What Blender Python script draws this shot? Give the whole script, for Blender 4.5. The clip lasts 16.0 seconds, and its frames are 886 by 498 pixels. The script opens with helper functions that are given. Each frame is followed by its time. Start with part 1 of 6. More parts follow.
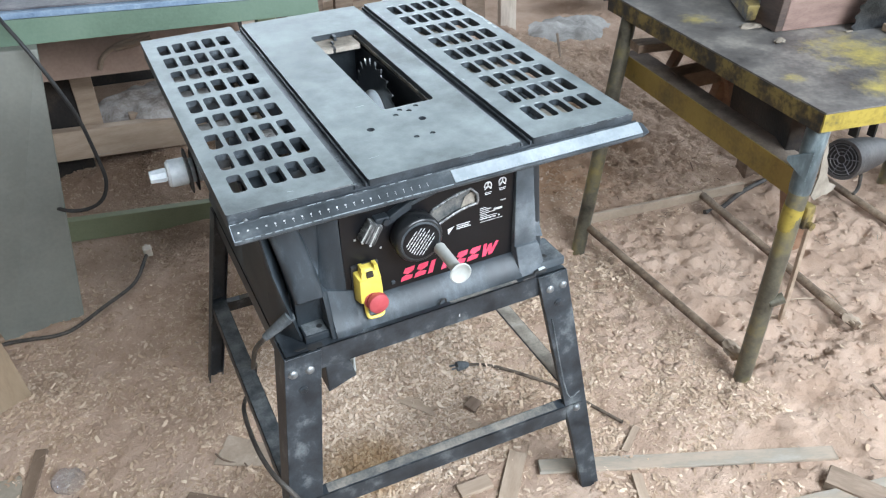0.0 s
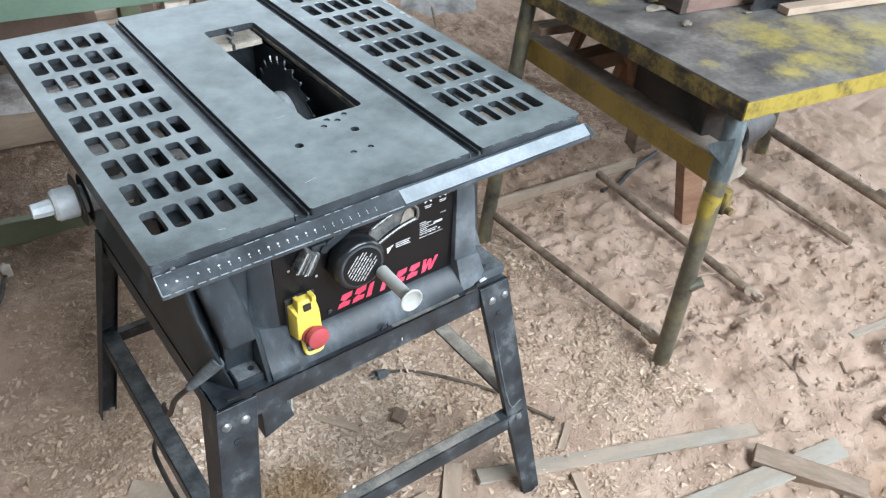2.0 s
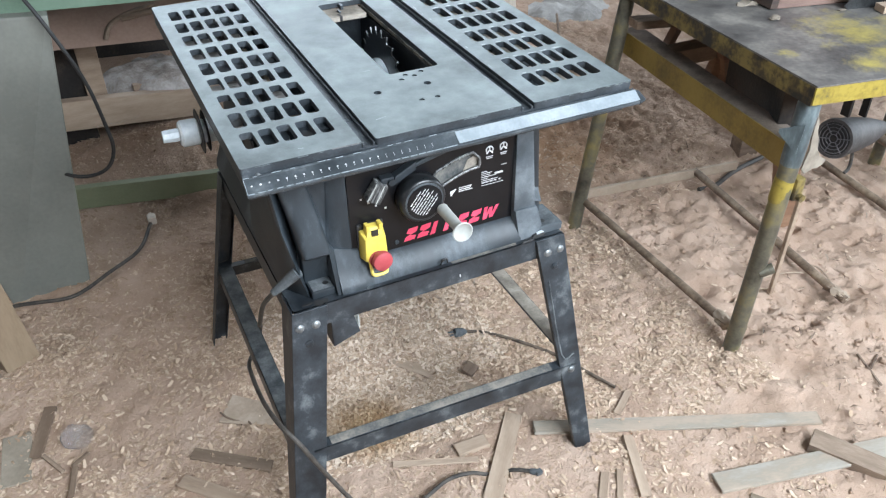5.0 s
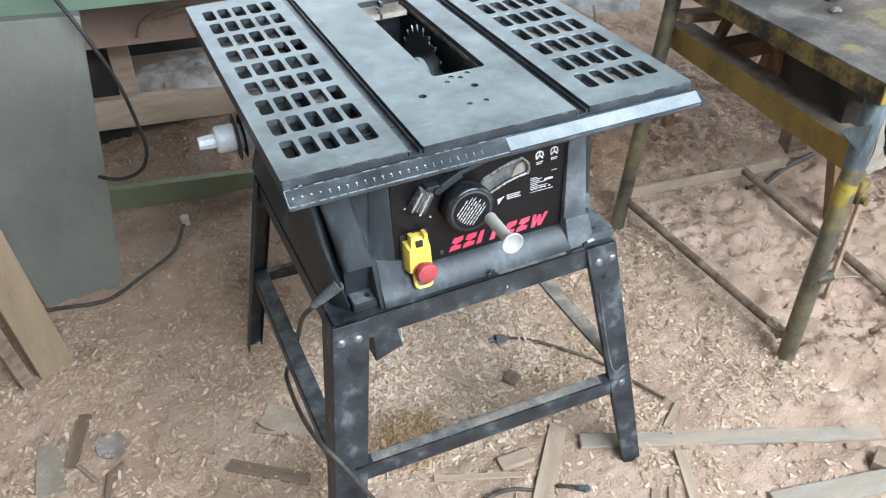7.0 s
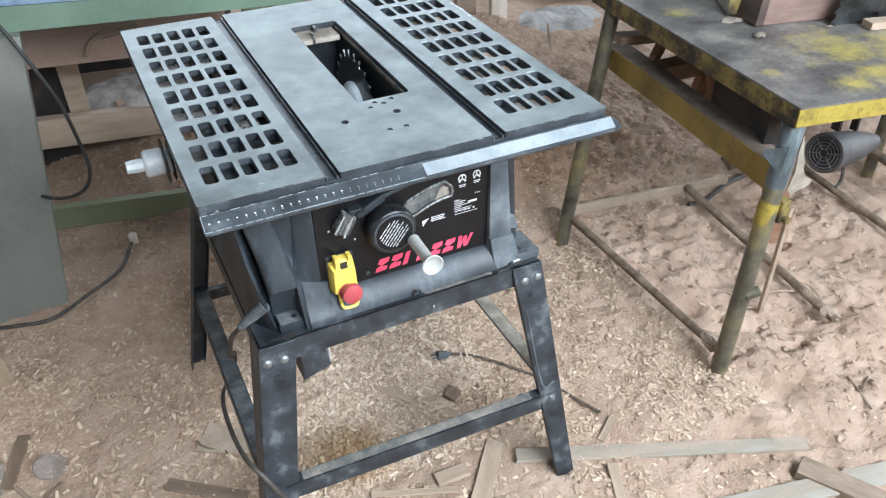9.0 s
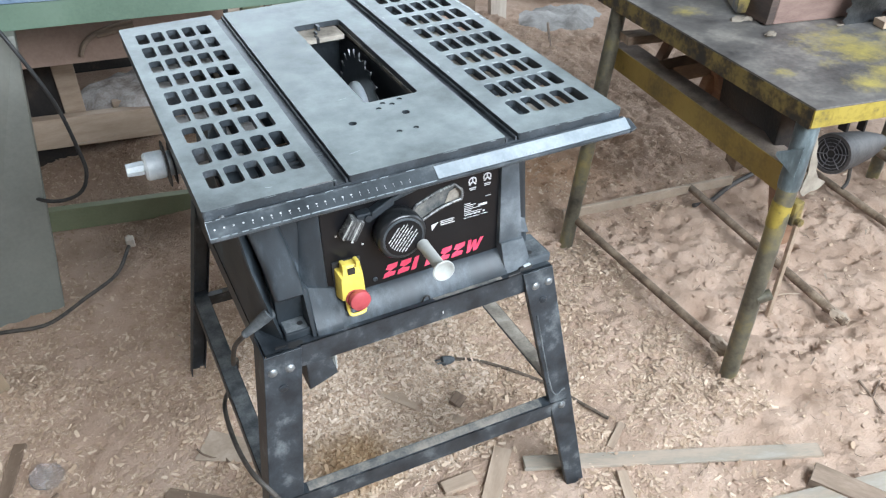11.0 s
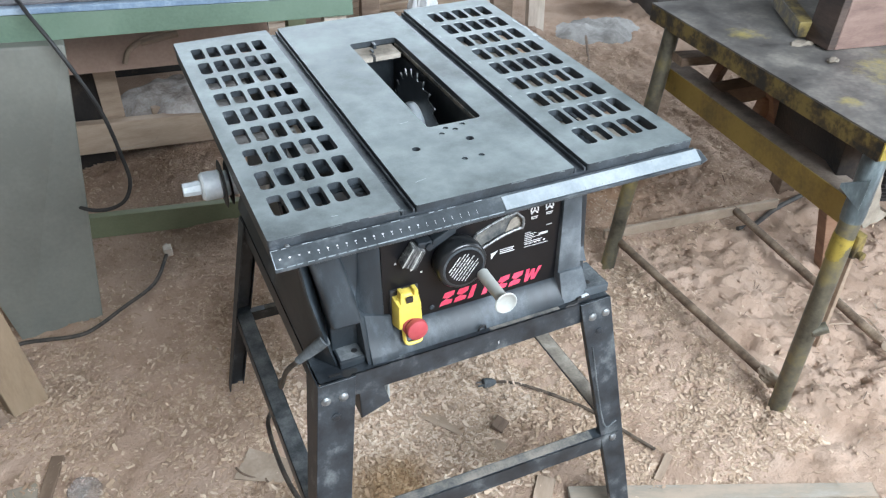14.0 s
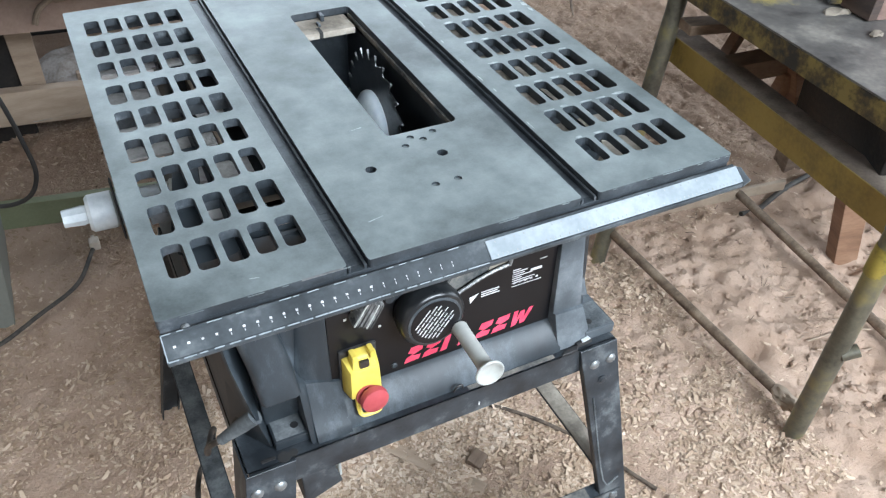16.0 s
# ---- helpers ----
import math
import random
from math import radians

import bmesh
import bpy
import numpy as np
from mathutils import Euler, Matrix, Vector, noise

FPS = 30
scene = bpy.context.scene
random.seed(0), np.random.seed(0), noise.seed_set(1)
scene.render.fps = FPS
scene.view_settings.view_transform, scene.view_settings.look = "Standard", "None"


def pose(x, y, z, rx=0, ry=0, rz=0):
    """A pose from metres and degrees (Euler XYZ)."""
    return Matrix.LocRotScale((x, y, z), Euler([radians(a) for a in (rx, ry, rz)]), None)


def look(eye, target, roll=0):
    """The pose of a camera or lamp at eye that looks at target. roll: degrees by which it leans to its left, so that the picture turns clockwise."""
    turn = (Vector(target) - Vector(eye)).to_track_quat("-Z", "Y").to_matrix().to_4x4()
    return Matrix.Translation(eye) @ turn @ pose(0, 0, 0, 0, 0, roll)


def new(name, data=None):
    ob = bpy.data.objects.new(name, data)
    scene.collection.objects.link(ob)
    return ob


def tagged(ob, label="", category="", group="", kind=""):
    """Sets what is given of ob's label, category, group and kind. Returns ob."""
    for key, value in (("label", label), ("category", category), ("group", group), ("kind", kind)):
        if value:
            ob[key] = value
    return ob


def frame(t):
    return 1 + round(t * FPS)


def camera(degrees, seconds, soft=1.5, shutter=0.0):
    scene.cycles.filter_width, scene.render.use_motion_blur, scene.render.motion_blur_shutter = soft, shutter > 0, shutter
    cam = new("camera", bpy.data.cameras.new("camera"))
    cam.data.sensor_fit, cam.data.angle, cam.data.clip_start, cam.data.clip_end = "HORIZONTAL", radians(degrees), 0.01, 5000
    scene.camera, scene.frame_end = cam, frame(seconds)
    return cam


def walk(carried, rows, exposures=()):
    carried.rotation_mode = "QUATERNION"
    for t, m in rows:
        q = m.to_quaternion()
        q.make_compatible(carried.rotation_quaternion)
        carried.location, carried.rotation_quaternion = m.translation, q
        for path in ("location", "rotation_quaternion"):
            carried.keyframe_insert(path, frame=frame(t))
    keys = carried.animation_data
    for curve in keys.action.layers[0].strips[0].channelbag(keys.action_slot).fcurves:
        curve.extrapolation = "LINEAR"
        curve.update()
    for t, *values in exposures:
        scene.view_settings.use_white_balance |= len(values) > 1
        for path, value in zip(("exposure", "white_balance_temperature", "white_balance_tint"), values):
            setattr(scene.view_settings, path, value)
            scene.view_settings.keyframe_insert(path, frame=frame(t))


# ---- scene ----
EXPOSURE = 0.0
cam = camera(58.9, 16.0, soft=1.25)
PATH = [
    (0, (-0.457, -0.93, 1.402), (0.249, 0.557, 0.267), -1.5),
    (0.5, (-0.476, -0.888, 1.4), (0.192, 0.619, 0.267), 0.0),
    (1, (-0.484, -0.813, 1.408), (0.211, 0.672, 0.262), 0.8),
    (1.5, (-0.481, -0.77, 1.406), (0.429, 0.566, 0.228), 1.7),
    (2, (-0.496, -0.741, 1.404), (0.486, 0.519, 0.201), 2.2),
    (2.5, (-0.497, -0.726, 1.407), (0.494, 0.524, 0.2), 1.8),
    (3, (-0.478, -0.735, 1.374), (0.554, 0.447, 0.135), 3.2),
    (3.5, (-0.483, -0.776, 1.391), (0.54, 0.401, 0.14), 3.3),
    (4, (-0.488, -0.864, 1.409), (0.421, 0.437, 0.192), 2.7),
    (4.5, (-0.488, -0.956, 1.4), (0.307, 0.443, 0.213), 1.0),
    (5, (-0.497, -0.983, 1.396), (0.211, 0.48, 0.23), -0.5),
    (7.5, (-0.494, -0.894, 1.383), (0.143, 0.581, 0.192), -1.9),
    (8, (-0.468, -0.925, 1.389), (0.168, 0.531, 0.174), -1.7),
    (8.5, (-0.447, -0.953, 1.413), (0.203, 0.521, 0.227), -1.7),
    (9, (-0.426, -0.954, 1.415), (0.28, 0.514, 0.254), -0.9),
    (11.5, (-0.435, -0.906, 1.399), (0.284, 0.554, 0.236), -0.7),
    (12, (-0.409, -0.914, 1.403), (0.299, 0.549, 0.237), -0.7),
    (12.5, (-0.405, -0.933, 1.407), (0.292, 0.538, 0.244), -0.7),
    (13, (-0.408, -0.93, 1.405), (0.291, 0.545, 0.249), -0.1),
    (13.5, (-0.434, -0.905, 1.408), (0.253, 0.577, 0.253), 0.1),
    (14, (-0.475, -0.836, 1.415), (0.208, 0.648, 0.262), -0.0),
    (14.5, (-0.508, -0.769, 1.421), (0.197, 0.699, 0.259), -0.3),
    (15, (-0.503, -0.735, 1.411), (0.237, 0.704, 0.235), -0.1),
    (15.5, (-0.48, -0.658, 1.376), (0.268, 0.735, 0.152), 0.9),
    (16, (-0.337, -0.56, 1.347), (0.374, 0.819, 0.085), 1.4),
]
walk(cam, [(t, look(eye, target, roll)) for t, eye, target, roll in PATH], exposures=[(0, EXPOSURE), (1.0, EXPOSURE), (2.0, EXPOSURE - 0.08), (3.5, EXPOSURE - 0.24), (5.0, EXPOSURE - 0.03), (8.0, EXPOSURE), (16.0, EXPOSURE)])

# ---- light ----
world = bpy.data.worlds.new("sky")
scene.world = world
world.use_nodes = True
wn = world.node_tree.nodes
sky = wn.new("ShaderNodeTexSky")
sky.sky_type, sky.sun_disc = "NISHITA", False
sky.sun_elevation, sky.sun_rotation = radians(40), radians(120)
wn["Background"].inputs["Strength"].default_value = 0.10
world.node_tree.links.new(sky.outputs[0], wn["Background"].inputs[0])


def area(name, place, target, sx, sy, watts, colour):
    lamp = bpy.data.lights.new(name, "AREA")
    lamp.shape, lamp.size, lamp.size_y, lamp.energy, lamp.color = "RECTANGLE", sx, sy, watts, colour
    ob = new(name, lamp)
    ob.matrix_world = look(place, target)
    return ob


# Daylight in three unseen openings of the shed; the west lamp is added fill.
area("daylight_back", (1.2, 4.95, 2.25), (1.0, 0.0, 0.8), 5.0, 1.5, 140, (0.78, 0.89, 1.0))
area("daylight_door", (5.40, -0.60, 1.5), (0.0, -0.2, 0.5), 3.4, 2.5, 195, (0.75, 0.875, 1.0))
area("daylight_front", (0.8, -2.3, 2.3), (0.4, 0.2, 0.3), 2.5, 1.1, 302, (0.78, 0.888, 1.0))
area("fill_west", (-3.75, -0.3, 2.3), (0.0, 0.3, 0.6), 2.6, 1.1, 30, (1.0, 0.94, 0.85))

# ---- materials ----


def mat(name, colours, scale=8.0, rough=0.6, metal=0.0, bump=0.1, fine=120.0, rspan=0.15, stretch=(1, 1, 1), island=0.0,
        objrand=0.0, contrast=(0.35, 0.65), bump_dist=0.004, spec=0.5, grain=0.22, lump=0.0):
    """A surface of two or three colours in patches at two scales, with grain and relief."""
    m = bpy.data.materials.new(name)
    m.use_nodes = True
    n, l = m.node_tree.nodes, m.node_tree.links
    b = n["Principled BSDF"]
    tc, mp = n.new("ShaderNodeTexCoord"), n.new("ShaderNodeMapping")
    mp.inputs["Scale"].default_value = stretch
    l.new(tc.outputs["Object"], mp.inputs["Vector"])
    big, small = n.new("ShaderNodeTexNoise"), n.new("ShaderNodeTexNoise")
    big.inputs["Scale"].default_value, big.inputs["Detail"].default_value, big.inputs["Roughness"].default_value = scale, 6, 0.62
    small.inputs["Scale"].default_value, small.inputs["Detail"].default_value = fine, 3
    l.new(mp.outputs[0], big.inputs["Vector"])
    l.new(mp.outputs[0], small.inputs["Vector"])
    ramp = n.new("ShaderNodeValToRGB")
    e = ramp.color_ramp.elements
    lo, hi = contrast
    e[0].position, e[1].position = lo, hi
    e[0].color, e[1].color = (*colours[0], 1), (*colours[-1], 1)
    if len(colours) == 3:
        mid = e.new((lo + hi) / 2)
        mid.color = (*colours[1], 1)
    add = n.new("ShaderNodeMath")
    add.operation = "ADD"
    sc = n.new("ShaderNodeMath")
    sc.operation = "MULTIPLY_ADD"
    sc.inputs[1].default_value, sc.inputs[2].default_value = grain, -grain / 2
    l.new(small.outputs["Fac"], sc.inputs[0])
    l.new(big.outputs["Fac"], add.inputs[0])
    l.new(sc.outputs[0], add.inputs[1])
    last = add.outputs[0]
    if island or objrand:
        src = n.new("ShaderNodeNewGeometry").outputs["Random Per Island"] if island else n.new("ShaderNodeObjectInfo").outputs["Random"]
        amt = island or objrand
        ma = n.new("ShaderNodeMath")
        ma.operation = "MULTIPLY_ADD"
        ma.inputs[1].default_value, ma.inputs[2].default_value = amt, -amt / 2
        l.new(src, ma.inputs[0])
        a2 = n.new("ShaderNodeMath")
        a2.operation = "ADD"
        l.new(last, a2.inputs[0])
        l.new(ma.outputs[0], a2.inputs[1])
        last = a2.outputs[0]
    l.new(last, ramp.inputs[0])
    l.new(ramp.outputs[0], b.inputs["Base Color"])
    r = n.new("ShaderNodeMapRange")
    r.inputs["To Min"].default_value, r.inputs["To Max"].default_value = max(0.03, rough - rspan), min(1, rough + rspan)
    l.new(big.outputs["Fac"], r.inputs["Value"])
    l.new(r.outputs[0], b.inputs["Roughness"])
    b.inputs["Metallic"].default_value = metal
    b.inputs["Specular IOR Level"].default_value = spec
    if bump:
        bp = n.new("ShaderNodeBump")
        bp.inputs["Strength"].default_value, bp.inputs["Distance"].default_value = bump, bump_dist
        l.new(small.outputs["Fac"], bp.inputs["Height"])
        l.new(bp.outputs[0], b.inputs["Normal"])
        if lump:
            coarse, b2 = n.new("ShaderNodeTexNoise"), n.new("ShaderNodeBump")
            coarse.inputs["Scale"].default_value, coarse.inputs["Detail"].default_value, coarse.inputs["Roughness"].default_value = lump, 5, 0.65
            b2.inputs["Strength"].default_value, b2.inputs["Distance"].default_value = 0.8, 0.012
            l.new(mp.outputs[0], coarse.inputs["Vector"])
            l.new(coarse.outputs["Fac"], b2.inputs["Height"])
            l.new(b2.outputs[0], bp.inputs["Normal"])
    return m


def glass(name, colour, rough=0.05):
    m = bpy.data.materials.new(name)
    m.use_nodes = True
    b = m.node_tree.nodes["Principled BSDF"]
    b.inputs["Base Color"].default_value = (*colour, 1)
    b.inputs["Transmission Weight"].default_value = 0.92
    b.inputs["Roughness"].default_value, b.inputs["IOR"].default_value = rough, 1.12
    return m


def worn_top():
    """Grey steel worn bare, with yellow paint left where nothing rubs."""
    m = mat("worn_yellow_steel_top", [(0.045, 0.041, 0.040), (0.125, 0.116, 0.107), (0.27, 0.248, 0.215)], 9.0, 0.42, bump=0.25, fine=90, contrast=(0.28, 0.74), bump_dist=0.001)
    n, l = m.node_tree.nodes, m.node_tree.links
    b = n["Principled BSDF"]
    grey = b.inputs["Base Color"].links[0].from_socket
    tc = n.new("ShaderNodeTexCoord")
    last = None
    for x, y, r in ((1.13, 0.18, 0.13), (1.24, 0.10, 0.15), (0.95, 0.53, 0.045), (1.0, 0.03, 0.055), (1.10, 0.03, 0.09), (1.36, 0.03, 0.16), (0.875, 0.15, 0.03), (1.62, -0.02, 0.20)):
        d = n.new("ShaderNodeVectorMath")
        d.operation = "DISTANCE"
        d.inputs[1].default_value = (x - 1.35, y - 0.3, 0.747)
        l.new(tc.outputs["Object"], d.inputs[0])
        k = n.new("ShaderNodeMapRange")
        k.inputs["From Min"].default_value, k.inputs["From Max"].default_value = r * 1.5, r * 0.2
        l.new(d.outputs["Value"], k.inputs["Value"])
        if last is None:
            last = k.outputs[0]
        else:
            top = n.new("ShaderNodeMath")
            top.operation = "MAXIMUM"
            l.new(last, top.inputs[0])
            l.new(k.outputs[0], top.inputs[1])
            last = top.outputs[0]
    ns = n.new("ShaderNodeTexNoise")
    ns.inputs["Scale"].default_value, ns.inputs["Detail"].default_value, ns.inputs["Roughness"].default_value = 14, 9, 0.8
    l.new(tc.outputs["Object"], ns.inputs["Vector"])
    s1 = n.new("ShaderNodeMath")
    s1.operation = "MULTIPLY_ADD"
    s1.inputs[1].default_value = 3.0
    l.new(ns.outputs["Fac"], s1.inputs[0])
    l.new(last, s1.inputs[2])
    cut = n.new("ShaderNodeMapRange")
    cut.inputs["From Min"].default_value, cut.inputs["From Max"].default_value = 1.95, 2.75
    l.new(s1.outputs[0], cut.inputs["Value"])
    mix = n.new("ShaderNodeMix")
    mix.data_type = "RGBA"
    l.new(cut.outputs[0], mix.inputs["Factor"])
    l.new(grey, mix.inputs[6])
    mix.inputs[7].default_value = (0.37, 0.30, 0.085, 1)
    l.new(mix.outputs[2], b.inputs["Base Color"])
    return m


M_DUST = mat("sawdust", [(0.318, 0.213, 0.152), (0.455, 0.325, 0.246), (0.542, 0.406, 0.322)], 5.0, 0.95, bump=0.9, fine=330, rspan=0.03, contrast=(0.25, 0.75), bump_dist=0.0035, spec=0.15, lump=42)
def aged(m, x, y, r, tint):
    """Tints the surface towards brown round one spot of the floor, with a ragged edge."""
    n, l = m.node_tree.nodes, m.node_tree.links
    b = n["Principled BSDF"]
    src = b.inputs["Base Color"].links[0].from_socket
    tc, d, ns = n.new("ShaderNodeTexCoord"), n.new("ShaderNodeVectorMath"), n.new("ShaderNodeTexNoise")
    d.operation = "DISTANCE"
    d.inputs[1].default_value = (x, y, 0)
    ns.inputs["Scale"].default_value, ns.inputs["Detail"].default_value = 4.5, 6
    l.new(tc.outputs["Object"], d.inputs[0])
    l.new(tc.outputs["Object"], ns.inputs["Vector"])
    ad, k, mix = n.new("ShaderNodeMath"), n.new("ShaderNodeMapRange"), n.new("ShaderNodeMix")
    ad.operation = "MULTIPLY_ADD"
    ad.inputs[1].default_value = r * 1.4
    l.new(ns.outputs["Fac"], ad.inputs[0])
    l.new(d.outputs["Value"], ad.inputs[2])
    k.inputs["From Min"].default_value, k.inputs["From Max"].default_value = r * 2.0, r * 1.2
    l.new(ad.outputs[0], k.inputs["Value"])
    mix.data_type, mix.blend_type = "RGBA", "MULTIPLY"
    l.new(k.outputs[0], mix.inputs["Factor"])
    l.new(src, mix.inputs[6])
    mix.inputs[7].default_value = (*tint, 1)
    l.new(mix.outputs[2], b.inputs["Base Color"])
    return m


# Back floor behind the steel bench: browner dust, shade partly painted in.
aged(M_DUST, 0.85, 1.40, 0.50, (0.90, 0.78, 0.64))
# Old brown dust at the near right corner.
aged(M_DUST, 0.98, -0.64, 0.12, (0.56, 0.42, 0.29))
# Wider soft spot: shade towards that corner, painted into the floor colour.
aged(M_DUST, 0.95, -0.78, 0.30, (0.76, 0.66, 0.53))
# Browner spot below the saw.
aged(M_DUST, -0.12, 0.20, 0.095, (0.68, 0.58, 0.44))
M_FLAKE = mat("shavings", [(0.345, 0.240, 0.166), (0.487, 0.358, 0.257), (0.635, 0.498, 0.382)], 20.0, 0.85, bump=0.1, fine=300, island=0.75, contrast=(0.12, 0.9), spec=0.15)
M_FRESH = mat("fresh_shavings", [(0.42, 0.31, 0.23), (0.59, 0.46, 0.358), (0.72, 0.598, 0.482)], 20.0, 0.85, bump=0.1, fine=300, island=0.75, contrast=(0.12, 0.9), spec=0.15)
for m in (M_FLAKE, M_FRESH):
    aged(m, -0.12, 0.20, 0.095, (0.74, 0.65, 0.51))
M_ALU = mat("dusty_cast_aluminium", [(0.088, 0.104, 0.106), (0.205, 0.238, 0.240), (0.335, 0.378, 0.380)], 7.5, 0.44, metal=0.35, bump=0.12, fine=420, contrast=(0.31, 0.71), bump_dist=0.001, grain=0.07)
M_SLOT = mat("dark_slot_metal", [(0.0465, 0.055, 0.063), (0.1302, 0.145, 0.1575)], 14.0, 0.4, metal=0.6, bump=0.1, fine=300, bump_dist=0.001)
M_EDGE = mat("black_painted_edge", [(0.0205, 0.025, 0.0294), (0.0465, 0.055, 0.063), (0.1581, 0.175, 0.189)], 22.0, 0.45, bump=0.1, fine=250, contrast=(0.4, 0.8), bump_dist=0.001)
M_RAIL = mat("dusty_black_scale", [(0.018, 0.0225, 0.026), (0.044, 0.052, 0.058), (0.125, 0.138, 0.145)], 16.0, 0.4, bump=0.05, fine=200, contrast=(0.34, 0.78), bump_dist=0.001)
M_WTAPE = mat("white_scale_tape", [(0.215, 0.245, 0.262), (0.325, 0.355, 0.378)], 20.0, 0.4, bump=0.03, fine=200, bump_dist=0.001)
M_PLASTIC = mat("dusty_grey_plastic", [(0.0105, 0.0140, 0.0175), (0.0240, 0.0310, 0.0370), (0.104, 0.124, 0.141)], 9.0, 0.5, bump=0.15, fine=500, stretch=(1.5, 1.5, 0.6), contrast=(0.32, 0.76), bump_dist=0.0006, grain=0.1)
# Lighter copy for the right corner: door light painted in with the dust.
M_PLASTICLIT = mat("lit_dusty_grey_plastic", [(0.034, 0.041, 0.047), (0.074, 0.086, 0.096), (0.18, 0.198, 0.212)], 12.0, 0.6, bump=0.15, fine=500, contrast=(0.30, 0.72), bump_dist=0.0006, grain=0.1)
M_PANEL = mat("glossy_black_panel", [(0.005, 0.005, 0.006), (0.008, 0.008, 0.009), (0.024, 0.023, 0.022)], 10.0, 0.34, bump=0.02, fine=200, contrast=(0.42, 0.88), bump_dist=0.0005, spec=0.3)
M_STEEL = mat("dusty_black_steel", [(0.0115, 0.0145, 0.0180), (0.031, 0.0375, 0.0440), (0.140, 0.153, 0.158)], 19.0, 0.45, metal=0.0, bump=0.1, fine=300, contrast=(0.37, 0.74), bump_dist=0.001, grain=0.12)
M_BOLT = mat("zinc_bolt", [(0.15, 0.158, 0.162), (0.32, 0.33, 0.33)], 90.0, 0.45, metal=0.6, bump=0.05)
M_BLADE = mat("blade_steel", [(0.05, 0.052, 0.055), (0.16, 0.165, 0.17)], 12.0, 0.35, metal=0.9, bump=0.05, fine=300, bump_dist=0.0005)
M_TIP = mat("carbide_tip", [(0.16, 0.165, 0.17), (0.28, 0.285, 0.29)], 50.0, 0.45, metal=0.6, bump=0.0)
M_FLANGE = mat("flange_steel", [(0.70, 0.78, 0.83), (0.84, 0.89, 0.92)], 30.0, 0.4, metal=0.0, bump=0.05)
M_YEL = mat("yellow_switch_plastic", [(0.55, 0.41, 0.06), (0.68, 0.53, 0.10)], 20.0, 0.4, bump=0.05, fine=200, bump_dist=0.0006)
M_RED = mat("red_button_plastic", [(0.34, 0.045, 0.055), (0.43, 0.075, 0.08)], 25.0, 0.45, bump=0.03, bump_dist=0.0006)
M_LOGO = mat("red_print", [(0.66, 0.045, 0.10), (0.76, 0.09, 0.15)], 30.0, 0.5, bump=0.0)
M_PRINT = mat("white_print", [(0.38, 0.38, 0.38), (0.66, 0.66, 0.65)], 90.0, 0.5, bump=0.0)
M_GREYPRINT = mat("grey_print", [(0.20, 0.20, 0.20), (0.34, 0.34, 0.33)], 60.0, 0.5, bump=0.0)
M_HANDLE = mat("grey_handle_plastic", [(0.30, 0.31, 0.29), (0.42, 0.42, 0.39)], 20.0, 0.5, bump=0.05, bump_dist=0.0006)
M_CLEAR = mat("scuffed_clear_plastic", [(0.035, 0.035, 0.035), (0.17, 0.17, 0.165)], 45.0, 0.25, bump=0.1, stretch=(3, 1, 0.6), bump_dist=0.001)
M_KNOB = mat("white_knob_plastic", [(0.42, 0.47, 0.50), (0.58, 0.62, 0.64)], 30.0, 0.4, bump=0.05)
M_RUBBER = mat("black_rubber", [(0.012, 0.012, 0.013), (0.03, 0.029, 0.028)], 20.0, 0.6, bump=0.1, bump_dist=0.001)
M_CORDD = mat("dust_coated_cord", [(0.045, 0.034, 0.026), (0.14, 0.105, 0.078)], 30.0, 0.7, bump=0.1, bump_dist=0.001)
M_CORD = mat("dusty_black_cord", [(0.025, 0.022, 0.020), (0.082, 0.070, 0.058)], 30.0, 0.6, bump=0.1, bump_dist=0.001)
M_YTOP = worn_top()
M_YPAINT = mat("chipped_yellow_paint", [(0.055, 0.048, 0.038), (0.235, 0.175, 0.032), (0.32, 0.24, 0.045)], 26.0, 0.45, bump=0.2, fine=120, contrast=(0.32, 0.58), bump_dist=0.001)
M_YDULL = mat("dirty_ochre_paint", [(0.022, 0.020, 0.018), (0.085, 0.062, 0.026), (0.20, 0.148, 0.045)], 17.0, 0.5, bump=0.2, fine=120, contrast=(0.40, 0.60), bump_dist=0.001)
M_PIPE = mat("worn_painted_pipe", [(0.036, 0.032, 0.026), (0.128, 0.116, 0.084), (0.25, 0.205, 0.085)], 14.0, 0.42, metal=0.25, bump=0.25, fine=150, contrast=(0.30, 0.72), bump_dist=0.001, grain=0.1)
M_OCHRE = mat("shabby_ochre_paint", [(0.13, 0.088, 0.032), (0.29, 0.195, 0.048), (0.36, 0.25, 0.065)], 7.0, 0.5, bump=0.2, fine=120, contrast=(0.25, 0.7), bump_dist=0.001)
M_TAPE = mat("blue_grey_tape", [(0.04, 0.052, 0.057), (0.085, 0.108, 0.115), (0.18, 0.22, 0.23)], 22.0, 0.35, bump=0.2, stretch=(1, 1, 0.4), bump_dist=0.001)
M_RUST = mat("rusty_rod", [(0.085, 0.055, 0.036), (0.165, 0.115, 0.078), (0.27, 0.20, 0.14)], 18.0, 0.7, metal=0.0, bump=0.3, fine=180, bump_dist=0.001)
M_FLATBAR = mat("dusty_flat_bar", [(0.30, 0.23, 0.17), (0.42, 0.33, 0.25)], 12.0, 0.8, bump=0.2, fine=150)
M_WOOD = mat("tan_wood", [(0.27, 0.193, 0.137), (0.38, 0.285, 0.210), (0.48, 0.372, 0.283)], 5.0, 0.75, bump=0.2, fine=60, stretch=(1, 5, 5), contrast=(0.25, 0.75), objrand=0.25, bump_dist=0.001)
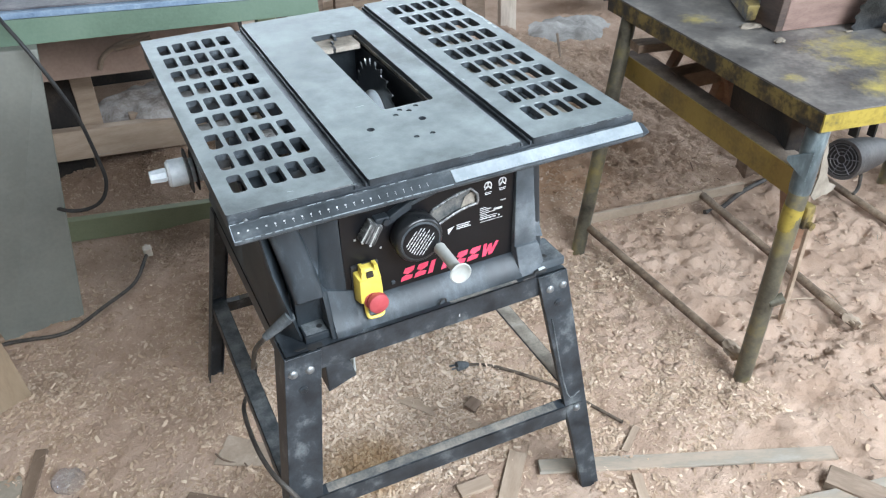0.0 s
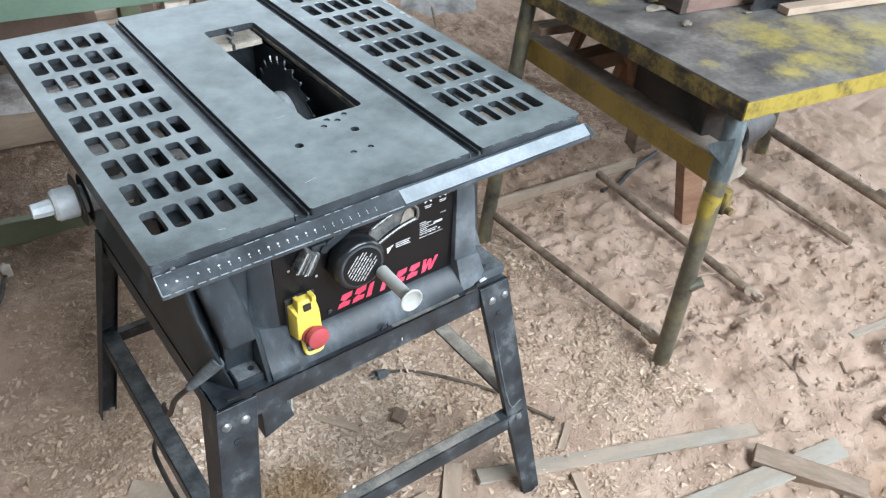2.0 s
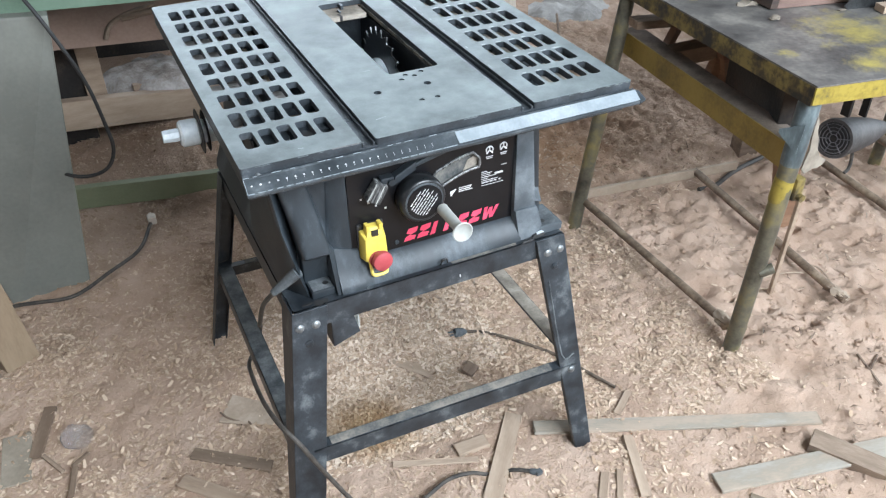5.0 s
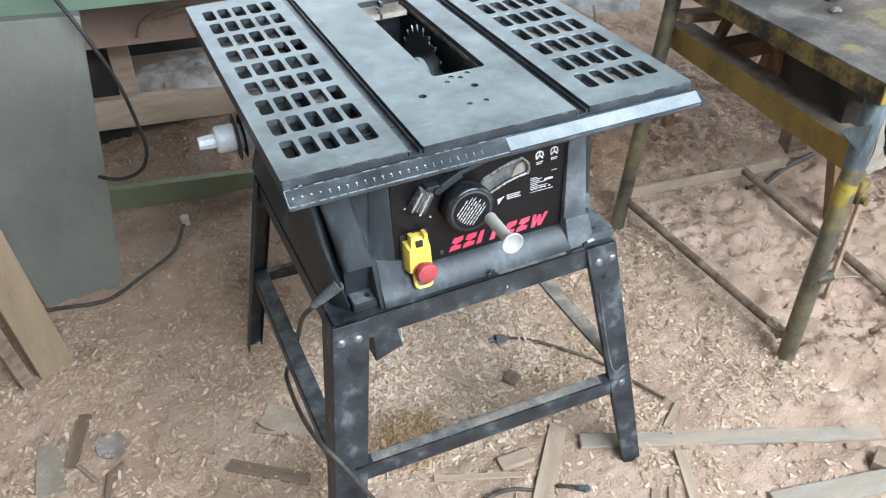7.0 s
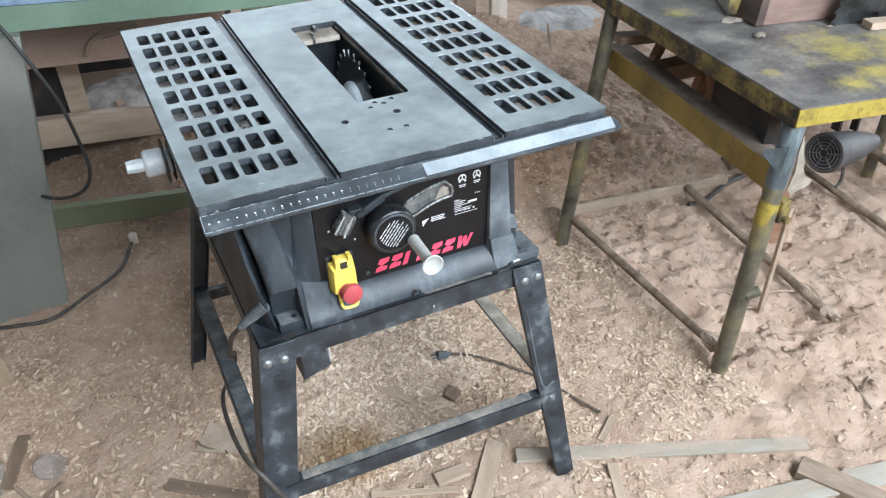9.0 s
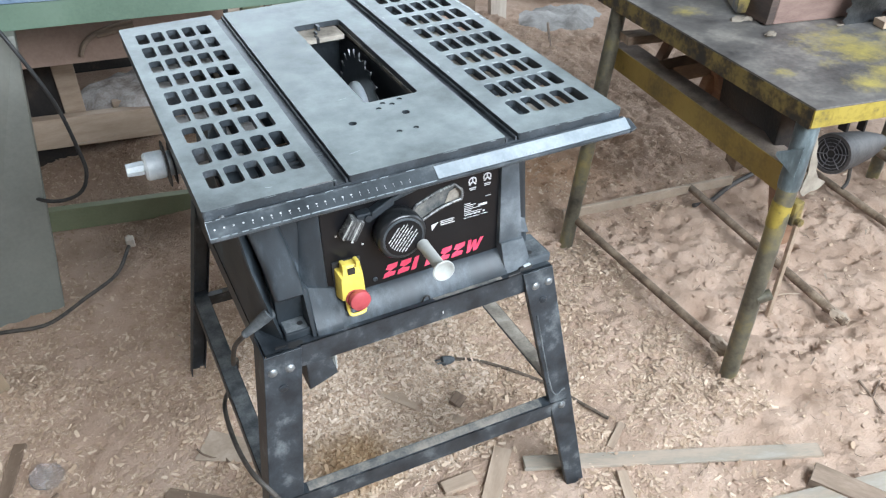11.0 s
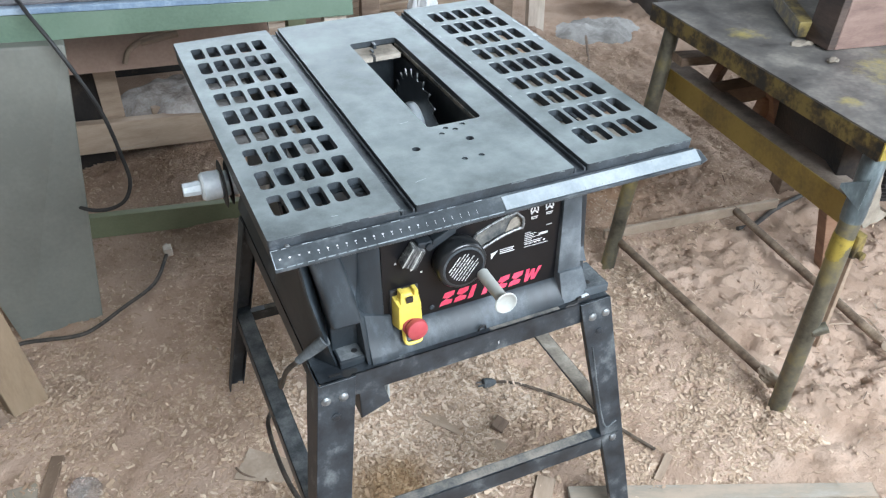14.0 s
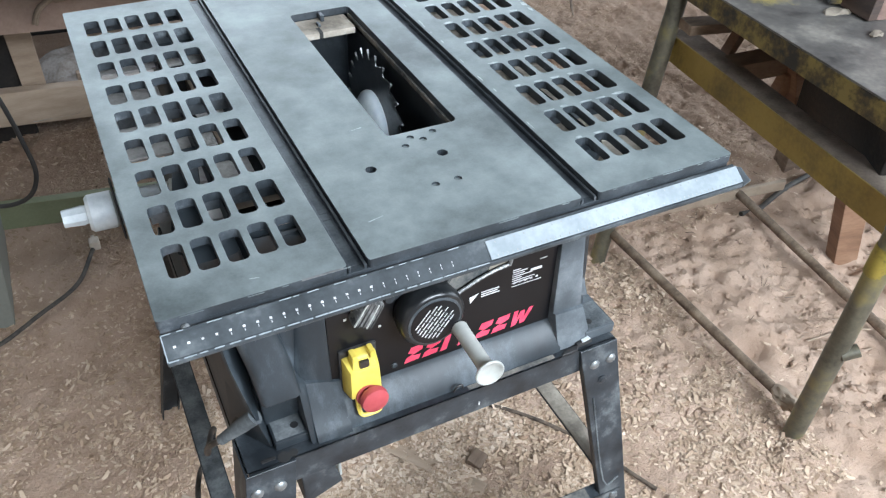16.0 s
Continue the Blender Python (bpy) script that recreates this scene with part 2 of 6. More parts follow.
M_BOARD = mat("pale_brown_board", [(0.22, 0.155, 0.10), (0.30, 0.218, 0.142), (0.36, 0.265, 0.18)], 5.0, 0.8, bump=0.2, fine=60, stretch=(4, 4, 1), contrast=(0.25, 0.75), bump_dist=0.001)
M_WOODG = mat("weathered_grey_wood", [(0.36, 0.285, 0.220), (0.282, 0.242, 0.193), (0.322, 0.292, 0.248)], 7.0, 0.85, bump=0.3, fine=80, stretch=(1, 3, 3), contrast=(0.36, 0.66), objrand=0.12, bump_dist=0.001)
M_WOODD = mat("dark_brown_wood", [(0.10, 0.065, 0.045), (0.18, 0.125, 0.09), (0.27, 0.20, 0.15)], 5.0, 0.75, bump=0.25, fine=60, stretch=(1, 8, 8), contrast=(0.3, 0.7), objrand=0.25, bump_dist=0.001)
M_WOODF = mat("dusty_brown_wood", [(0.15, 0.102, 0.070), (0.225, 0.160, 0.113), (0.36, 0.268, 0.198)], 8.0, 0.85, bump=0.3, fine=80, stretch=(1, 3, 3), contrast=(0.28, 0.76), objrand=0.3, bump_dist=0.001)
M_WOODS = mat("grey_brown_slat", [(0.165, 0.122, 0.080), (0.196, 0.152, 0.106), (0.235, 0.190, 0.140)], 8.0, 0.85, bump=0.3, fine=80, stretch=(1, 3, 3), contrast=(0.36, 0.66), bump_dist=0.001)
M_WOODT = mat("dusty_rose_brown_wood", [(0.165, 0.115, 0.080), (0.228, 0.166, 0.121), (0.32, 0.242, 0.182)], 8.0, 0.85, bump=0.3, fine=80, stretch=(1, 4, 4), contrast=(0.30, 0.72), objrand=0.15, bump_dist=0.001)
M_WOODR = mat("red_brown_wood", [(0.14, 0.072, 0.042), (0.235, 0.128, 0.076), (0.32, 0.19, 0.12)], 5.0, 0.7, bump=0.2, fine=60, stretch=(1, 1, 4), contrast=(0.3, 0.7), bump_dist=0.001)
M_WOODP = mat("pinkish_planed_wood", [(0.12, 0.070, 0.054), (0.175, 0.108, 0.086), (0.23, 0.15, 0.122)], 4.0, 0.65, bump=0.15, fine=60, stretch=(1, 8, 8), contrast=(0.3, 0.7), bump_dist=0.001)
M_CARD = mat("brown_fibreboard", [(0.24, 0.155, 0.115), (0.30, 0.20, 0.15), (0.36, 0.255, 0.20)], 3.0, 0.85, bump=0.1, fine=100, bump_dist=0.001)
M_GREEN = mat("pale_green_paint", [(0.088, 0.135, 0.098), (0.128, 0.19, 0.138), (0.16, 0.225, 0.17)], 4.0, 0.5, bump=0.1, fine=150, contrast=(0.3, 0.72), bump_dist=0.001)
M_GREEND = mat("dusty_green_paint", [(0.14, 0.155, 0.085), (0.205, 0.215, 0.13)], 4.0, 0.7, bump=0.1, fine=150, bump_dist=0.001)
M_GREYCARD = mat("grey_brown_board", [(0.23, 0.195, 0.15), (0.34, 0.29, 0.23)], 9.0, 0.85, bump=0.2, fine=150, bump_dist=0.001)
M_BLUE = mat("blue_grey_bench_top", [(0.09, 0.14, 0.21), (0.18, 0.255, 0.35), (0.32, 0.40, 0.48)], 6.0, 0.5, bump=0.1, fine=150, bump_dist=0.001)
M_DARKTOP = mat("dark_dusty_top", [(0.035, 0.033, 0.038), (0.085, 0.082, 0.092), (0.18, 0.168, 0.172)], 9.0, 0.6, bump=0.1, fine=120)
M_CAB = mat("beige_grey_enamel", [(0.135, 0.138, 0.12), (0.168, 0.170, 0.148), (0.20, 0.202, 0.176)], 2.5, 0.55, bump=0.05, fine=100, bump_dist=0.001)
# Grime of the belt box; also the painted shade in the rack.
M_DARK = mat("grimy_dark_and_gap_shade", [(0.008, 0.006, 0.005), (0.018, 0.014, 0.012), (0.045, 0.032, 0.024)], 9.0, 0.7, bump=0.3)
M_MOTOR = mat("grey_motor_paint", [(0.04, 0.037, 0.036), (0.10, 0.092, 0.09)], 14.0, 0.6, bump=0.3, fine=120, bump_dist=0.002)
M_PAPER = mat("torn_white_paper", [(0.16, 0.13, 0.10), (0.29, 0.25, 0.20)], 24.0, 0.8, bump=0.3, fine=60)
M_BAG = mat("white_plastic_film", [(0.70, 0.73, 0.76), (0.85, 0.87, 0.88)], 14.0, 0.3, bump=0.4, fine=30, bump_dist=0.01)
M_PALE = mat("pale_dusty_timber", [(0.50, 0.42, 0.35), (0.62, 0.54, 0.46), (0.70, 0.63, 0.55)], 5.0, 0.8, bump=0.15, fine=60, stretch=(6, 6, 1))
M_WALL = mat("unseen_wall", [(0.10, 0.085, 0.072), (0.16, 0.135, 0.115)], 2.0, 0.9, bump=0.3, fine=30)
M_ROOF = mat("unseen_roof_sheet", [(0.09, 0.09, 0.09), (0.14, 0.14, 0.135)], 2.0, 0.7, bump=0.1)
M_DUSTFILM = mat("grey_dust_film", [(0.055, 0.06, 0.062), (0.13, 0.125, 0.115), (0.23, 0.205, 0.175)], 20.0, 0.9, bump=0.2, fine=250, bump_dist=0.001, spec=0.2)
M_LEDGE = mat("dust_caked_ledge", [(0.19, 0.165, 0.135), (0.30, 0.262, 0.215), (0.42, 0.370, 0.31)], 26.0, 0.85, bump=0.4, fine=200, bump_dist=0.001)
M_CHIP = mat("bare_chipped_metal", [(0.30, 0.34, 0.35), (0.50, 0.545, 0.555)], 90.0, 0.35, metal=0.3, bump=0.1, bump_dist=0.0005)
# For dust and grey plugs, and for pad tops with light painted in.
M_MIDGREY = mat("dusty_mid_grey", [(0.04, 0.046, 0.05), (0.085, 0.094, 0.10), (0.15, 0.16, 0.165)], 26.0, 0.8, bump=0.1, fine=300, bump_dist=0.0005)
M_HUB = mat("glossy_black_plastic", [(0.008, 0.009, 0.010), (0.022, 0.023, 0.024)], 20.0, 0.32, bump=0.05, bump_dist=0.0005)
M_DUSTWOOD = mat("brown_dust_layer", [(0.14, 0.108, 0.085), (0.215, 0.17, 0.137), (0.29, 0.235, 0.195)], 12.0, 0.85, bump=0.2, fine=180, bump_dist=0.001, spec=0.2)
M_HEAP = mat("grey_brown_dust", [(0.20, 0.165, 0.142), (0.36, 0.325, 0.30), (0.52, 0.49, 0.47)], 9.0, 0.95, bump=0.3, fine=130, bump_dist=0.002, spec=0.1)
M_ASH = mat("pale_grey_dust", [(0.24, 0.228, 0.216), (0.35, 0.335, 0.32), (0.46, 0.443, 0.425)], 9.0, 0.95, bump=0.5, fine=160, bump_dist=0.003, spec=0.1)
M_CARDP = mat("pale_card", [(0.27, 0.205, 0.152), (0.34, 0.265, 0.202), (0.42, 0.335, 0.262)], 9.0, 0.85, bump=0.2, fine=150, bump_dist=0.001)
M_WOODK = mat("near_black_wood", [(0.030, 0.018, 0.013), (0.055, 0.033, 0.024), (0.085, 0.055, 0.042)], 5.0, 0.7, bump=0.2, fine=60, stretch=(1, 1, 5), bump_dist=0.001)
M_CUP = glass("clear_cup_plastic", (0.95, 0.96, 0.98))

# ---- mesh helpers ----


def stuff(ob):
    return tagged(ob, kind="stuff")


def link(name, bm, material, parent=None, label="", smooth=False):
    me = bpy.data.meshes.new(name)
    bm.normal_update()
    bm.to_mesh(me)
    bm.free()
    me.materials.append(material)
    if smooth:
        me.polygons.foreach_set("use_smooth", [True] * len(me.polygons))
        me.set_sharp_from_angle(angle=radians(38))
    ob = new(name, me)
    if parent is not None:
        ob.parent = parent
    if label:
        ob["label"] = label
    return ob


def part(name, bm, material, parent, label="", smooth=False):
    return link(name, bm, material, parent, label, smooth)


def thing(name, label, category, m=None, group="", kind=""):
    ob = new(name)
    ob.empty_display_size = 0.05
    if m is not None:
        ob.matrix_world = m
    return tagged(ob, label, category, group, kind)


def bevelled(bm, width, segments=2, angle=35):
    if width > 0:
        edges = [e for e in bm.edges if len(e.link_faces) == 2 and e.calc_face_angle(0) > radians(angle)]
        bmesh.ops.bevel(bm, geom=edges, offset=width, segments=segments, profile=0.6, affect="EDGES", clamp_overlap=True)
    return bm


def box(lo, hi, bevel=0.0, m=None, segments=2):
    bm = bmesh.new()
    bmesh.ops.create_cube(bm, size=1)
    for v in bm.verts:
        v.co = Vector([lo[k] + (v.co[k] + 0.5) * (hi[k] - lo[k]) for k in range(3)])
    bevelled(bm, bevel, segments)
    if m is not None:
        bm.transform(m)
    return bm


def hexa(corners, bevel=0.0):
    """A solid of eight corners: four below, four above, both counter-clockwise from above."""
    bm = bmesh.new()
    v = [bm.verts.new(c) for c in corners]
    for f in ((3, 2, 1, 0), (4, 5, 6, 7), (0, 1, 5, 4), (1, 2, 6, 5), (2, 3, 7, 6), (3, 0, 4, 7)):
        bm.faces.new([v[k] for k in f])
    bmesh.ops.recalc_face_normals(bm, faces=bm.faces)
    return bevelled(bm, bevel)


def frame_of(a, b):
    """A matrix at a whose z axis points to b."""
    d = Vector(b) - Vector(a)
    return Matrix.Translation(a) @ d.to_track_quat("Z", "Y").to_matrix().to_4x4(), d.length


def lathe(profile, a, b, sides=28):
    """A turned solid on the axis a-b; the profile is (radius, share of the length)."""
    m, length = frame_of(a, b)
    bm = bmesh.new()
    rings = []
    for r, s in profile:
        rings.append([bm.verts.new((r * math.cos(2 * math.pi * k / sides), r * math.sin(2 * math.pi * k / sides), s * length)) for k in range(sides)])
    for p, q in zip(rings, rings[1:]):
        for k in range(sides):
            bm.faces.new((p[k], p[(k + 1) % sides], q[(k + 1) % sides], q[k]))
    bm.faces.new(list(reversed(rings[0])))
    bm.faces.new(rings[-1])
    bm.transform(m)
    bmesh.ops.recalc_face_normals(bm, faces=bm.faces)
    return bm


def rod(a, b, r, sides=16):
    return lathe([(r * 0.9, 0), (r, 0.004), (r, 0.996), (r * 0.9, 1)], a, b, sides)


def smooth_path(points, steps=8):
    p = [Vector(q) for q in points]
    p = [p[0] * 2 - p[1]] + p + [p[-1] * 2 - p[-2]]
    out = []
    for k in range(1, len(p) - 2):
        for s in range(steps):
            t = s / steps
            a, b, c, d = p[k - 1 : k + 3]
            out.append(0.5 * ((2 * b) + (c - a) * t + (2 * a - 5 * b + 4 * c - d) * t * t + (3 * b - a - 3 * c + d) * t**3))
    out.append(p[-2])
    return out


def tube(points, r, sides=10, steps=8):
    path = smooth_path(points, steps)
    bm = bmesh.new()
    rings = []
    up = Vector((0.13, 0.27, 0.95)).normalized()
    for k, c in enumerate(path):
        d = (path[min(k + 1, len(path) - 1)] - path[max(k - 1, 0)]).normalized()
        u = d.cross(up)
        u = u.normalized() if u.length > 1e-4 else Vector((1, 0, 0))
        w = d.cross(u).normalized()
        rings.append([bm.verts.new(c + r * (math.cos(2 * math.pi * j / sides) * u + math.sin(2 * math.pi * j / sides) * w)) for j in range(sides)])
    for p, q in zip(rings, rings[1:]):
        for j in range(sides):
            bm.faces.new((p[j], p[(j + 1) % sides], q[(j + 1) % sides], q[j]))
    bm.faces.new(rings[0])
    bm.faces.new(rings[-1])
    bmesh.ops.recalc_face_normals(bm, faces=bm.faces)
    return bm


def rounded(x0, y0, x1, y1, r, n=4):
    out = []
    for cx, cy, a0 in ((x1 - r, y1 - r, 0), (x0 + r, y1 - r, 90), (x0 + r, y0 + r, 180), (x1 - r, y0 + r, 270)):
        for k in range(n + 1):
            a = radians(a0 + 90 * k / n)
            out.append((cx + r * math.cos(a), cy + r * math.sin(a)))
    return out


def ring(cx, cy, r, n=14):
    return [(cx + r * math.cos(2 * math.pi * k / n), cy + r * math.sin(2 * math.pi * k / n)) for k in range(n)]


def plate(outline, holes, z1, z0, m=None):
    """A flat plate from z0 up to z1 with holes through it."""
    bm = bmesh.new()
    edges = []
    for loop in [outline] + holes:
        vs = [bm.verts.new((x, y, z1)) for x, y in loop]
        edges += [bm.edges.new((vs[k], vs[(k + 1) % len(vs)])) for k in range(len(vs))]
    bmesh.ops.triangle_fill(bm, use_beauty=True, use_dissolve=False, edges=edges, normal=(0, 0, 1))
    for f in bm.faces:
        if f.normal.z < 0:
            f.normal_flip()
    out = bmesh.ops.extrude_face_region(bm, geom=list(bm.faces))
    moved = [g for g in out["geom"] if isinstance(g, bmesh.types.BMVert)]
    bmesh.ops.translate(bm, verts=moved, vec=(0, 0, z0 - z1))
    bmesh.ops.recalc_face_normals(bm, faces=bm.faces)
    if m is not None:
        bm.transform(m)
    return bm


def loft(rings, caps=False, inner=0.0):
    """A wall through rings of points, all of the same count."""
    bm = bmesh.new()
    vs = [[bm.verts.new(p) for p in r] for r in rings]
    for p, q in zip(vs, vs[1:]):
        for k in range(len(p)):
            bm.faces.new((p[k], p[(k + 1) % len(p)], q[(k + 1) % len(p)], q[k]))
    if caps:
        bm.faces.new(list(reversed(vs[0])))
        bm.faces.new(vs[-1])
    bmesh.ops.recalc_face_normals(bm, faces=bm.faces)
    return bm


def join(*bms):
    out = bmesh.new()
    for b in bms:
        me = bpy.data.meshes.new("tmp")
        b.to_mesh(me)
        b.free()
        out.from_mesh(me)
        bpy.data.meshes.remove(me)
    return out


def bars(rects, depth, m):
    """Small flat bars (x0, y0, x1, y1) laid on the plane of m."""
    return join(*[box((a, b, 0), (c, d, depth), 0, m) for a, b, c, d in rects])


# ---- ground height ----
LATTICE = np.random.RandomState(7).rand(64, 64)


def lattice(x, y, size):
    u, v = np.asarray(x, float) / size + 31.7, np.asarray(y, float) / size + 17.3
    i, j = np.floor(u).astype(int), np.floor(v).astype(int)
    a, b = u - i, v - j
    a, b = a * a * (3 - 2 * a), b * b * (3 - 2 * b)
    g = lambda p, q: LATTICE[p % 64, q % 64]
    return (g(i, j) * (1 - a) + g(i + 1, j) * a) * (1 - b) + (g(i, j + 1) * (1 - a) + g(i + 1, j + 1) * a) * b - 0.5


pit_rnd = random.Random(21)
PITS = [(pit_rnd.uniform(0.85, 1.9), pit_rnd.uniform(0.0, 0.75), pit_rnd.uniform(0.012, 0.032), pit_rnd.uniform(0.008, 0.022)) for _ in range(46)]
PITS += [(pit_rnd.uniform(0.62, 1.9), pit_rnd.uniform(-0.7, 0.8), pit_rnd.uniform(0.008, 0.016), pit_rnd.uniform(0.006, 0.013)) for _ in range(70)]
PITS += [(pit_rnd.uniform(0.6, 1.6), pit_rnd.uniform(-0.6, 0.0), pit_rnd.uniform(0.008, 0.018), pit_rnd.uniform(0.004, 0.009)) for _ in range(30)]

PITS += [(pit_rnd.uniform(0.85, 1.9), pit_rnd.uniform(-0.1, 0.75), pit_rnd.uniform(0.010, 0.020), pit_rnd.uniform(0.012, 0.024)) for _ in range(40)]


def ground(x, y):
    """Height of the trodden sawdust."""
    x, y = np.asarray(x, float), np.asarray(y, float)
    calm = 1 / (1 + np.exp(-(x - 0.62) * 7))
    h = 0.030 * lattice(x, y, 0.55) + 0.016 * lattice(x + 3, y, 0.17)
    near = np.clip((2.9 - y) / 0.3, 0, 1) * np.clip((y + 1.1) / 0.3, 0, 1) * np.clip((x + 1.5) / 0.3, 0, 1) * np.clip((2.9 - x) / 0.3, 0, 1)
    h += near * ((0.009 + 0.019 * calm) * lattice(x, y + 5, 0.085) + (0.006 + 0.009 * calm) * lattice(x + 9, y, 0.036) + 0.005 * lattice(x, y + 2, 0.016))
    crumbs = np.clip(lattice(x + 4, y + 8, 0.22) * 3 + 0.75, 0.35, 1.4) * (0.25 + 0.75 * calm) * (1 + 0.6 / (1 + np.exp(-(y - 0.75) * 9)))
    h += near * crumbs * (0.024 * (0.18 - np.abs(lattice(x + 2, y + 1, 0.045))) + 0.017 * (0.18 - np.abs(lattice(x, y + 6, 0.024))))
    h += 0.10 * np.exp(-(((x - 0.55) / 0.9) ** 2 + ((y - 2.3) / 0.55) ** 2)) + 0.07 * np.exp(-(((x + 0.2) / 0.6) ** 2 + ((y - 1.75) / 0.25) ** 2))
    for px, py, pr, pd in PITS:
        h = h - pd * np.exp(-(((x - px) / pr) ** 2 + ((y - py) / (pr * 0.8)) ** 2))
    return h


def gz(x, y):
    return float(ground(x, y))


# ---- the shed ----
def grade(lo, hi, a, b, fine, coarse):
    out = [*np.arange(a, b, fine)]
    step, v = fine, a
    while v > lo:
        step = min(step * 1.18, coarse)
        v -= step
        out.insert(0, v)
    step, v = fine, out[-1]
    while v < hi:
        step = min(step * 1.18, coarse)
        v += step
        out.append(v)
    return np.array(out)


def floor_mesh():
    xs, ys = grade(-4.1, 6.1, -1.15, 2.5, 0.0078, 0.25), grade(-4.6, 5.4, -0.75, 2.6, 0.0078, 0.25)
    gx, gy = np.meshgrid(xs, ys, indexing="ij")
    co = np.stack([gx, gy, ground(gx, gy)], -1).reshape(-1, 3)
    nx, ny = len(xs), len(ys)
    i, j = np.meshgrid(np.arange(nx - 1), np.arange(ny - 1), indexing="ij")
    a = (i * ny + j).ravel()
    quads = np.stack([a, a + ny, a + ny + 1, a + 1], -1)
    me = bpy.data.meshes.new("floor")
    me.vertices.add(len(co))
    me.vertices.foreach_set("co", co.ravel())
    me.loops.add(quads.size)
    me.loops.foreach_set("vertex_index", quads.ravel().astype(np.int32))
    me.polygons.add(len(quads))
    me.polygons.foreach_set("loop_start", np.arange(0, quads.size, 4, dtype=np.int32))
    me.polygons.foreach_set("use_smooth", np.ones(len(quads), bool))
    me.update()
    me.validate()
    me.materials.append(M_DUST)
    return tagged(new("floor", me), "trodden uneven floor of pinkish tan sawdust", "floor", kind="structure")


floor_mesh()


# Walls and roof are unseen, added to shut out sky between the lamps.
def wall(name, boxes):
    return tagged(link(name, join(*[box(a, b) for a, b in boxes]), M_WALL), "plain unseen wall added with open bays for the lamps", "wall", kind="structure")


wall("wall_north", [((-4, 5, -0.2), (-1.3, 5.15, 3.2)), ((3.7, 5, -0.2), (6, 5.15, 3.2)), ((-1.3, 5, -0.2), (3.7, 5.15, 1.5)), ((-1.3, 5, 3.0), (3.7, 5.15, 3.2))])
wall("wall_east", [((5.5, 1.5, -0.2), (5.65, 5, 3.2)), ((5.5, -2.4, 2.8), (5.65, 1.5, 3.2))])
wall("wall_south", [((-4, -2.55, -0.2), (-0.6, -2.4, 3.2)), ((2.2, -2.55, -0.2), (5.65, -2.4, 3.2)), ((-0.6, -2.55, -0.2), (2.2, -2.4, 1.75)), ((-0.6, -2.55, 2.95), (2.2, -2.4, 3.2))])
wall("wall_west", [((-4, -4, -0.2), (-3.85, -1.7, 3.2)), ((-4, 1.1, -0.2), (-3.85, 5, 3.2)), ((-4, -1.7, -0.2), (-3.85, 1.1, 1.7)), ((-4, -1.7, 2.9), (-3.85, 1.1, 3.2))])
tagged(link("ceiling", box((-4, -4.15, 3.2), (5.65, 5.15, 3.3)), M_ROOF), "unseen grey roof sheet added to keep the sky off", "ceiling", kind="structure")

# ---- table saw ----
TABLE = Matrix.Translation((0, 0, 0.851)) @ pose(0, 0, 0, 1.2)  # the saw table's own plane
saw = thing("table_saw", "dusty black portable table saw on a folding steel stand, blade lowered", "table saw", pose(0, 0.3, 0))
SAW_INV = saw.matrix_world.inverted()


def sp(name, bm, material, label="", smooth=False, parent=None):
    """A part of the saw, given in world metres."""
    bm.transform(SAW_INV)
    return part(name, bm, material, parent or saw, label, smooth)


def table_part(name, outline, holes, label=""):
    bm = plate(outline, holes, 0.0, -0.011)
    bevelled(bm, 0.0011, 2, 50)
    bm.transform(TABLE)
    ob = sp(name, bm, M_ALU, label)
    ob.data.materials.append(M_EDGE)
    for f in ob.data.polygons:
        if f.normal.z < 0.35:
            f.material_index = 1
    return ob


L_COLS, R_COLS = [-0.302, -0.2735, -0.2445, -0.2155, -0.1865], [0.187, 0.2153, 0.2435, 0.2718, 0.300]
ROWS_Y = [0.0745 + 0.0707 * k for k in range(9)]


def slots(cols):
    return [rounded(c - 0.0104, y - 0.0255, c + 0.0104, y + 0.0255, 0.0058, 3) for c in cols for y in ROWS_Y]


table_part("table_wing", rounded(-0.336, -0.003, -0.1535, 0.712, 0.004, 3), slots(L_COLS), "grey cast wing with rows of slots")
table_part("table_wing", rounded(0.1430, -0.003, 0.3355, 0.712, 0.004, 3), slots(R_COLS), "grey cast wing with rows of slots")


def smudge(cx, cy, w, h, rng, z=0.0004, n=11):
    """A thin uneven bright flake on the table's plane."""
    pts = [(cx + w * rng.uniform(0.7, 1.1) * math.cos(2 * math.pi * k / n), cy + h * rng.uniform(0.6, 1.15) * math.sin(2 * math.pi * k / n)) for k in range(n)]
    bm = plate(pts, [], z, 0.0001)
    bm.transform(TABLE)
    return bm


# Far slot ends and rims: worn metal, with the lit edges painted in.
cr = random.Random(12)
flecks = []
for c in R_COLS:
    for y in ROWS_Y:
        if cr.random() < 0.85:
            h = cr.uniform(0.0014, 0.0030)
            flecks.append(smudge(c + cr.uniform(-0.004, 0.002), y + 0.0259 + h, cr.uniform(0.005, 0.010), h, cr))
for k in range(6):
    flecks.append(smudge(0.3335 - cr.uniform(0, 0.004), 0.452 + 0.021 * k, cr.uniform(0.002, 0.0045), cr.uniform(0.008, 0.015), cr, n=15))
for k in range(14):
    flecks.append(smudge(cr.uniform(0.146, 0.152), cr.uniform(0.02, 0.70), 0.0008, cr.uniform(0.003, 0.012), cr))
stuff(sp("bright_slot_edge", join(*flecks), M_CHIP, "bright flecks at the slot ends, wear and lit edges painted in"))
throat = rounded(-0.026, 0.198, 0.069, 0.574, 0.007, 3)
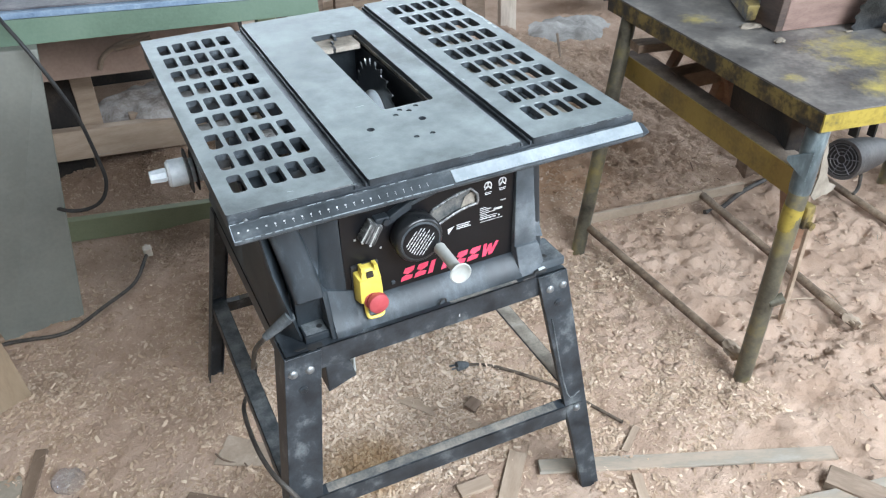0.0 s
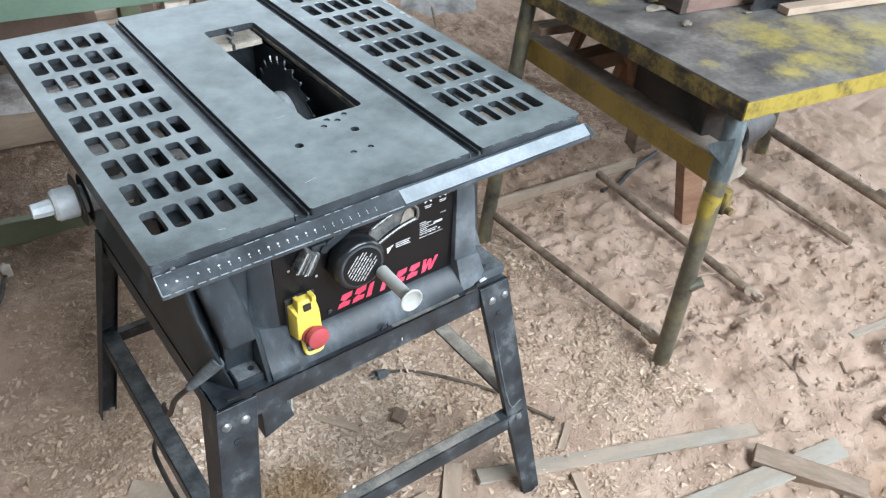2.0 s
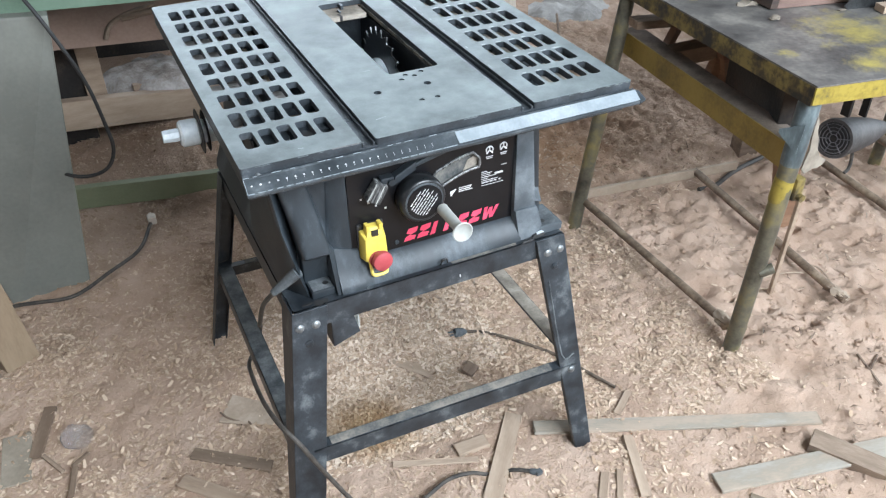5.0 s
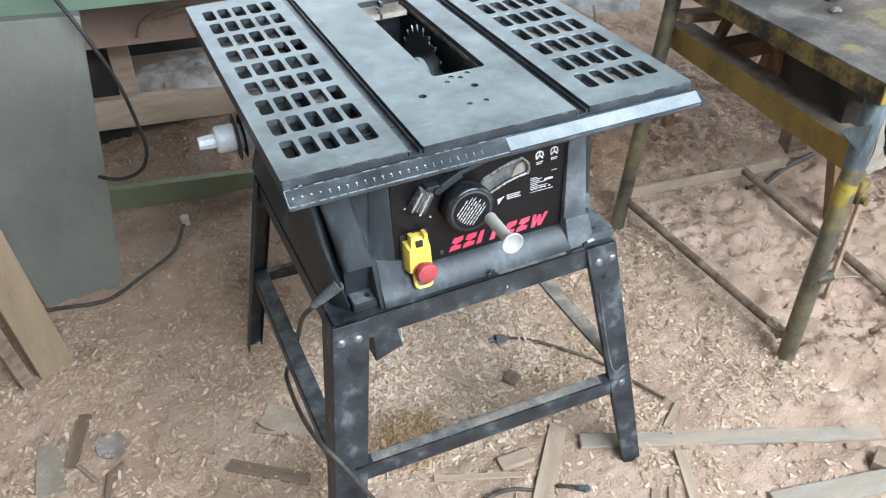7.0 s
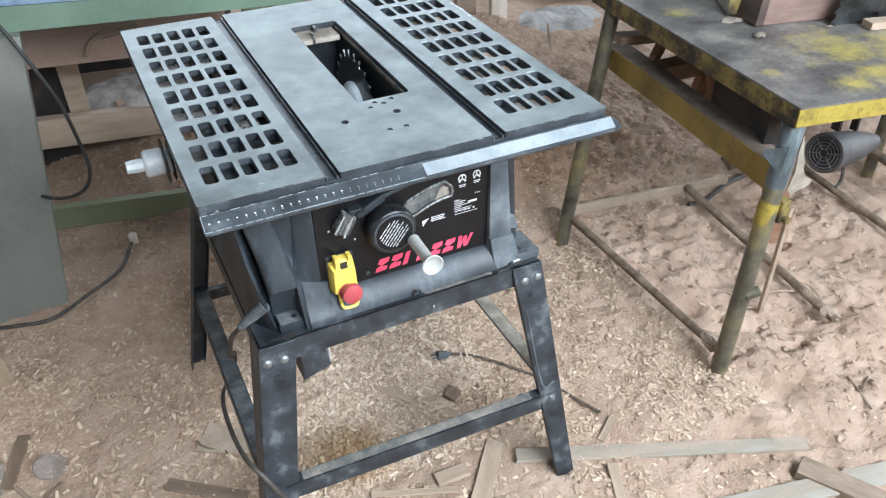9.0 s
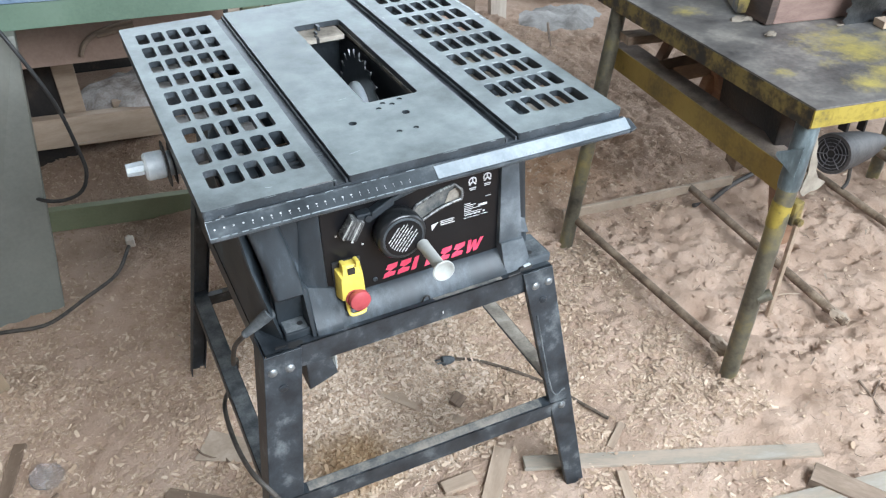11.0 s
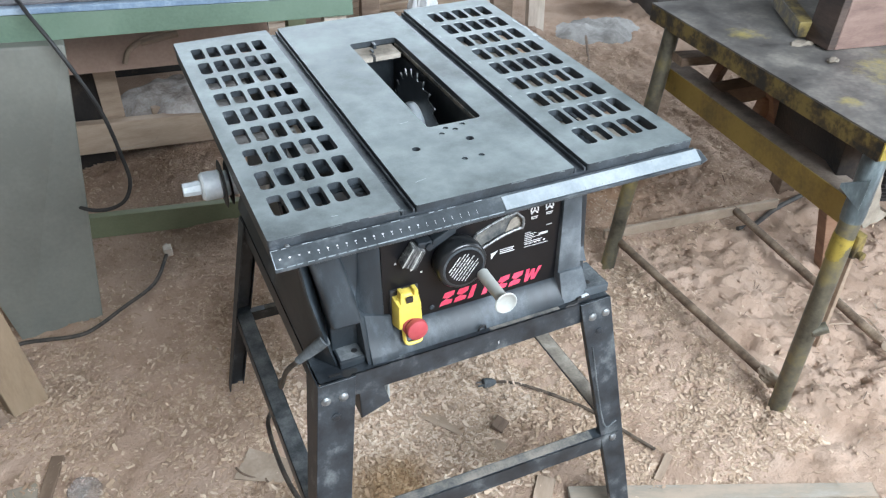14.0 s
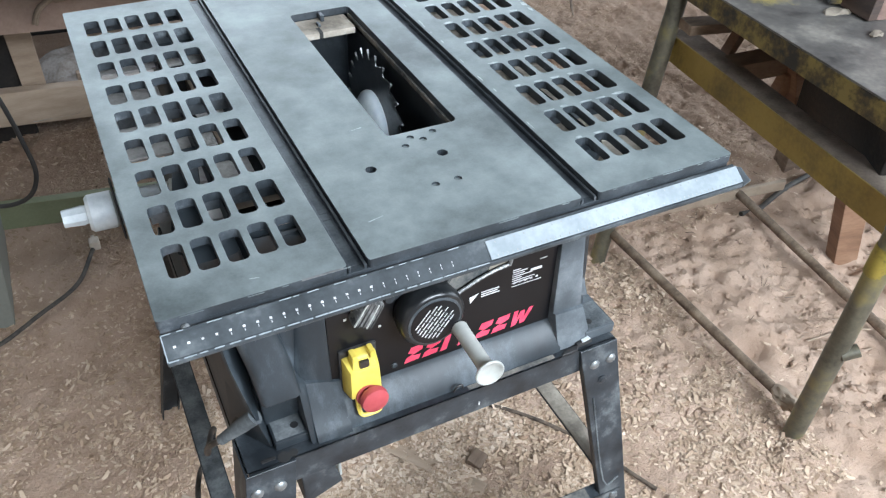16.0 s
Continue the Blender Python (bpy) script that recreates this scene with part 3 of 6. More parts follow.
pins = [ring(-0.070, 0.141, 0.0065), ring(0.020, 0.140, 0.0065), ring(-0.015, 0.086, 0.0045), ring(0.013, 0.086, 0.0045), ring(-0.001, 0.185, 0.0045), ring(0.012, 0.176, 0.0045), ring(0.030, 0.188, 0.0045), ring(-0.014, 0.170, 0.0045)]
centre = table_part("table_centre", rounded(-0.1315, -0.003, 0.1210, 0.712, 0.004, 3), [throat] + pins, "grey cast table centre with an open blade throat")

scr = [((-0.055, 0.228), 0.016, 8), ((-0.10, 0.055), 0.018, 12), ((-0.24, 0.018), 0.009, -10)]
for (sx, sy), sl, sa in scr:
    sp("scratch", bars([(-sl / 2, -0.0004, sl / 2, 0.0004)], 0.0003, TABLE @ pose(sx, sy, 0.0001, 0, 0, sa)), M_CHIP)

# ledges inside the throat, the dusty back ledge and its clip
sp("throat_ledge", join(*[box(a, b, 0.0008, TABLE) for a, b in (((0.0662, 0.20, -0.017), (0.0695, 0.572, -0.0105)), ((-0.0265, 0.20, -0.019), (-0.0235, 0.572, -0.0112)))]), M_DUSTFILM)
sp("throat_tab", box((0.004, 0.188, -0.0105), (0.024, 0.2035, -0.0035), 0.001, TABLE), M_ALU, "small cast tab at the throat")
sp("ledge_slot", box((0.003, 0.5212, -0.0205), (0.009, 0.540, -0.0109), 0.0006, TABLE), M_RUBBER)
sp("throat_ledge", box((-0.0235, 0.522, -0.021), (0.0605, 0.573, -0.0112), 0.0008, TABLE), M_LEDGE, "dust-covered back ledge of the throat")
sp("throat_clip", join(box((0.018, 0.558, -0.0112), (0.024, 0.574, -0.0015), 0.001, TABLE), box((0.008, 0.540, -0.0112), (0.012, 0.552, -0.0065), 0.001, TABLE)), M_SLOT)
sp("pin_block", box((-0.085, 0.070, -0.019), (0.045, 0.196, -0.0118), 0, TABLE), M_SLOT)
for px, py in ((-0.015, 0.086), (0.013, 0.086), (-0.001, 0.185), (0.012, 0.176), (0.030, 0.188), (-0.014, 0.170)):
    sp("dimple", lathe([(0.0046, 0), (0.0046, 1)], TABLE @ Vector((px, py, -0.0125)), TABLE @ Vector((px, py, -0.0028)), 14), M_ALU, parent=centre)

# mitre grooves between the castings
for x0, x1 in ((-0.1535, -0.1315), (0.1210, 0.1430)):
    bm = join(box((x0 - 0.003, -0.001, -0.019), (x1 + 0.003, 0.711, -0.0115), 0.0008, TABLE),
              box((x0 + 0.0012, -0.001, -0.0115), (x0 + 0.0042, 0.711, -0.0055), 0.0005, TABLE),
              box((x1 - 0.0042, -0.001, -0.0115), (x1 - 0.0012, 0.711, -0.0055), 0.0005, TABLE))
    sp("mitre_groove", bm, M_SLOT, "dark mitre groove")

# skirt and ribs under the table
skirt = [((-0.3345, 0.0, -0.034), (-0.3255, 0.709, -0.0112)), ((0.3255, 0.0, -0.034), (0.334, 0.709, -0.0112)), ((-0.3255, 0.700, -0.034), (0.3255, 0.709, -0.0112)), ((-0.3345, -0.0015, -0.026), (0.334, 0.009, -0.0112))]
sp("table_skirt", join(*[box(a, b, 0.0015, TABLE) for a, b in skirt]), M_EDGE, "black painted table edge")
ribs = [((-0.31, y, -0.028), (-0.16, y + 0.004, -0.0115)) for y in (0.178, 0.389, 0.602)] + [((0.155, y, -0.028), (0.315, y + 0.004, -0.0115)) for y in (0.178, 0.389, 0.602)]
for a, b in ribs:
    sp("table_rib", box(a, b, 0, TABLE), M_SLOT)
# Strips on the front edge: worn metal, with bevel highlights painted in.
sp("bright_edge", bars([(-0.200, -0.0038, -0.158, -0.0022)], 0.0015, TABLE @ pose(0, 0, -0.0012)), M_TIP, "bright metal edge, wear and highlight painted in")
wr = random.Random(8)
x = -0.33
while x < 0.325:
    w = wr.uniform(0.004, 0.03)
    if wr.random() < 0.55 and not (-0.156 < x + w / 2 < -0.128 or 0.118 < x + w / 2 < 0.146):
        sp("bright_edge", bars([(x, -0.0036, x + w, -0.0026)], wr.uniform(0.0004, 0.0010), TABLE @ pose(0, 0, -0.0016)), M_ALU)
    x += w + wr.uniform(0.003, 0.02)
sp("edge_screw", lathe([(0.004, 0), (0.004, 0.7), (0.0028, 1)], TABLE @ Vector((-0.312, -0.001, -0.016)), TABLE @ Vector((-0.312, -0.006, -0.0145)), 12), M_BOLT)

# front scale rail, its face leaning back
RAIL = TABLE @ Matrix.Translation((0, -0.006, -0.014)) @ pose(0, 0, 0, 33)
rail_profile = [(-0.002, -0.006), (-0.027, -0.006), (-0.030, -0.003), (-0.0285, 0.0), (-0.0265, 0.0018), (-0.0245, 0.0), (-0.003, 0.0), (-0.001, 0.0018), (0.001, 0.0)]
rail_rings = [[(x, u, w) for u, w in rail_profile] for x in (-0.336, 0.338)]
bm = loft(rail_rings, caps=True)
bevelled(bm, 0.0006, 1, 50)
bm.transform(RAIL)
rail = sp("scale_rail", bm, M_RAIL, "dusty black front scale rail")
bm = hexa([(0.338, -0.030, -0.006), (0.352, -0.026, -0.006), (0.347, -0.006, -0.006), (0.338, -0.002, -0.006), (0.338, -0.030, 0.001), (0.352, -0.026, 0.001), (0.347, -0.006, 0.001), (0.338, -0.002, 0.001)], 0.0015)
bm.transform(RAIL)
sp("rail_end", bm, M_EDGE, parent=rail)
bm = box((-0.004, -0.0243, 0.0001), (0.340, -0.0032, 0.0012), 0.0003, RAIL)
sp("scale_tape", bm, M_WTAPE, "white scale tape with faint marks", parent=rail)
marks = [(0.006 + 0.0118 * k, -0.0075, 0.0072 + 0.0118 * k, -0.0055) for k in range(28)] + [(0.004 + 0.0059 * k, -0.0228, 0.0050 + 0.0059 * k, -0.0203) for k in range(56)]
stuff(sp("tape_mark", bars(marks, 0.0003, RAIL @ pose(0, 0, 0.0012)), M_GREYPRINT, parent=rail))
rnd = random.Random(3)
digits = []
for k in range(23):
    x = -0.326 + 0.0127 * k
    big = k < 16
    digits.append((x - (0.0012 if big else 0.0004), -0.0148, x + (0.0012 if big else 0.0004), -0.0127))
    if k > 3:
        digits.append((x - 0.0003, -0.0185, x + 0.0003, -0.0158))
sp("scale_mark", bars(digits, 0.0003, RAIL @ pose(0, 0, 0.0001)), M_PRINT, "small white scale marks", parent=rail)
# Pale outline of the rail: highlights painted along its worn edges.
edges = [(-0.3355, -0.0262, -0.3345, -0.0012)]
for k in range(24):
    x = -0.3345 + 0.0137 * k
    edges.append((x, -0.0271, x + 0.0137 * (0.55 + 0.45 * rnd.random()), -0.0259))
    if rnd.random() < 0.7:
        edges.append((x, -0.0015, x + 0.0137 * (0.4 + 0.6 * rnd.random()), -0.0006))
stuff(sp("bright_edge", bars(edges, 0.0004, RAIL @ pose(0, 0, 0.0016)), M_WTAPE, "pale rail edges, wear and highlights painted in", parent=rail))
lo_rail = box((-0.330, -0.004, -0.052), (0.325, 0.010, -0.020), 0.003, TABLE)
sp("rail_support", lo_rail, M_EDGE)

# housing: flared plastic shell, open above and below


def rect_ring(x0, x1, y0, y1, z, r=0.02, n=4):
    return [(x, y, z) for x, y in rounded(x0, y0, x1, y1, r, n)]


shell = [rect_ring(-0.235, 0.222, 0.088, 0.600, 0.842), rect_ring(-0.242, 0.226, 0.088, 0.605, 0.74), rect_ring(-0.252, 0.232, 0.088, 0.610, 0.64), rect_ring(-0.268, 0.238, 0.092, 0.612, 0.595), rect_ring(-0.283, 0.243, 0.094, 0.612, 0.556), rect_ring(-0.285, 0.245, 0.094, 0.612, 0.545)]
inner = [rect_ring(-0.279, 0.239, 0.100, 0.606, 0.545), rect_ring(-0.235, 0.22, 0.100, 0.600, 0.66), rect_ring(-0.229, 0.216, 0.100, 0.594, 0.842)]
sp("housing", loft(shell + inner), M_PLASTIC, "dusty dark grey moulded plastic housing", smooth=True)

# corner columns of the housing front; the left one ends above a niche with a foot pad
hip = [rect_ring(-0.288, -0.238, 0.078, 0.14, 0.838, 0.010), rect_ring(-0.274, -0.226, 0.075, 0.14, 0.765, 0.012), rect_ring(-0.263, -0.214, 0.069, 0.14, 0.712, 0.014), rect_ring(-0.255, -0.206, 0.060, 0.14, 0.668, 0.014), rect_ring(-0.252, -0.203, 0.051, 0.14, 0.640, 0.010), rect_ring(-0.251, -0.203, 0.049, 0.14, 0.631, 0.008), rect_ring(-0.250, -0.205, 0.053, 0.14, 0.626, 0.006)]
sp("corner_column", loft(hip, caps=True), M_PLASTIC, "smooth flared corner of the housing", smooth=True)
flank = []
for x0, x1, yf, z in ((-0.296, -0.262, 0.098, 0.838), (-0.284, -0.256, 0.086, 0.74), (-0.2765, -0.250, 0.084, 0.672), (-0.267, -0.247, 0.073, 0.620), (-0.258, -0.2455, 0.064, 0.575), (-0.251, -0.244, 0.060, 0.545)):
    side = -0.262 - 0.022 * (0.838 - z) / 0.293
    flank.append([(x0 + 0.003, yf, z), (x0 + 0.006, yf + 0.003, z), (x1, yf + 0.034, z), (-0.235, 0.30, z), (side, 0.30, z), (min(side, x0 + 0.002), yf + 0.05, z), (x0, yf + 0.004, z)])
sp("corner_flank", loft(flank, caps=True), M_PLASTIC, smooth=True)
sp("niche_wall", hexa([(-0.2465, 0.088, 0.550), (-0.200, 0.088, 0.550), (-0.200, 0.12, 0.550), (-0.2465, 0.12, 0.550), (-0.250, 0.066, 0.628), (-0.200, 0.072, 0.628), (-0.200, 0.12, 0.628), (-0.250, 0.12, 0.628)], 0.002), M_PLASTIC)
bm = hexa([(-0.202, 0.042, 0.542), (-0.192, 0.042, 0.542), (-0.188, 0.10, 0.542), (-0.202, 0.10, 0.542), (-0.206, 0.060, 0.640), (-0.193, 0.068, 0.622), (-0.188, 0.10, 0.622), (-0.206, 0.10, 0.640)], 0.004)
sp("corner_fin", bm, M_PLASTIC, smooth=True)
sp("side_column", hexa([(-0.199, 0.078, 0.606), (-0.158, 0.072, 0.596), (-0.158, 0.10, 0.596), (-0.206, 0.10, 0.606), (-0.180, 0.082, 0.838), (-0.160, 0.076, 0.838), (-0.158, 0.10, 0.838), (-0.222, 0.10, 0.838)], 0.006), M_PLASTIC, smooth=True)
bm2 = hexa([(0.157, 0.064, 0.598), (0.204, 0.064, 0.598), (0.215, 0.13, 0.598), (0.157, 0.13, 0.598), (0.160, 0.072, 0.838), (0.188, 0.072, 0.838), (0.196, 0.13, 0.838), (0.160, 0.13, 0.838)], 0.004)
sp("corner_column", bm2, M_PLASTICLIT, smooth=True)
bm2 = hexa([(0.160, 0.044, 0.542), (0.218, 0.044, 0.542), (0.224, 0.12, 0.542), (0.160, 0.12, 0.542), (0.157, 0.059, 0.603), (0.206, 0.059, 0.601), (0.212, 0.12, 0.601), (0.157, 0.12, 0.603)], 0.007)
sp("corner_block", bm2, M_PLASTICLIT, smooth=True)
bm2 = hexa([(0.207, 0.082, 0.598), (0.236, 0.09, 0.583), (0.24, 0.2, 0.583), (0.207, 0.2, 0.598), (0.196, 0.09, 0.70), (0.212, 0.10, 0.68), (0.215, 0.2, 0.68), (0.196, 0.2, 0.70)], 0.004)
sp("corner_block", bm2, M_PLASTICLIT, smooth=True)
for lo, hi in (((-0.2445, 0.052, 0.542), (-0.202, 0.118, 0.558)), ((0.206, 0.046, 0.542), (0.256, 0.118, 0.560))):
    pad = sp("foot_pad", box(lo, hi, 0.003), M_PLASTIC if lo[0] < 0 else M_PLASTICLIT)
    # Pad top made paler: light from above painted in with the dust.
    sp("dust_layer", box((lo[0] + 0.003, lo[1] + 0.003, hi[2]), (hi[0] - 0.003, hi[1] - 0.02, hi[2] + 0.0005), 0.0002), M_MIDGREY, "thin pale grey top layer", parent=pad)
    hx, hy = (-0.2145, 0.070) if lo[0] < 0 else (0.222, 0.064)
    sp("pad_hole", lathe([(0.0052, 0), (0.0052, 1)], (hx, hy, 0.552), (hx, hy, hi[2] + 0.0008), 14), M_RUBBER, parent=pad)
# rounded lower lip across the front, with a squarer block at its left end
lip_profile = [(0.092, 0.590), (0.0765, 0.5850), (0.069, 0.580), (0.060, 0.571), (0.052, 0.560), (0.046, 0.549), (0.044, 0.542), (0.092, 0.542)]
sp("lower_lip", loft([[(x, y, z) for y, z in lip_profile] for x in (-0.150, 0.164)], caps=True), M_PLASTIC, "rounded lower lip of the housing", smooth=True)
block_profile = [(0.092, 0.626), (0.072, 0.622), (0.066, 0.607), (0.059, 0.591), (0.051, 0.573), (0.044, 0.557), (0.040, 0.548), (0.040, 0.542), (0.092, 0.542)]
sp("lip_block", loft([[(x, y, z - 0.016 * k) if z > 0.56 else (x, y, z) for y, z in block_profile] for k, x in enumerate((-0.194, -0.149))], caps=True), M_PLASTIC, smooth=True)
sp("lip_loop", tube([(-0.006, 0.041, 0.546), (-0.004, 0.038, 0.556), (0.004, 0.038, 0.558), (0.008, 0.041, 0.547)], 0.0016, 6), M_RUBBER)

# front panel in world y, lettering plane
PY = 0.0775
PANEL = Matrix.Translation((0, PY - 0.0022, 0)) @ pose(0, 0, 0, 90)  # local x, y -> world x, z; local z -> towards the viewer
win = []
for k in range(13):
    a = k / 12
    win.append((0.004 + 0.072 * a, 0.708 + 0.010 * math.sin(a * 2.0) + 0.012 * a))
upper = [(x - 0.002, y + 0.0105) for x, y in win]
lower = [(x + 0.008, y - 0.0205) for x, y in win]
slot_outline = lower + [(0.0855, 0.708), (0.0875, 0.717), (0.086, 0.727), (0.080, 0.733)] + upper[::-1] + [(-0.004, 0.708), (-0.002, 0.695)]
bm = plate(rounded(-0.159, 0.580, 0.158, 0.838, 0.004, 2), [slot_outline], 0.0, -0.004, PANEL)
panel = sp("front_panel", bm, M_PANEL, "glossy black printed control panel")
# slot liner, raised lip and the sawdust behind it
rim_pts = [PANEL @ Vector((x, y, 0.001)) for x, y in slot_outline]
sp("slot_rim", tube([tuple(p) for p in rim_pts + rim_pts[:2]], 0.0026, 8, 2), M_CLEAR, smooth=True)
bm = hexa([(-0.02, 0.0805, 0.675), (0.10, 0.0805, 0.675), (0.10, 0.084, 0.675), (-0.02, 0.084, 0.675), (-0.02, 0.082, 0.75), (0.10, 0.082, 0.75), (0.10, 0.086, 0.75), (-0.02, 0.086, 0.75)])
sp("slot_back", bm, M_DUSTFILM, "dusty plate behind the curved slot")
sp("slot_dust", hexa([(0.052, 0.0796, 0.690), (0.092, 0.0796, 0.700), (0.092, 0.0802, 0.700), (0.052, 0.0802, 0.690), (0.066, 0.0796, 0.725), (0.092, 0.0796, 0.735), (0.092, 0.0802, 0.735), (0.066, 0.0802, 0.725)]), M_LEDGE, "sawdust lodged behind the curved slot")

# printed marks: a red slanted brand mark as plain shapes, small print as bars


def slanted(shapes, x0, z0, h, slant, rise, depth, m):
    out = []
    for pts in shapes:
        bm = bmesh.new()
        q = [(x0 + x * h + y * h * slant, z0 + y * h + (x * h) * rise) for x, y in pts]
        vs = [bm.verts.new((*p, 0)) for p in q]
        f = bm.faces.new(vs)
        if f.normal.z < 0:
            f.normal_flip()
        ex = bmesh.ops.extrude_face_region(bm, geom=[f])
        bmesh.ops.translate(bm, verts=[v for v in ex["geom"] if isinstance(v, bmesh.types.BMVert)], vec=(0, 0, depth))
        bm.transform(m)
        out.append(bm)
    return join(*out)


strokes = []
for k in range(7):
    x = k * 0.98
    w = 0.36 if k in (2, 3) else 0.78
    strokes.append([(x, 0.0), (x + w, 0.06), (x + w + 0.02, 0.34), (x + 0.3, 0.42), (x + w, 0.66), (x + w - 0.02, 1.0), (x + 0.08, 0.96), (x + 0.02, 0.62), (x + 0.34, 0.5), (x + 0.02, 0.32)] if k not in (2, 3, 6) else
                   ([(x, 0.0), (x + w, 0.04), (x + w - 0.04, 1.0), (x + 0.02, 0.95)] if k != 6 else
                    [(x, 1.0), (x + 0.18, 0.0), (x + 0.45, 0.04), (x + 0.52, 0.5), (x + 0.68, 0.04), (x + 0.95, 0.08), (x + 1.15, 1.0), (x + 0.9, 1.0), (x + 0.8, 0.42), (x + 0.66, 0.92), (x + 0.42, 0.9), (x + 0.34, 0.4), (x + 0.26, 1.0)]))
sp("brand_mark", slanted(strokes, -0.062, 0.5925, 0.0262, 0.32, 0.0, 0.0004, PANEL), M_LOGO, "red slanted brand mark drawn as plain shapes", parent=panel)
inscr = [(0.047, 0.6740 - 0.0036 * k, 0.047 + (0.026, 0.024, 0.027)[k], 0.6756 - 0.0036 * k) for k in range(3)]
inscr += [(0.092, 0.694 - 0.0036 * k, 0.092 + w, 0.6951 - 0.0036 * k) for k, w in enumerate((0.012, 0.022, 0.018, 0.030, 0.014, 0.034, 0.030))]
inscr += [(0.119, 0.6845, 0.136, 0.6885), (0.092, 0.6665, 0.137, 0.6674)]
inscr += [(0.094 + 0.0085 * k, 0.6710, 0.0975 + 0.0085 * k, 0.6738) for k in range(5)]
inscr += [(0.1010, 0.7225, 0.1145, 0.7240), (0.102, 0.7195, 0.113, 0.7208), (0.1295, 0.7245, 0.1425, 0.7260), (0.130, 0.7215, 0.141, 0.7228)]
stuff(sp("printed_note", bars(inscr, 0.0004, PANEL), M_PRINT, "small white printed lines", parent=panel))
sp("model_mark", bars([(0.132, 0.7000, 0.143, 0.7020)], 0.0004, PANEL), M_GREYPRINT, parent=panel)
for cx in (0.1075, 0.1355):
    cz = 0.7365 + (cx - 0.1075) * 0.05
    wheel = [(cx + 0.0078 * math.cos(radians(a)), cz + 0.0078 * math.sin(radians(a))) for a in range(-30, 211, 15)]
    wheel_in = [(cx + 0.0056 * math.cos(radians(a)), cz + 0.0056 * math.sin(radians(a))) for a in range(-30, 211, 15)]
    sym = [wheel[k : k + 2] + wheel_in[k : k + 2][::-1] for k in range(len(wheel) - 1)]
    sym += [[(cx - 0.0012, cz), (cx - 0.0075, cz - 0.006), (cx - 0.005, cz - 0.0078), (cx + 0.0012, cz - 0.001)], [(cx - 0.001, cz), (cx + 0.001, cz), (cx + 0.0014, cz + 0.006), (cx - 0.0014, cz + 0.006)], [(cx + 0.0012, cz), (cx + 0.0075, cz - 0.006), (cx + 0.005, cz - 0.0078), (cx - 0.0012, cz - 0.001)]]
    sp("handwheel_symbol", slanted(sym, 0, 0, 1, 0, 0, 0.0004, PANEL), M_PRINT, parent=panel)
sp("pointer_mark", slanted([[(0.030, 0.672), (0.043, 0.675), (0.031, 0.661)]], 0, 0, 1, 0, 0, 0.0004, PANEL), M_PRINT, "white pointer triangle", parent=panel)
tilt_marks = [(x, z, x + 0.0036, z + 0.0034) for x, z in ((-0.138, 0.7005), (-0.125, 0.6905), (-0.112, 0.6815), (-0.095, 0.6725))]
sp("tilt_mark", bars(tilt_marks, 0.0004, PANEL), M_PRINT, parent=panel)
sp("panel_screw", lathe([(0.0042, 0), (0.0042, 0.6), (0.003, 1)], (-0.076, 0.076, 0.597), (-0.076, 0.0725, 0.597), 14), M_PLASTIC, parent=panel)

# handwheel hub with its printed disc, and the crank handle
hub = sp("handwheel_hub", lathe([(0.036, 0), (0.040, 0.15), (0.0425, 0.5), (0.0420, 0.85), (0.0395, 0.96), (0.0365, 1.0)], (-0.036, 0.078, 0.690), (-0.036, 0.040, 0.690), 48), M_HUB, "black round handwheel hub", smooth=True)
HUBM = Matrix.Translation((-0.036, 0.0398, 0.690)) @ pose(0, 0, 0, 90)
bm = lathe([(0.0355, 0), (0.0355, 0.5), (0.0335, 1)], (-0.036, 0.0405, 0.690), (-0.036, 0.0385, 0.690), 48)
sp("hub_ring", bm, M_RAIL, "worn grey rim of the hub", smooth=True, parent=hub)
bm = lathe([(0.0325, 0), (0.0325, 1)], (-0.036, 0.0387, 0.690), (-0.036, 0.0379, 0.690), 48)
sp("hub_disc", bm, M_PANEL, parent=hub)
lines = []
for k in range(8):
    y = 0.0195 - 0.0052 * k
    half = math.sqrt(max(0.0, 0.0285**2 - y * y)) * 0.86
    x = -half
    while x < half - 0.006:
        w = rnd.uniform(0.006, 0.012)
        lines.append((x, y - 0.0008, min(x + w, half), y + 0.0008))
        x += w + 0.0016
stuff(sp("hub_note", bars(lines, 0.0004, HUBM @ pose(0, 0, 0.0018, 0, 0, 52)), M_PRINT, "white warning text as bars", parent=hub))
sp("crank_handle", lathe([(0.0085, 0), (0.0105, 0.03), (0.0100, 0.12), (0.0095, 0.75), (0.0100, 0.84), (0.0145, 0.93), (0.0180, 0.97), (0.0182, 0.99), (0.0168, 1.0), (0.0140, 0.985), (0.011, 0.955), (0.004, 0.95)], (-0.004, 0.039, 0.668), (-0.008, -0.048, 0.672), 28), M_HANDLE, "grey plastic crank handle with a flared end", smooth=True)

# clear tilt pointer with its clamp
bm = hexa([(-0.135, 0.054, 0.709), (-0.110, 0.054, 0.696), (-0.107, 0.074, 0.694), (-0.134, 0.074, 0.708), (-0.114, 0.054, 0.738), (-0.093, 0.054, 0.726), (-0.090, 0.074, 0.728), (-0.112, 0.074, 0.740)], 0.003)
sp("tilt_pointer", bm, M_CLEAR, "scuffed clear plastic tilt pointer", smooth=True)
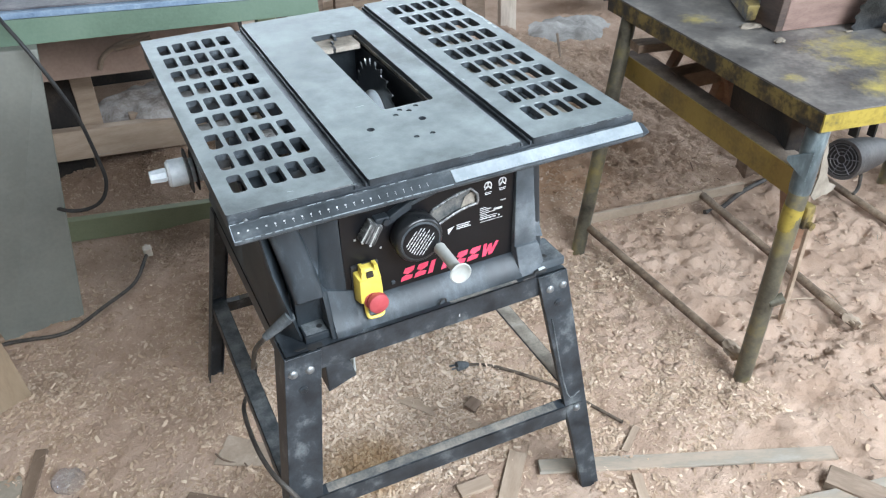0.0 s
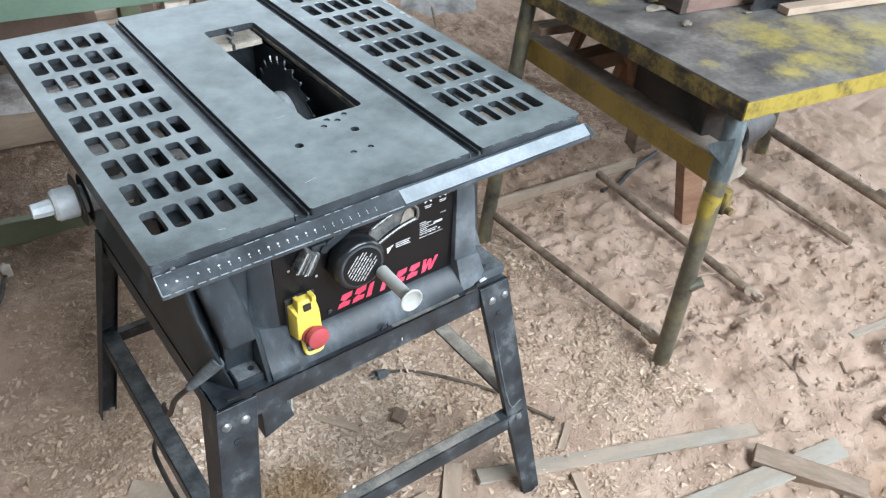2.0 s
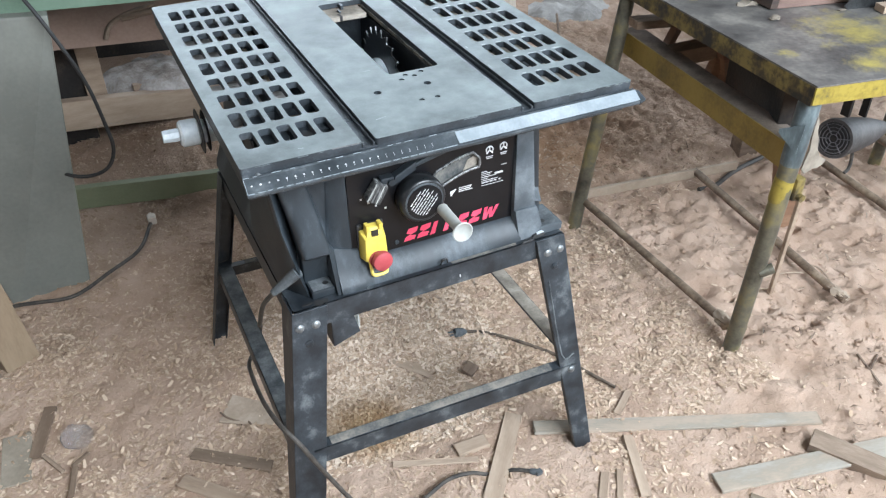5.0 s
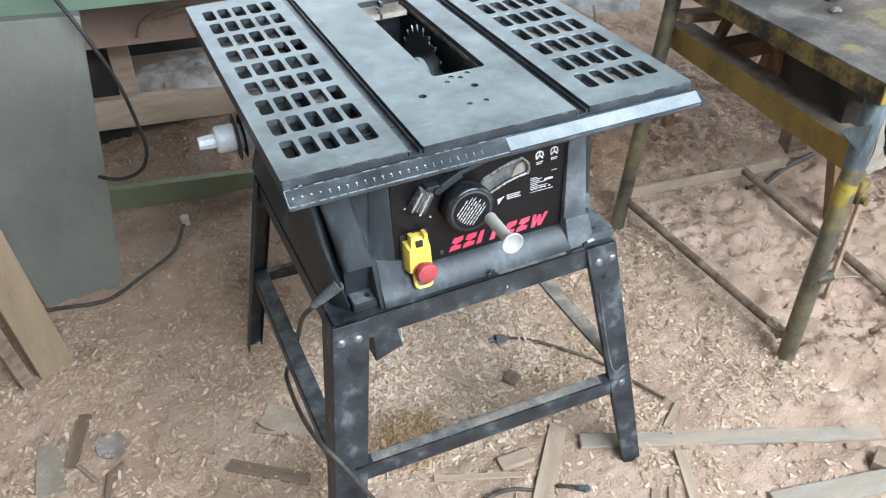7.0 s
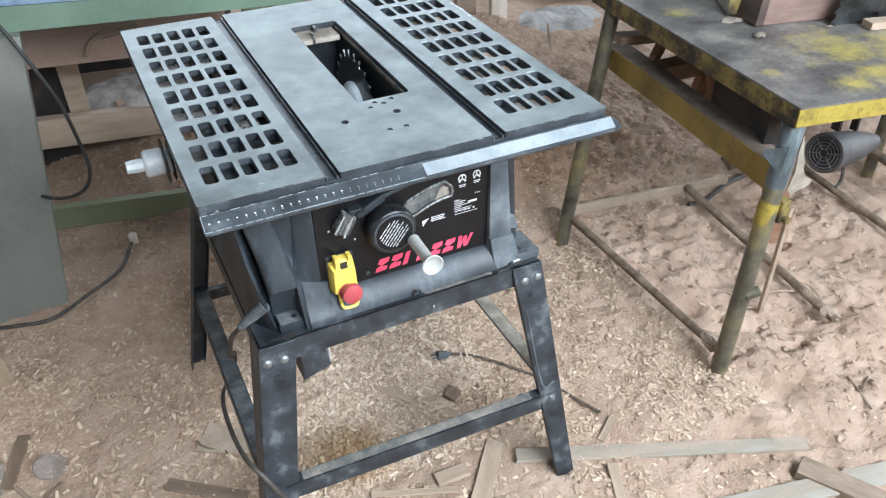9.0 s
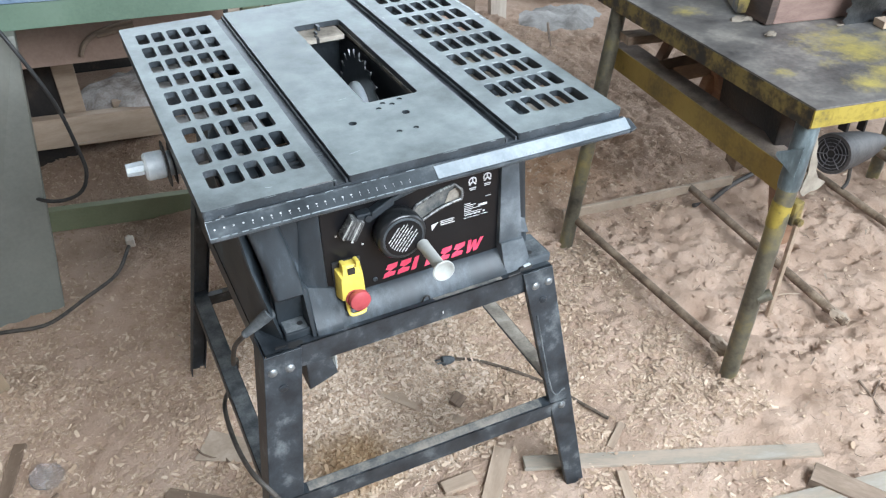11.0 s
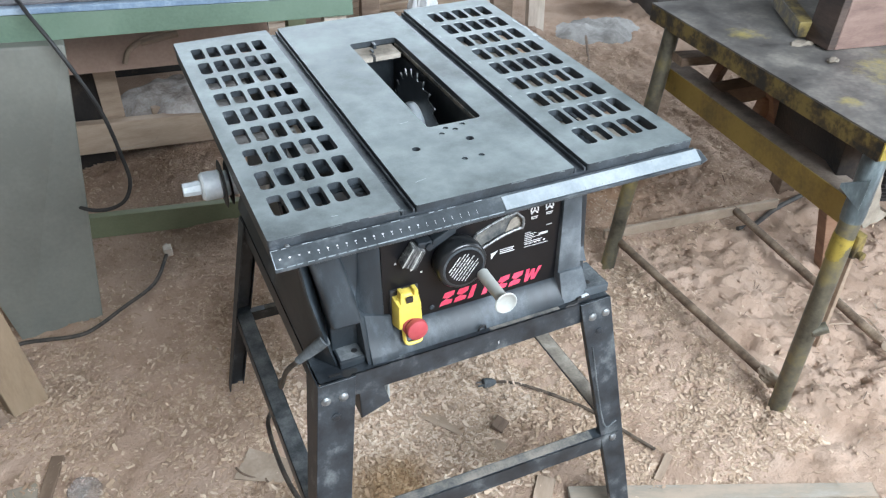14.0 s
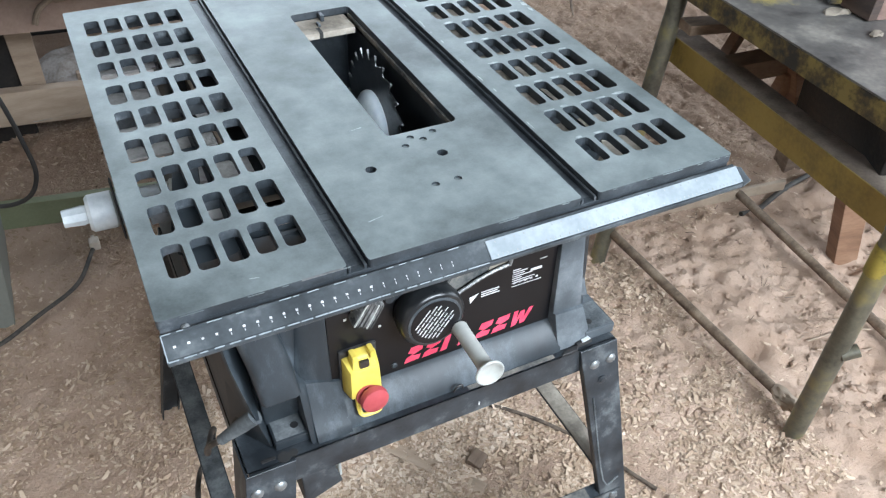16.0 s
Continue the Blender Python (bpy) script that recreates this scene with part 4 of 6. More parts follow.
for k in range(5):
    a, b = Vector((-0.1325 + 0.0050 * k, 0.0532, 0.7085 - 0.0026 * k)), Vector((-0.1135 + 0.0044 * k, 0.0548, 0.7365 - 0.0024 * k))
    sp("pointer_rib", rod(a, b, 0.0011, 6), M_HANDLE if k in (0, 3) else M_RUBBER)
sp("pointer_clamp", join(rod((-0.086, 0.078, 0.731), (-0.086, 0.056, 0.731), 0.006, 16), box((-0.104, 0.060, 0.728), (-0.080, 0.077, 0.740), 0.003)), M_PLASTIC)
sp("tilt_lock", join(hexa([(-0.080, 0.060, 0.722), (-0.040, 0.060, 0.742), (-0.040, 0.077, 0.742), (-0.080, 0.077, 0.722), (-0.080, 0.060, 0.738), (-0.040, 0.060, 0.758), (-0.040, 0.077, 0.758), (-0.080, 0.077, 0.738)], 0.003), hexa([(-0.045, 0.062, 0.745), (0.020, 0.062, 0.760), (0.020, 0.077, 0.760), (-0.045, 0.077, 0.745), (-0.045, 0.062, 0.752), (0.020, 0.062, 0.772), (0.020, 0.077, 0.772), (-0.045, 0.077, 0.752)], 0.002)), M_PLASTIC)

# yellow safety switch
sp("switch_plate", box((-0.1495, 0.071, 0.584), (-0.100, 0.078, 0.655), 0.004), M_RUBBER)
sw = sp("safety_switch", hexa([(-0.145, 0.046, 0.594), (-0.104, 0.046, 0.594), (-0.101, 0.072, 0.588), (-0.148, 0.072, 0.588), (-0.143, 0.048, 0.638), (-0.106, 0.048, 0.638), (-0.102, 0.072, 0.646), (-0.147, 0.072, 0.646)], 0.003), M_YEL, "yellow plastic safety switch", smooth=True)
sp("switch_latch", hexa([(-0.140, 0.050, 0.637), (-0.108, 0.050, 0.637), (-0.108, 0.070, 0.642), (-0.140, 0.070, 0.642), (-0.136, 0.056, 0.655), (-0.112, 0.056, 0.655), (-0.112, 0.070, 0.657), (-0.136, 0.070, 0.657)], 0.003), M_YEL, smooth=True, parent=sw)
sp("latch_lug", join(box((-0.139, 0.050, 0.652), (-0.132, 0.066, 0.662), 0.0015), box((-0.116, 0.050, 0.652), (-0.109, 0.066, 0.662), 0.0015)), M_YEL, parent=sw)
sp("latch_slot", box((-0.130, 0.0495, 0.640), (-0.118, 0.0535, 0.651), 0.001), M_YDULL, parent=sw)
sp("switch_loop", tube([(-0.136, 0.052, 0.592), (-0.136, 0.046, 0.572), (-0.133, 0.042, 0.566), (-0.122, 0.041, 0.565), (-0.111, 0.042, 0.566), (-0.108, 0.046, 0.572), (-0.108, 0.052, 0.592)], 0.0030, 8), M_YEL, parent=sw)
sp("stop_button", lathe([(0.011, 0), (0.0125, 0.3), (0.0172, 0.45), (0.0182, 0.62), (0.0172, 0.86), (0.011, 0.97), (0.003, 1.0)], (-0.1205, 0.050, 0.5965), (-0.1195, 0.026, 0.598), 32), M_RED, "red mushroom stop button", smooth=True, parent=sw)
sp("button_collar", lathe([(0.0150, 0), (0.0150, 1)], (-0.1245, 0.052, 0.596), (-0.1245, 0.043, 0.5965), 24), M_RED, parent=sw)

# blade, arbor and the dark box below the throat
BX, BY, BZ, BR = 0.050, 0.424, 0.7355, 0.1135
prof = []
for k in range(24):
    a0 = 2 * math.pi * k / 24
    for da, rr in ((0.0, 0.955), (0.03, 1.0), (0.055, 0.99), (0.062, 0.90), (0.09, 0.872), (0.13, 0.885), (0.19, 0.93)):
        prof.append((BR * rr * math.cos(a0 + da), BR * rr * math.sin(a0 + da)))
BLADE = Matrix.Translation((BX, BY, BZ)) @ pose(0, 0, 0, 90, 0, 90)
blade = sp("saw_blade", plate(prof, [ring(0, 0, 0.012)], 0.0009, -0.0009, BLADE), M_BLADE, "dark toothed circular saw blade")
tips = []
for k in range(24):
    a0 = 2 * math.pi * k / 24 + 0.052
    tips.append(box((BR * 0.945, -0.0009, -0.0014), (BR * 1.006, 0.0013, 0.0014), 0, BLADE @ pose(0, 0, 0, 0, 0, math.degrees(a0))))
stuff(sp("carbide_tip", join(*tips), M_TIP, parent=blade))
sp("arbor_flange", lathe([(0.0525, 0), (0.0535, 0.2), (0.0525, 0.36), (0.048, 0.55), (0.039, 0.75), (0.028, 0.9), (0.018, 1.0)], (BX - 0.001, BY, BZ), (BX - 0.024, BY, BZ), 40), M_FLANGE, "pale steel arbor flange", smooth=True, parent=blade)
sp("arbor_nut", join(lathe([(0.0150, 0), (0.0150, 1)], (BX - 0.023, BY, BZ), (BX - 0.037, BY, BZ), 6), rod((BX - 0.036, BY, BZ), (BX - 0.054, BY, BZ), 0.009)), M_KNOB, "bright arbor nut")
sp("lock_tab", box((0.000, 0.452, 0.758), (0.012, 0.470, 0.772), 0.003), M_KNOB)
guard = [((0.0725, 0.22, 0.60), (0.078, 0.60, 0.832)), ((-0.03, 0.592, 0.60), (0.066, 0.598, 0.838)), ((-0.10, 0.20, 0.60), (-0.03, 0.206, 0.82)), ((0.0, 0.19, 0.60), (0.066, 0.196, 0.82))]
sp("blade_box", join(*[box(a, b, 0.001) for a, b in guard], box((-0.11, 0.20, 0.64), (0.0725, 0.59, 0.646))), M_EDGE, "black box round the blade")
sp("motor", lathe([(0.055, 0), (0.062, 0.05), (0.062, 0.95), (0.05, 1)], (-0.06, 0.45, 0.70), (-0.215, 0.45, 0.70), 28), M_PLASTIC, smooth=True)
sp("blade_bracket", join(box((-0.20, 0.30, 0.79), (-0.19, 0.55, 0.81), 0.002), box((0.19, 0.15, 0.79), (0.20, 0.55, 0.80), 0.002), rod((-0.20, 0.28, 0.78), (0.06, 0.28, 0.78), 0.008)), M_FLATBAR)

# dust port knob on the side
sp("side_shaft", lathe([(0.024, 0), (0.024, 0.12), (0.021, 0.16), (0.021, 1.0)], (-0.262, 0.318, 0.762), (-0.338, 0.318, 0.765), 28), M_KNOB, "white plastic shaft under the table", smooth=True)
sp("collar_fin", join(lathe([(0.037, 0), (0.040, 0.5), (0.037, 1)], (-0.3375, 0.318, 0.765), (-0.3405, 0.318, 0.765), 32), lathe([(0.034, 0), (0.037, 0.5), (0.034, 1)], (-0.3275, 0.318, 0.765), (-0.3300, 0.318, 0.765), 32)), M_RUBBER, "thin black collar")
sp("side_knob", join(lathe([(0.020, 0), (0.0235, 0.08), (0.0235, 0.88), (0.020, 1)], (-0.3405, 0.318, 0.766), (-0.374, 0.318, 0.767), 28), lathe([(0.0115, 0), (0.0125, 0.2), (0.0110, 1)], (-0.374, 0.318, 0.767), (-0.402, 0.318, 0.768), 8)), M_KNOB, "white plastic knob", smooth=True)
# dusty webs below the slotted wings


def webbed(a, b, c, d):
    """A thin uneven web a little below the table, from (a, b) to (c, d)."""
    bm = hexa([(a, b, -0.034), (c, b, -0.037), (c, d, -0.035), (a, d, -0.031), (a, b, -0.030), (c, b, -0.033), (c, d, -0.031), (a, d, -0.027)], 0.001)
    bm.transform(TABLE)
    return bm


webs = [(-0.323, 0.610, -0.165, 0.672), (-0.323, 0.550, -0.17, 0.578), (-0.323, 0.385, -0.245, 0.515), (-0.215, 0.385, -0.178, 0.440), (-0.323, 0.318, -0.205, 0.345), (-0.262, 0.240, -0.180, 0.296), (-0.255, 0.165, -0.225, 0.205)]
for a, b, c, d in webs:
    sp("wing_web", webbed(a, b, c, d), M_ASH, "dust-covered web under the slotted wing")
sp("wing_web", webbed(0.160, 0.045, 0.290, 0.690), M_LEDGE, "dust-covered web under the slotted wing")

# ---- the stand ----


def angle_leg(top_o, top_i, foot_o, foot_i, back, depth_t, depth_b):
    """A pressed steel leg: a front face and a side flange that runs back from its outer edge."""
    th, lip = 0.0022, 0.012
    rings = []
    for o, i, depth in ((foot_o, foot_i, depth_b), (top_o, top_i, depth_t)):
        sx = math.copysign(1, i[0] - o[0])
        prof = [(o[0], 0), (i[0], 0), (i[0], lip), (i[0] - sx * th, lip), (i[0] - sx * th, th), (o[0] + sx * th, th), (o[0] + sx * th, depth), (o[0], depth)]
        rings.append([(x, o[1] + back * d, o[2]) for x, d in prof])
    return bevelled(loft(rings, caps=True), 0.0006, 1, 50)


def front_y(z):
    return 0.026 + (z - 0.513) * 0.18


def rear_y(z):
    return 0.578 - (z - 0.513) * 0.18


def out_r(z):
    return 0.2525 + (0.54 - z) * 0.113


def in_r(z):
    return 0.190 + (0.54 - z) * 0.155


def out_l(z):
    return -0.289 - (0.54 - z) * 0.158


def in_l(z):
    return -0.226 - (0.54 - z) * 0.165


def leg_end(ox, ix, yy, zt, zb, back):
    return angle_leg((ox(zt), yy(zt), zt), (ix(zt), yy(zt), zt), (ox(zb), yy(zb), zb), (ix(zb), yy(zb), zb), back, 0.062 if back > 0 else 0.042, 0.036 if back > 0 else 0.022)


legs = {}
for key, ox, ix, yy, back, foot in (("fr", out_r, in_r, front_y, 1, -0.010), ("fl", out_l, in_l, front_y, 1, -0.020), ("br", out_r, in_r, rear_y, -1, -0.004), ("bl", out_l, lambda z: in_l(z) - 0.022, rear_y, -1, -0.035)):
    legs[key] = sp("leg", leg_end(ox, ix, yy, 0.541, foot, back), M_STEEL, "splayed black steel stand leg")
# bolts, rivets and pressed beads of the two front legs
for key, ox, ix in (("fr", out_r, in_r), ("fl", out_l, in_l)):
    for sh, z, r in ((0.22, 0.512, 0.0080), (0.68, 0.511, 0.0080)):
        x, y0 = ox(z) + (ix(z) - ox(z)) * sh, front_y(z)
        sp("bolt", lathe([(r, 0), (r, 0.35), (r * 0.75, 0.8), (r * 0.3, 1)], (x, y0 + 0.001, z), (x, y0 - 0.0045, z), 18), M_BOLT, "zinc bolt head", True, parent=legs[key])
    z = 0.478
    x, y0 = ox(z) + (ix(z) - ox(z)) * 0.5, front_y(z)
    sp("rivet", lathe([(0.008, 0), (0.008, 0.5), (0.005, 0.7), (0.0045, 1)], (x, y0 + 0.001, z), (x, y0 - 0.003, z), 18), M_STEEL, smooth=True, parent=legs[key])
    if key == "fl":
        continue
    z = 0.226
    x, y0 = ox(z) + (ix(z) - ox(z)) * 0.5, front_y(z)
    sp("bolt", lathe([(0.0080, 0), (0.0080, 0.35), (0.006, 0.8), (0.002, 1)], (x, y0 + 0.001, z), (x, y0 - 0.0045, z), 18), M_BOLT, "zinc bolt head", True, parent=legs[key])
    bead = []
    for z0, z1 in ((0.45, 0.27),):
        a = [Vector((ox(z) + (ix(z) - ox(z)) * s, front_y(z) - 0.0002, z)) for s, z in ((0.82, z0), (0.82, z1), (0.25, z1 - 0.006))]
        bead.append(tube([tuple(p) for p in a], 0.0018, 6, 4))
    # Bead drawn pale grey, its highlight put into the colour.
    sp("pressed_bead", join(*bead), M_MIDGREY, parent=legs[key])

# top frame: four angles with a flange


def angle_bar(a, b, drop, flange, th=0.0022):
    """A horizontal angle from a to b: a web that drops and a flange along the vector."""
    a, b, f = Vector(a), Vector(b), Vector(flange)
    n = f.normalized() * th
    dz, tz = Vector((0, 0, -drop)), Vector((0, 0, -th))
    web = hexa([a + dz, b + dz, b + dz + n, a + dz + n, a, b, b + n, a + n], 0.0005)
    top = hexa([a + tz, b + tz, b + tz + f, a + tz + f, a, b, b + f, a + f], 0.0005)
    return join(web, top)


fy, ry = front_y(0.54) + 0.0035, rear_y(0.54) - 0.0035
sp("top_rail", angle_bar((-0.284, fy, 0.5435), (0.249, fy, 0.5435), 0.046, (0, 0.045, 0)), M_STEEL, "black steel top rail with worn flange")
sp("top_rail", angle_bar((-0.284, ry, 0.5435), (0.249, ry, 0.5435), 0.046, (0, -0.045, 0)), M_STEEL)
sp("side_rail", angle_bar((-0.2865, fy + 0.003, 0.5425), (-0.2865, ry - 0.003, 0.5425), 0.046, (0.04, 0, 0)), M_STEEL)
sp("side_rail", angle_bar((0.2495, fy + 0.003, 0.5425), (0.2495, ry - 0.003, 0.5425), 0.046, (-0.04, 0, 0)), M_STEEL)
# lower braces, front one a little out of level
zl, zr = 0.234, 0.214
for yy, sgn in ((front_y, 1), (rear_y, -1)):
    a, b = Vector((in_l(zl) - 0.02, yy(zl) + sgn * 0.003, zl + 0.024)), Vector((in_r(zr) + 0.035, yy(zr) + sgn * 0.003, zr + 0.024))
    brace = sp("brace", angle_bar(a, b, 0.038, (0, sgn * 0.022, 0.003)), M_STEEL, "black steel lower brace, dusty on top")
    f, up = Vector((0, sgn * 0.022, 0.003)), Vector((0, 0, 0.0014))
    a, b = a + (b - a) * 0.06 + f * 0.12, b + (a - b) * 0.10 + f * 0.12
    sp("dust_layer", hexa([a, b, b + f * 0.8, a + f * 0.8, a + up, b + up, b + f * 0.8 + up, a + f * 0.8 + up], 0.0006), M_DUSTFILM, "thin pale grey top layer", parent=brace)
for ox, sgn in ((out_l, 1), (out_r, -1)):
    z = 0.262
    a, b = Vector((ox(z) + sgn * 0.0025, front_y(z) + 0.008, z)), Vector((ox(z) + sgn * 0.0025, rear_y(z) - 0.008, z + 0.012))
    brace = sp("brace", angle_bar(a, b, 0.044, (sgn * 0.034, 0, 0.0)), M_STEEL, "black steel side brace, dusty on top")
    f, up = Vector((sgn * 0.034, 0, 0)), Vector((0, 0, 0.0012))
    a, b = a + (b - a) * 0.04 + f * 0.05, b + (a - b) * 0.03 + f * 0.05
    sp("dust_layer", hexa([a, b, b + f * 0.9, a + f * 0.9, a + up, b + up, b + f * 0.9 + up, a + f * 0.9 + up], 0.0005), M_MIDGREY if sgn > 0 else M_LEDGE, "layer of dust", parent=brace)
# tag plate and small dark socket box hung under the front rail
bm = hexa([(-0.222, 0.034, 0.440), (-0.168, 0.040, 0.452), (-0.168, 0.10, 0.452), (-0.222, 0.10, 0.440), (-0.222, 0.034, 0.500), (-0.180, 0.036, 0.500), (-0.180, 0.10, 0.500), (-0.222, 0.10, 0.500)], 0.002)
sp("socket_box", bm, M_STEEL, "dark box hung under the rail")
vents = [box((-0.1695 - 0.002 * s, 0.046 + 0.007 * k, 0.456), (-0.1665 - 0.002 * s, 0.0485 + 0.007 * k, 0.494), 0, None) for k in range(7) for s in (0,)]
sp("vent_rib", join(*vents), M_HANDLE)
clip = sp("clip", join(hexa([(0.160, 0.034, 0.5437), (0.186, 0.033, 0.5437), (0.192, 0.043, 0.5437), (0.168, 0.041, 0.5437), (0.161, 0.035, 0.5462), (0.185, 0.034, 0.5475), (0.191, 0.042, 0.5480), (0.169, 0.040, 0.5465)], 0.0006), hexa([(0.186, 0.038, 0.5437), (0.216, 0.040, 0.5437), (0.214, 0.048, 0.5437), (0.188, 0.046, 0.5437), (0.188, 0.039, 0.5500), (0.212, 0.041, 0.5525), (0.211, 0.047, 0.5525), (0.189, 0.045, 0.5500)], 0.001)), M_RUBBER, "black bent clip on the rail")
sp("clip_tab", hexa([(0.196, 0.0385, 0.5515), (0.210, 0.0390, 0.5530), (0.209, 0.0450, 0.5530), (0.197, 0.0440, 0.5515), (0.196, 0.0385, 0.5528), (0.210, 0.0390, 0.5543), (0.209, 0.0450, 0.5543), (0.197, 0.0440, 0.5528)]), M_KNOB, "pale tab", parent=clip)
sp("corner_hole", join(lathe([(0.0060, 0), (0.0060, 1)], (-0.226, 0.0415, 0.5436), (-0.226, 0.0415, 0.5442), 12), lathe([(0.0085, 0), (0.0085, 1)], (-0.238, 0.040, 0.5436), (-0.238, 0.040, 0.5440), 9), box((-0.266, 0.041, 0.5437), (-0.248, 0.046, 0.5449), 0.0004, None)), M_RUBBER)
sp("dust_layer", box((0.015, 0.0365, 0.5437), (0.150, 0.0435, 0.5442), 0.0001), M_DUSTFILM, "thin pale grey top layer")
sp("scratch_mark", bars([(-0.0135, 0.515, -0.0115, 0.521)], 0.0004, Matrix.Translation((0.04, 0.0295, 0)) @ pose(0, 0, 0, 90)), M_PRINT)
sp("cord_grip", lathe([(0.0105, 0), (0.0100, 0.3), (0.0085, 0.6), (0.0066, 1)], (-0.258, 0.074, 0.594), (-0.3015, 0.092, 0.551), 16), M_MIDGREY, "grey cord grip", smooth=True)
power = sp("power_cord", tube([(-0.299, 0.091, 0.553), (-0.316, 0.13, 0.50), (-0.317, 0.20, 0.402), (-0.303, 0.30, 0.318), (-0.294, 0.345, 0.275), (-0.306, 0.352, 0.222), (-0.336, 0.315, 0.212), (-0.351, 0.20, 0.28), (-0.355, 0.08, 0.32), (-0.348, -0.01, 0.345), (-0.327, -0.05, 0.325), (-0.299, -0.056, 0.255), (-0.244, -0.068, 0.132), (-0.19, -0.062, 0.045), (-0.14, -0.058, 0.022), (-0.085, -0.042, 0.024), (-0.025, -0.024, 0.026), (0.025, -0.028, 0.024), (0.060, -0.038, 0.012), (0.095, -0.050, 0.011), (0.116, -0.059, 0.019), (0.145, -0.080, 0.022)], 0.0044, 10), M_CORD, "black rubber power cord")
sp("plug", join(lathe([(0.0050, 0), (0.0065, 0.2), (0.0070, 0.75), (0.006, 1)], (0.143, -0.079, 0.022), (0.156, -0.088, 0.022), 12), box((0.152, -0.096, 0.017), (0.166, -0.084, 0.028), 0.002)), M_MIDGREY, "grey cord end", parent=power)

# ---- spare cord on the floor ----


def on_floor(points, lift):
    return [(x, y, gz(x, y) + lift) for x, y in points]


cord = thing("extension_cord", "black power cord with moulded plug lying in the sawdust", "cord", pose(0.33, 0.3, 0))
inv = cord.matrix_world.inverted()
pts = on_floor([(0.238, 0.399), (0.275, 0.375), (0.319, 0.335), (0.365, 0.272), (0.403, 0.197), (0.43, 0.12), (0.458, 0.045)], 0.006)
bm = tube(pts, 0.0042, 10)
bm.transform(inv)
part("cable", bm, M_CORDD, cord)
a, b = Vector(pts[0]), Vector((0.205, 0.402, gz(0.205, 0.402) + 0.012))
bm = join(lathe([(0.006, 0), (0.0105, 0.3), (0.0125, 0.7), (0.012, 1)], a, b, 14), rod(b + Vector((0, 0.006, 0)), b + Vector((-0.016, 0.008, 0.001)), 0.0022, 8), rod(b - Vector((0, 0.006, 0)), b + Vector((-0.016, -0.005, 0.001)), 0.0022, 8))
bm.transform(inv)
part("plug", bm, M_MIDGREY, cord, "grey two-pin plug")

# ---- yellow steel workbench ----
ybench = thing("steel_workbench", "old yellow-painted steel pipe workbench with a worn grey top", "workbench", pose(1.35, 0.3, 0))
Y_INV = ybench.matrix_world.inverted()


def yp(name, bm, material, label="", smooth=False, parent=None):
    bm.transform(Y_INV)
    return part(name, bm, material, parent or ybench, label, smooth)


FL, FR, BR_, BL = Vector((0.806, -0.004, 0.745)), Vector((2.00, -0.215, 0.735)), Vector((2.06, 0.605, 0.75)), Vector((0.892, 0.812, 0.752))
dn = Vector((0, 0, -0.004))
yp("bench_top", hexa([FL + dn, FR + dn, BR_ + dn, BL + dn, FL, FR, BR_, BL], 0.001), M_YTOP, "worn grey steel top with yellow paint left in patches")


def apron(a, b, inward, drop, m, label=""):
    i, d, s = Vector(inward) * 0.004, Vector((0, 0, -drop)), Vector((0, 0, -0.0045))
    return yp("apron", hexa([a + d, b + d, b + d + i, a + d + i, a + s, b + s, b + s + i, a + s + i], 0.0008), m, label)


apron(FL, FR, (0, 1, 0), 0.042, M_YPAINT, "yellow painted apron, chipped")
apron(FL + Vector((0, 0.005, 0)), BL, (1, 0, 0), 0.046, M_YDULL, "dirty ochre side apron")
apron(BL, BR_, (0, -1, 0), 0.042, M_YDULL)
apron(FR, BR_, (-1, 0, 0), 0.042, M_YDULL)
bench_legs = []
for (x, y, zt, zb, lx, ly) in ((0.812, 0.034, 0.738, -0.03, 0.032, -0.004), (0.778, 0.700, 0.747, -0.03, 0.132, 0.030), (1.80, -0.072, 0.732, -0.03, 0.02, -0.03), (1.95, 0.545, 0.74, -0.03, 0.02, 0.0)):
    bench_legs.append(yp("leg", lathe([(0.0205, 0), (0.021, 0.01), (0.021, 1)], (x, y, zb), (x + lx, y + ly, zt), 24), M_PIPE, "worn steel pipe leg", True))
# lower ochre angle along the side
a, b = Vector((0.838, 0.052, 0.582)), Vector((0.908, 0.745, 0.603))
dz = Vector((0, 0, -0.062))
yp("side_angle", join(hexa([a + dz, b + dz, b + dz + Vector((0.004, 0, 0)), a + dz + Vector((0.004, 0, 0)), a, b, b + Vector((0.004, 0, 0)), a + Vector((0.004, 0, 0))], 0.0008)), M_OCHRE, "ochre painted steel angle")
yp("angle_flange", hexa([a + Vector((0.004, 0, -0.004)), b + Vector((0.004, 0, -0.004)), b + Vector((0.062, 0, -0.004)), a + Vector((0.062, 0, -0.004)), a + Vector((0.004, 0, 0)), b + Vector((0.004, 0, 0)), b + Vector((0.062, 0, 0)), a + Vector((0.062, 0, 0))], 0.0008), M_DUSTWOOD, "dust-brown flange of the angle")
a, b = Vector((1.835, -0.05, 0.455)), Vector((1.90, 0.53, 0.545))
dz = Vector((0, 0, -0.036))
yp("side_angle", hexa([a + dz, b + dz, b + dz + Vector((0.004, 0, 0)), a + dz + Vector((0.004, 0, 0)), a, b, b + Vector((0.004, 0, 0)), a + Vector((0.004, 0, 0))], 0.0008), M_RUST, "rusty brown steel angle")
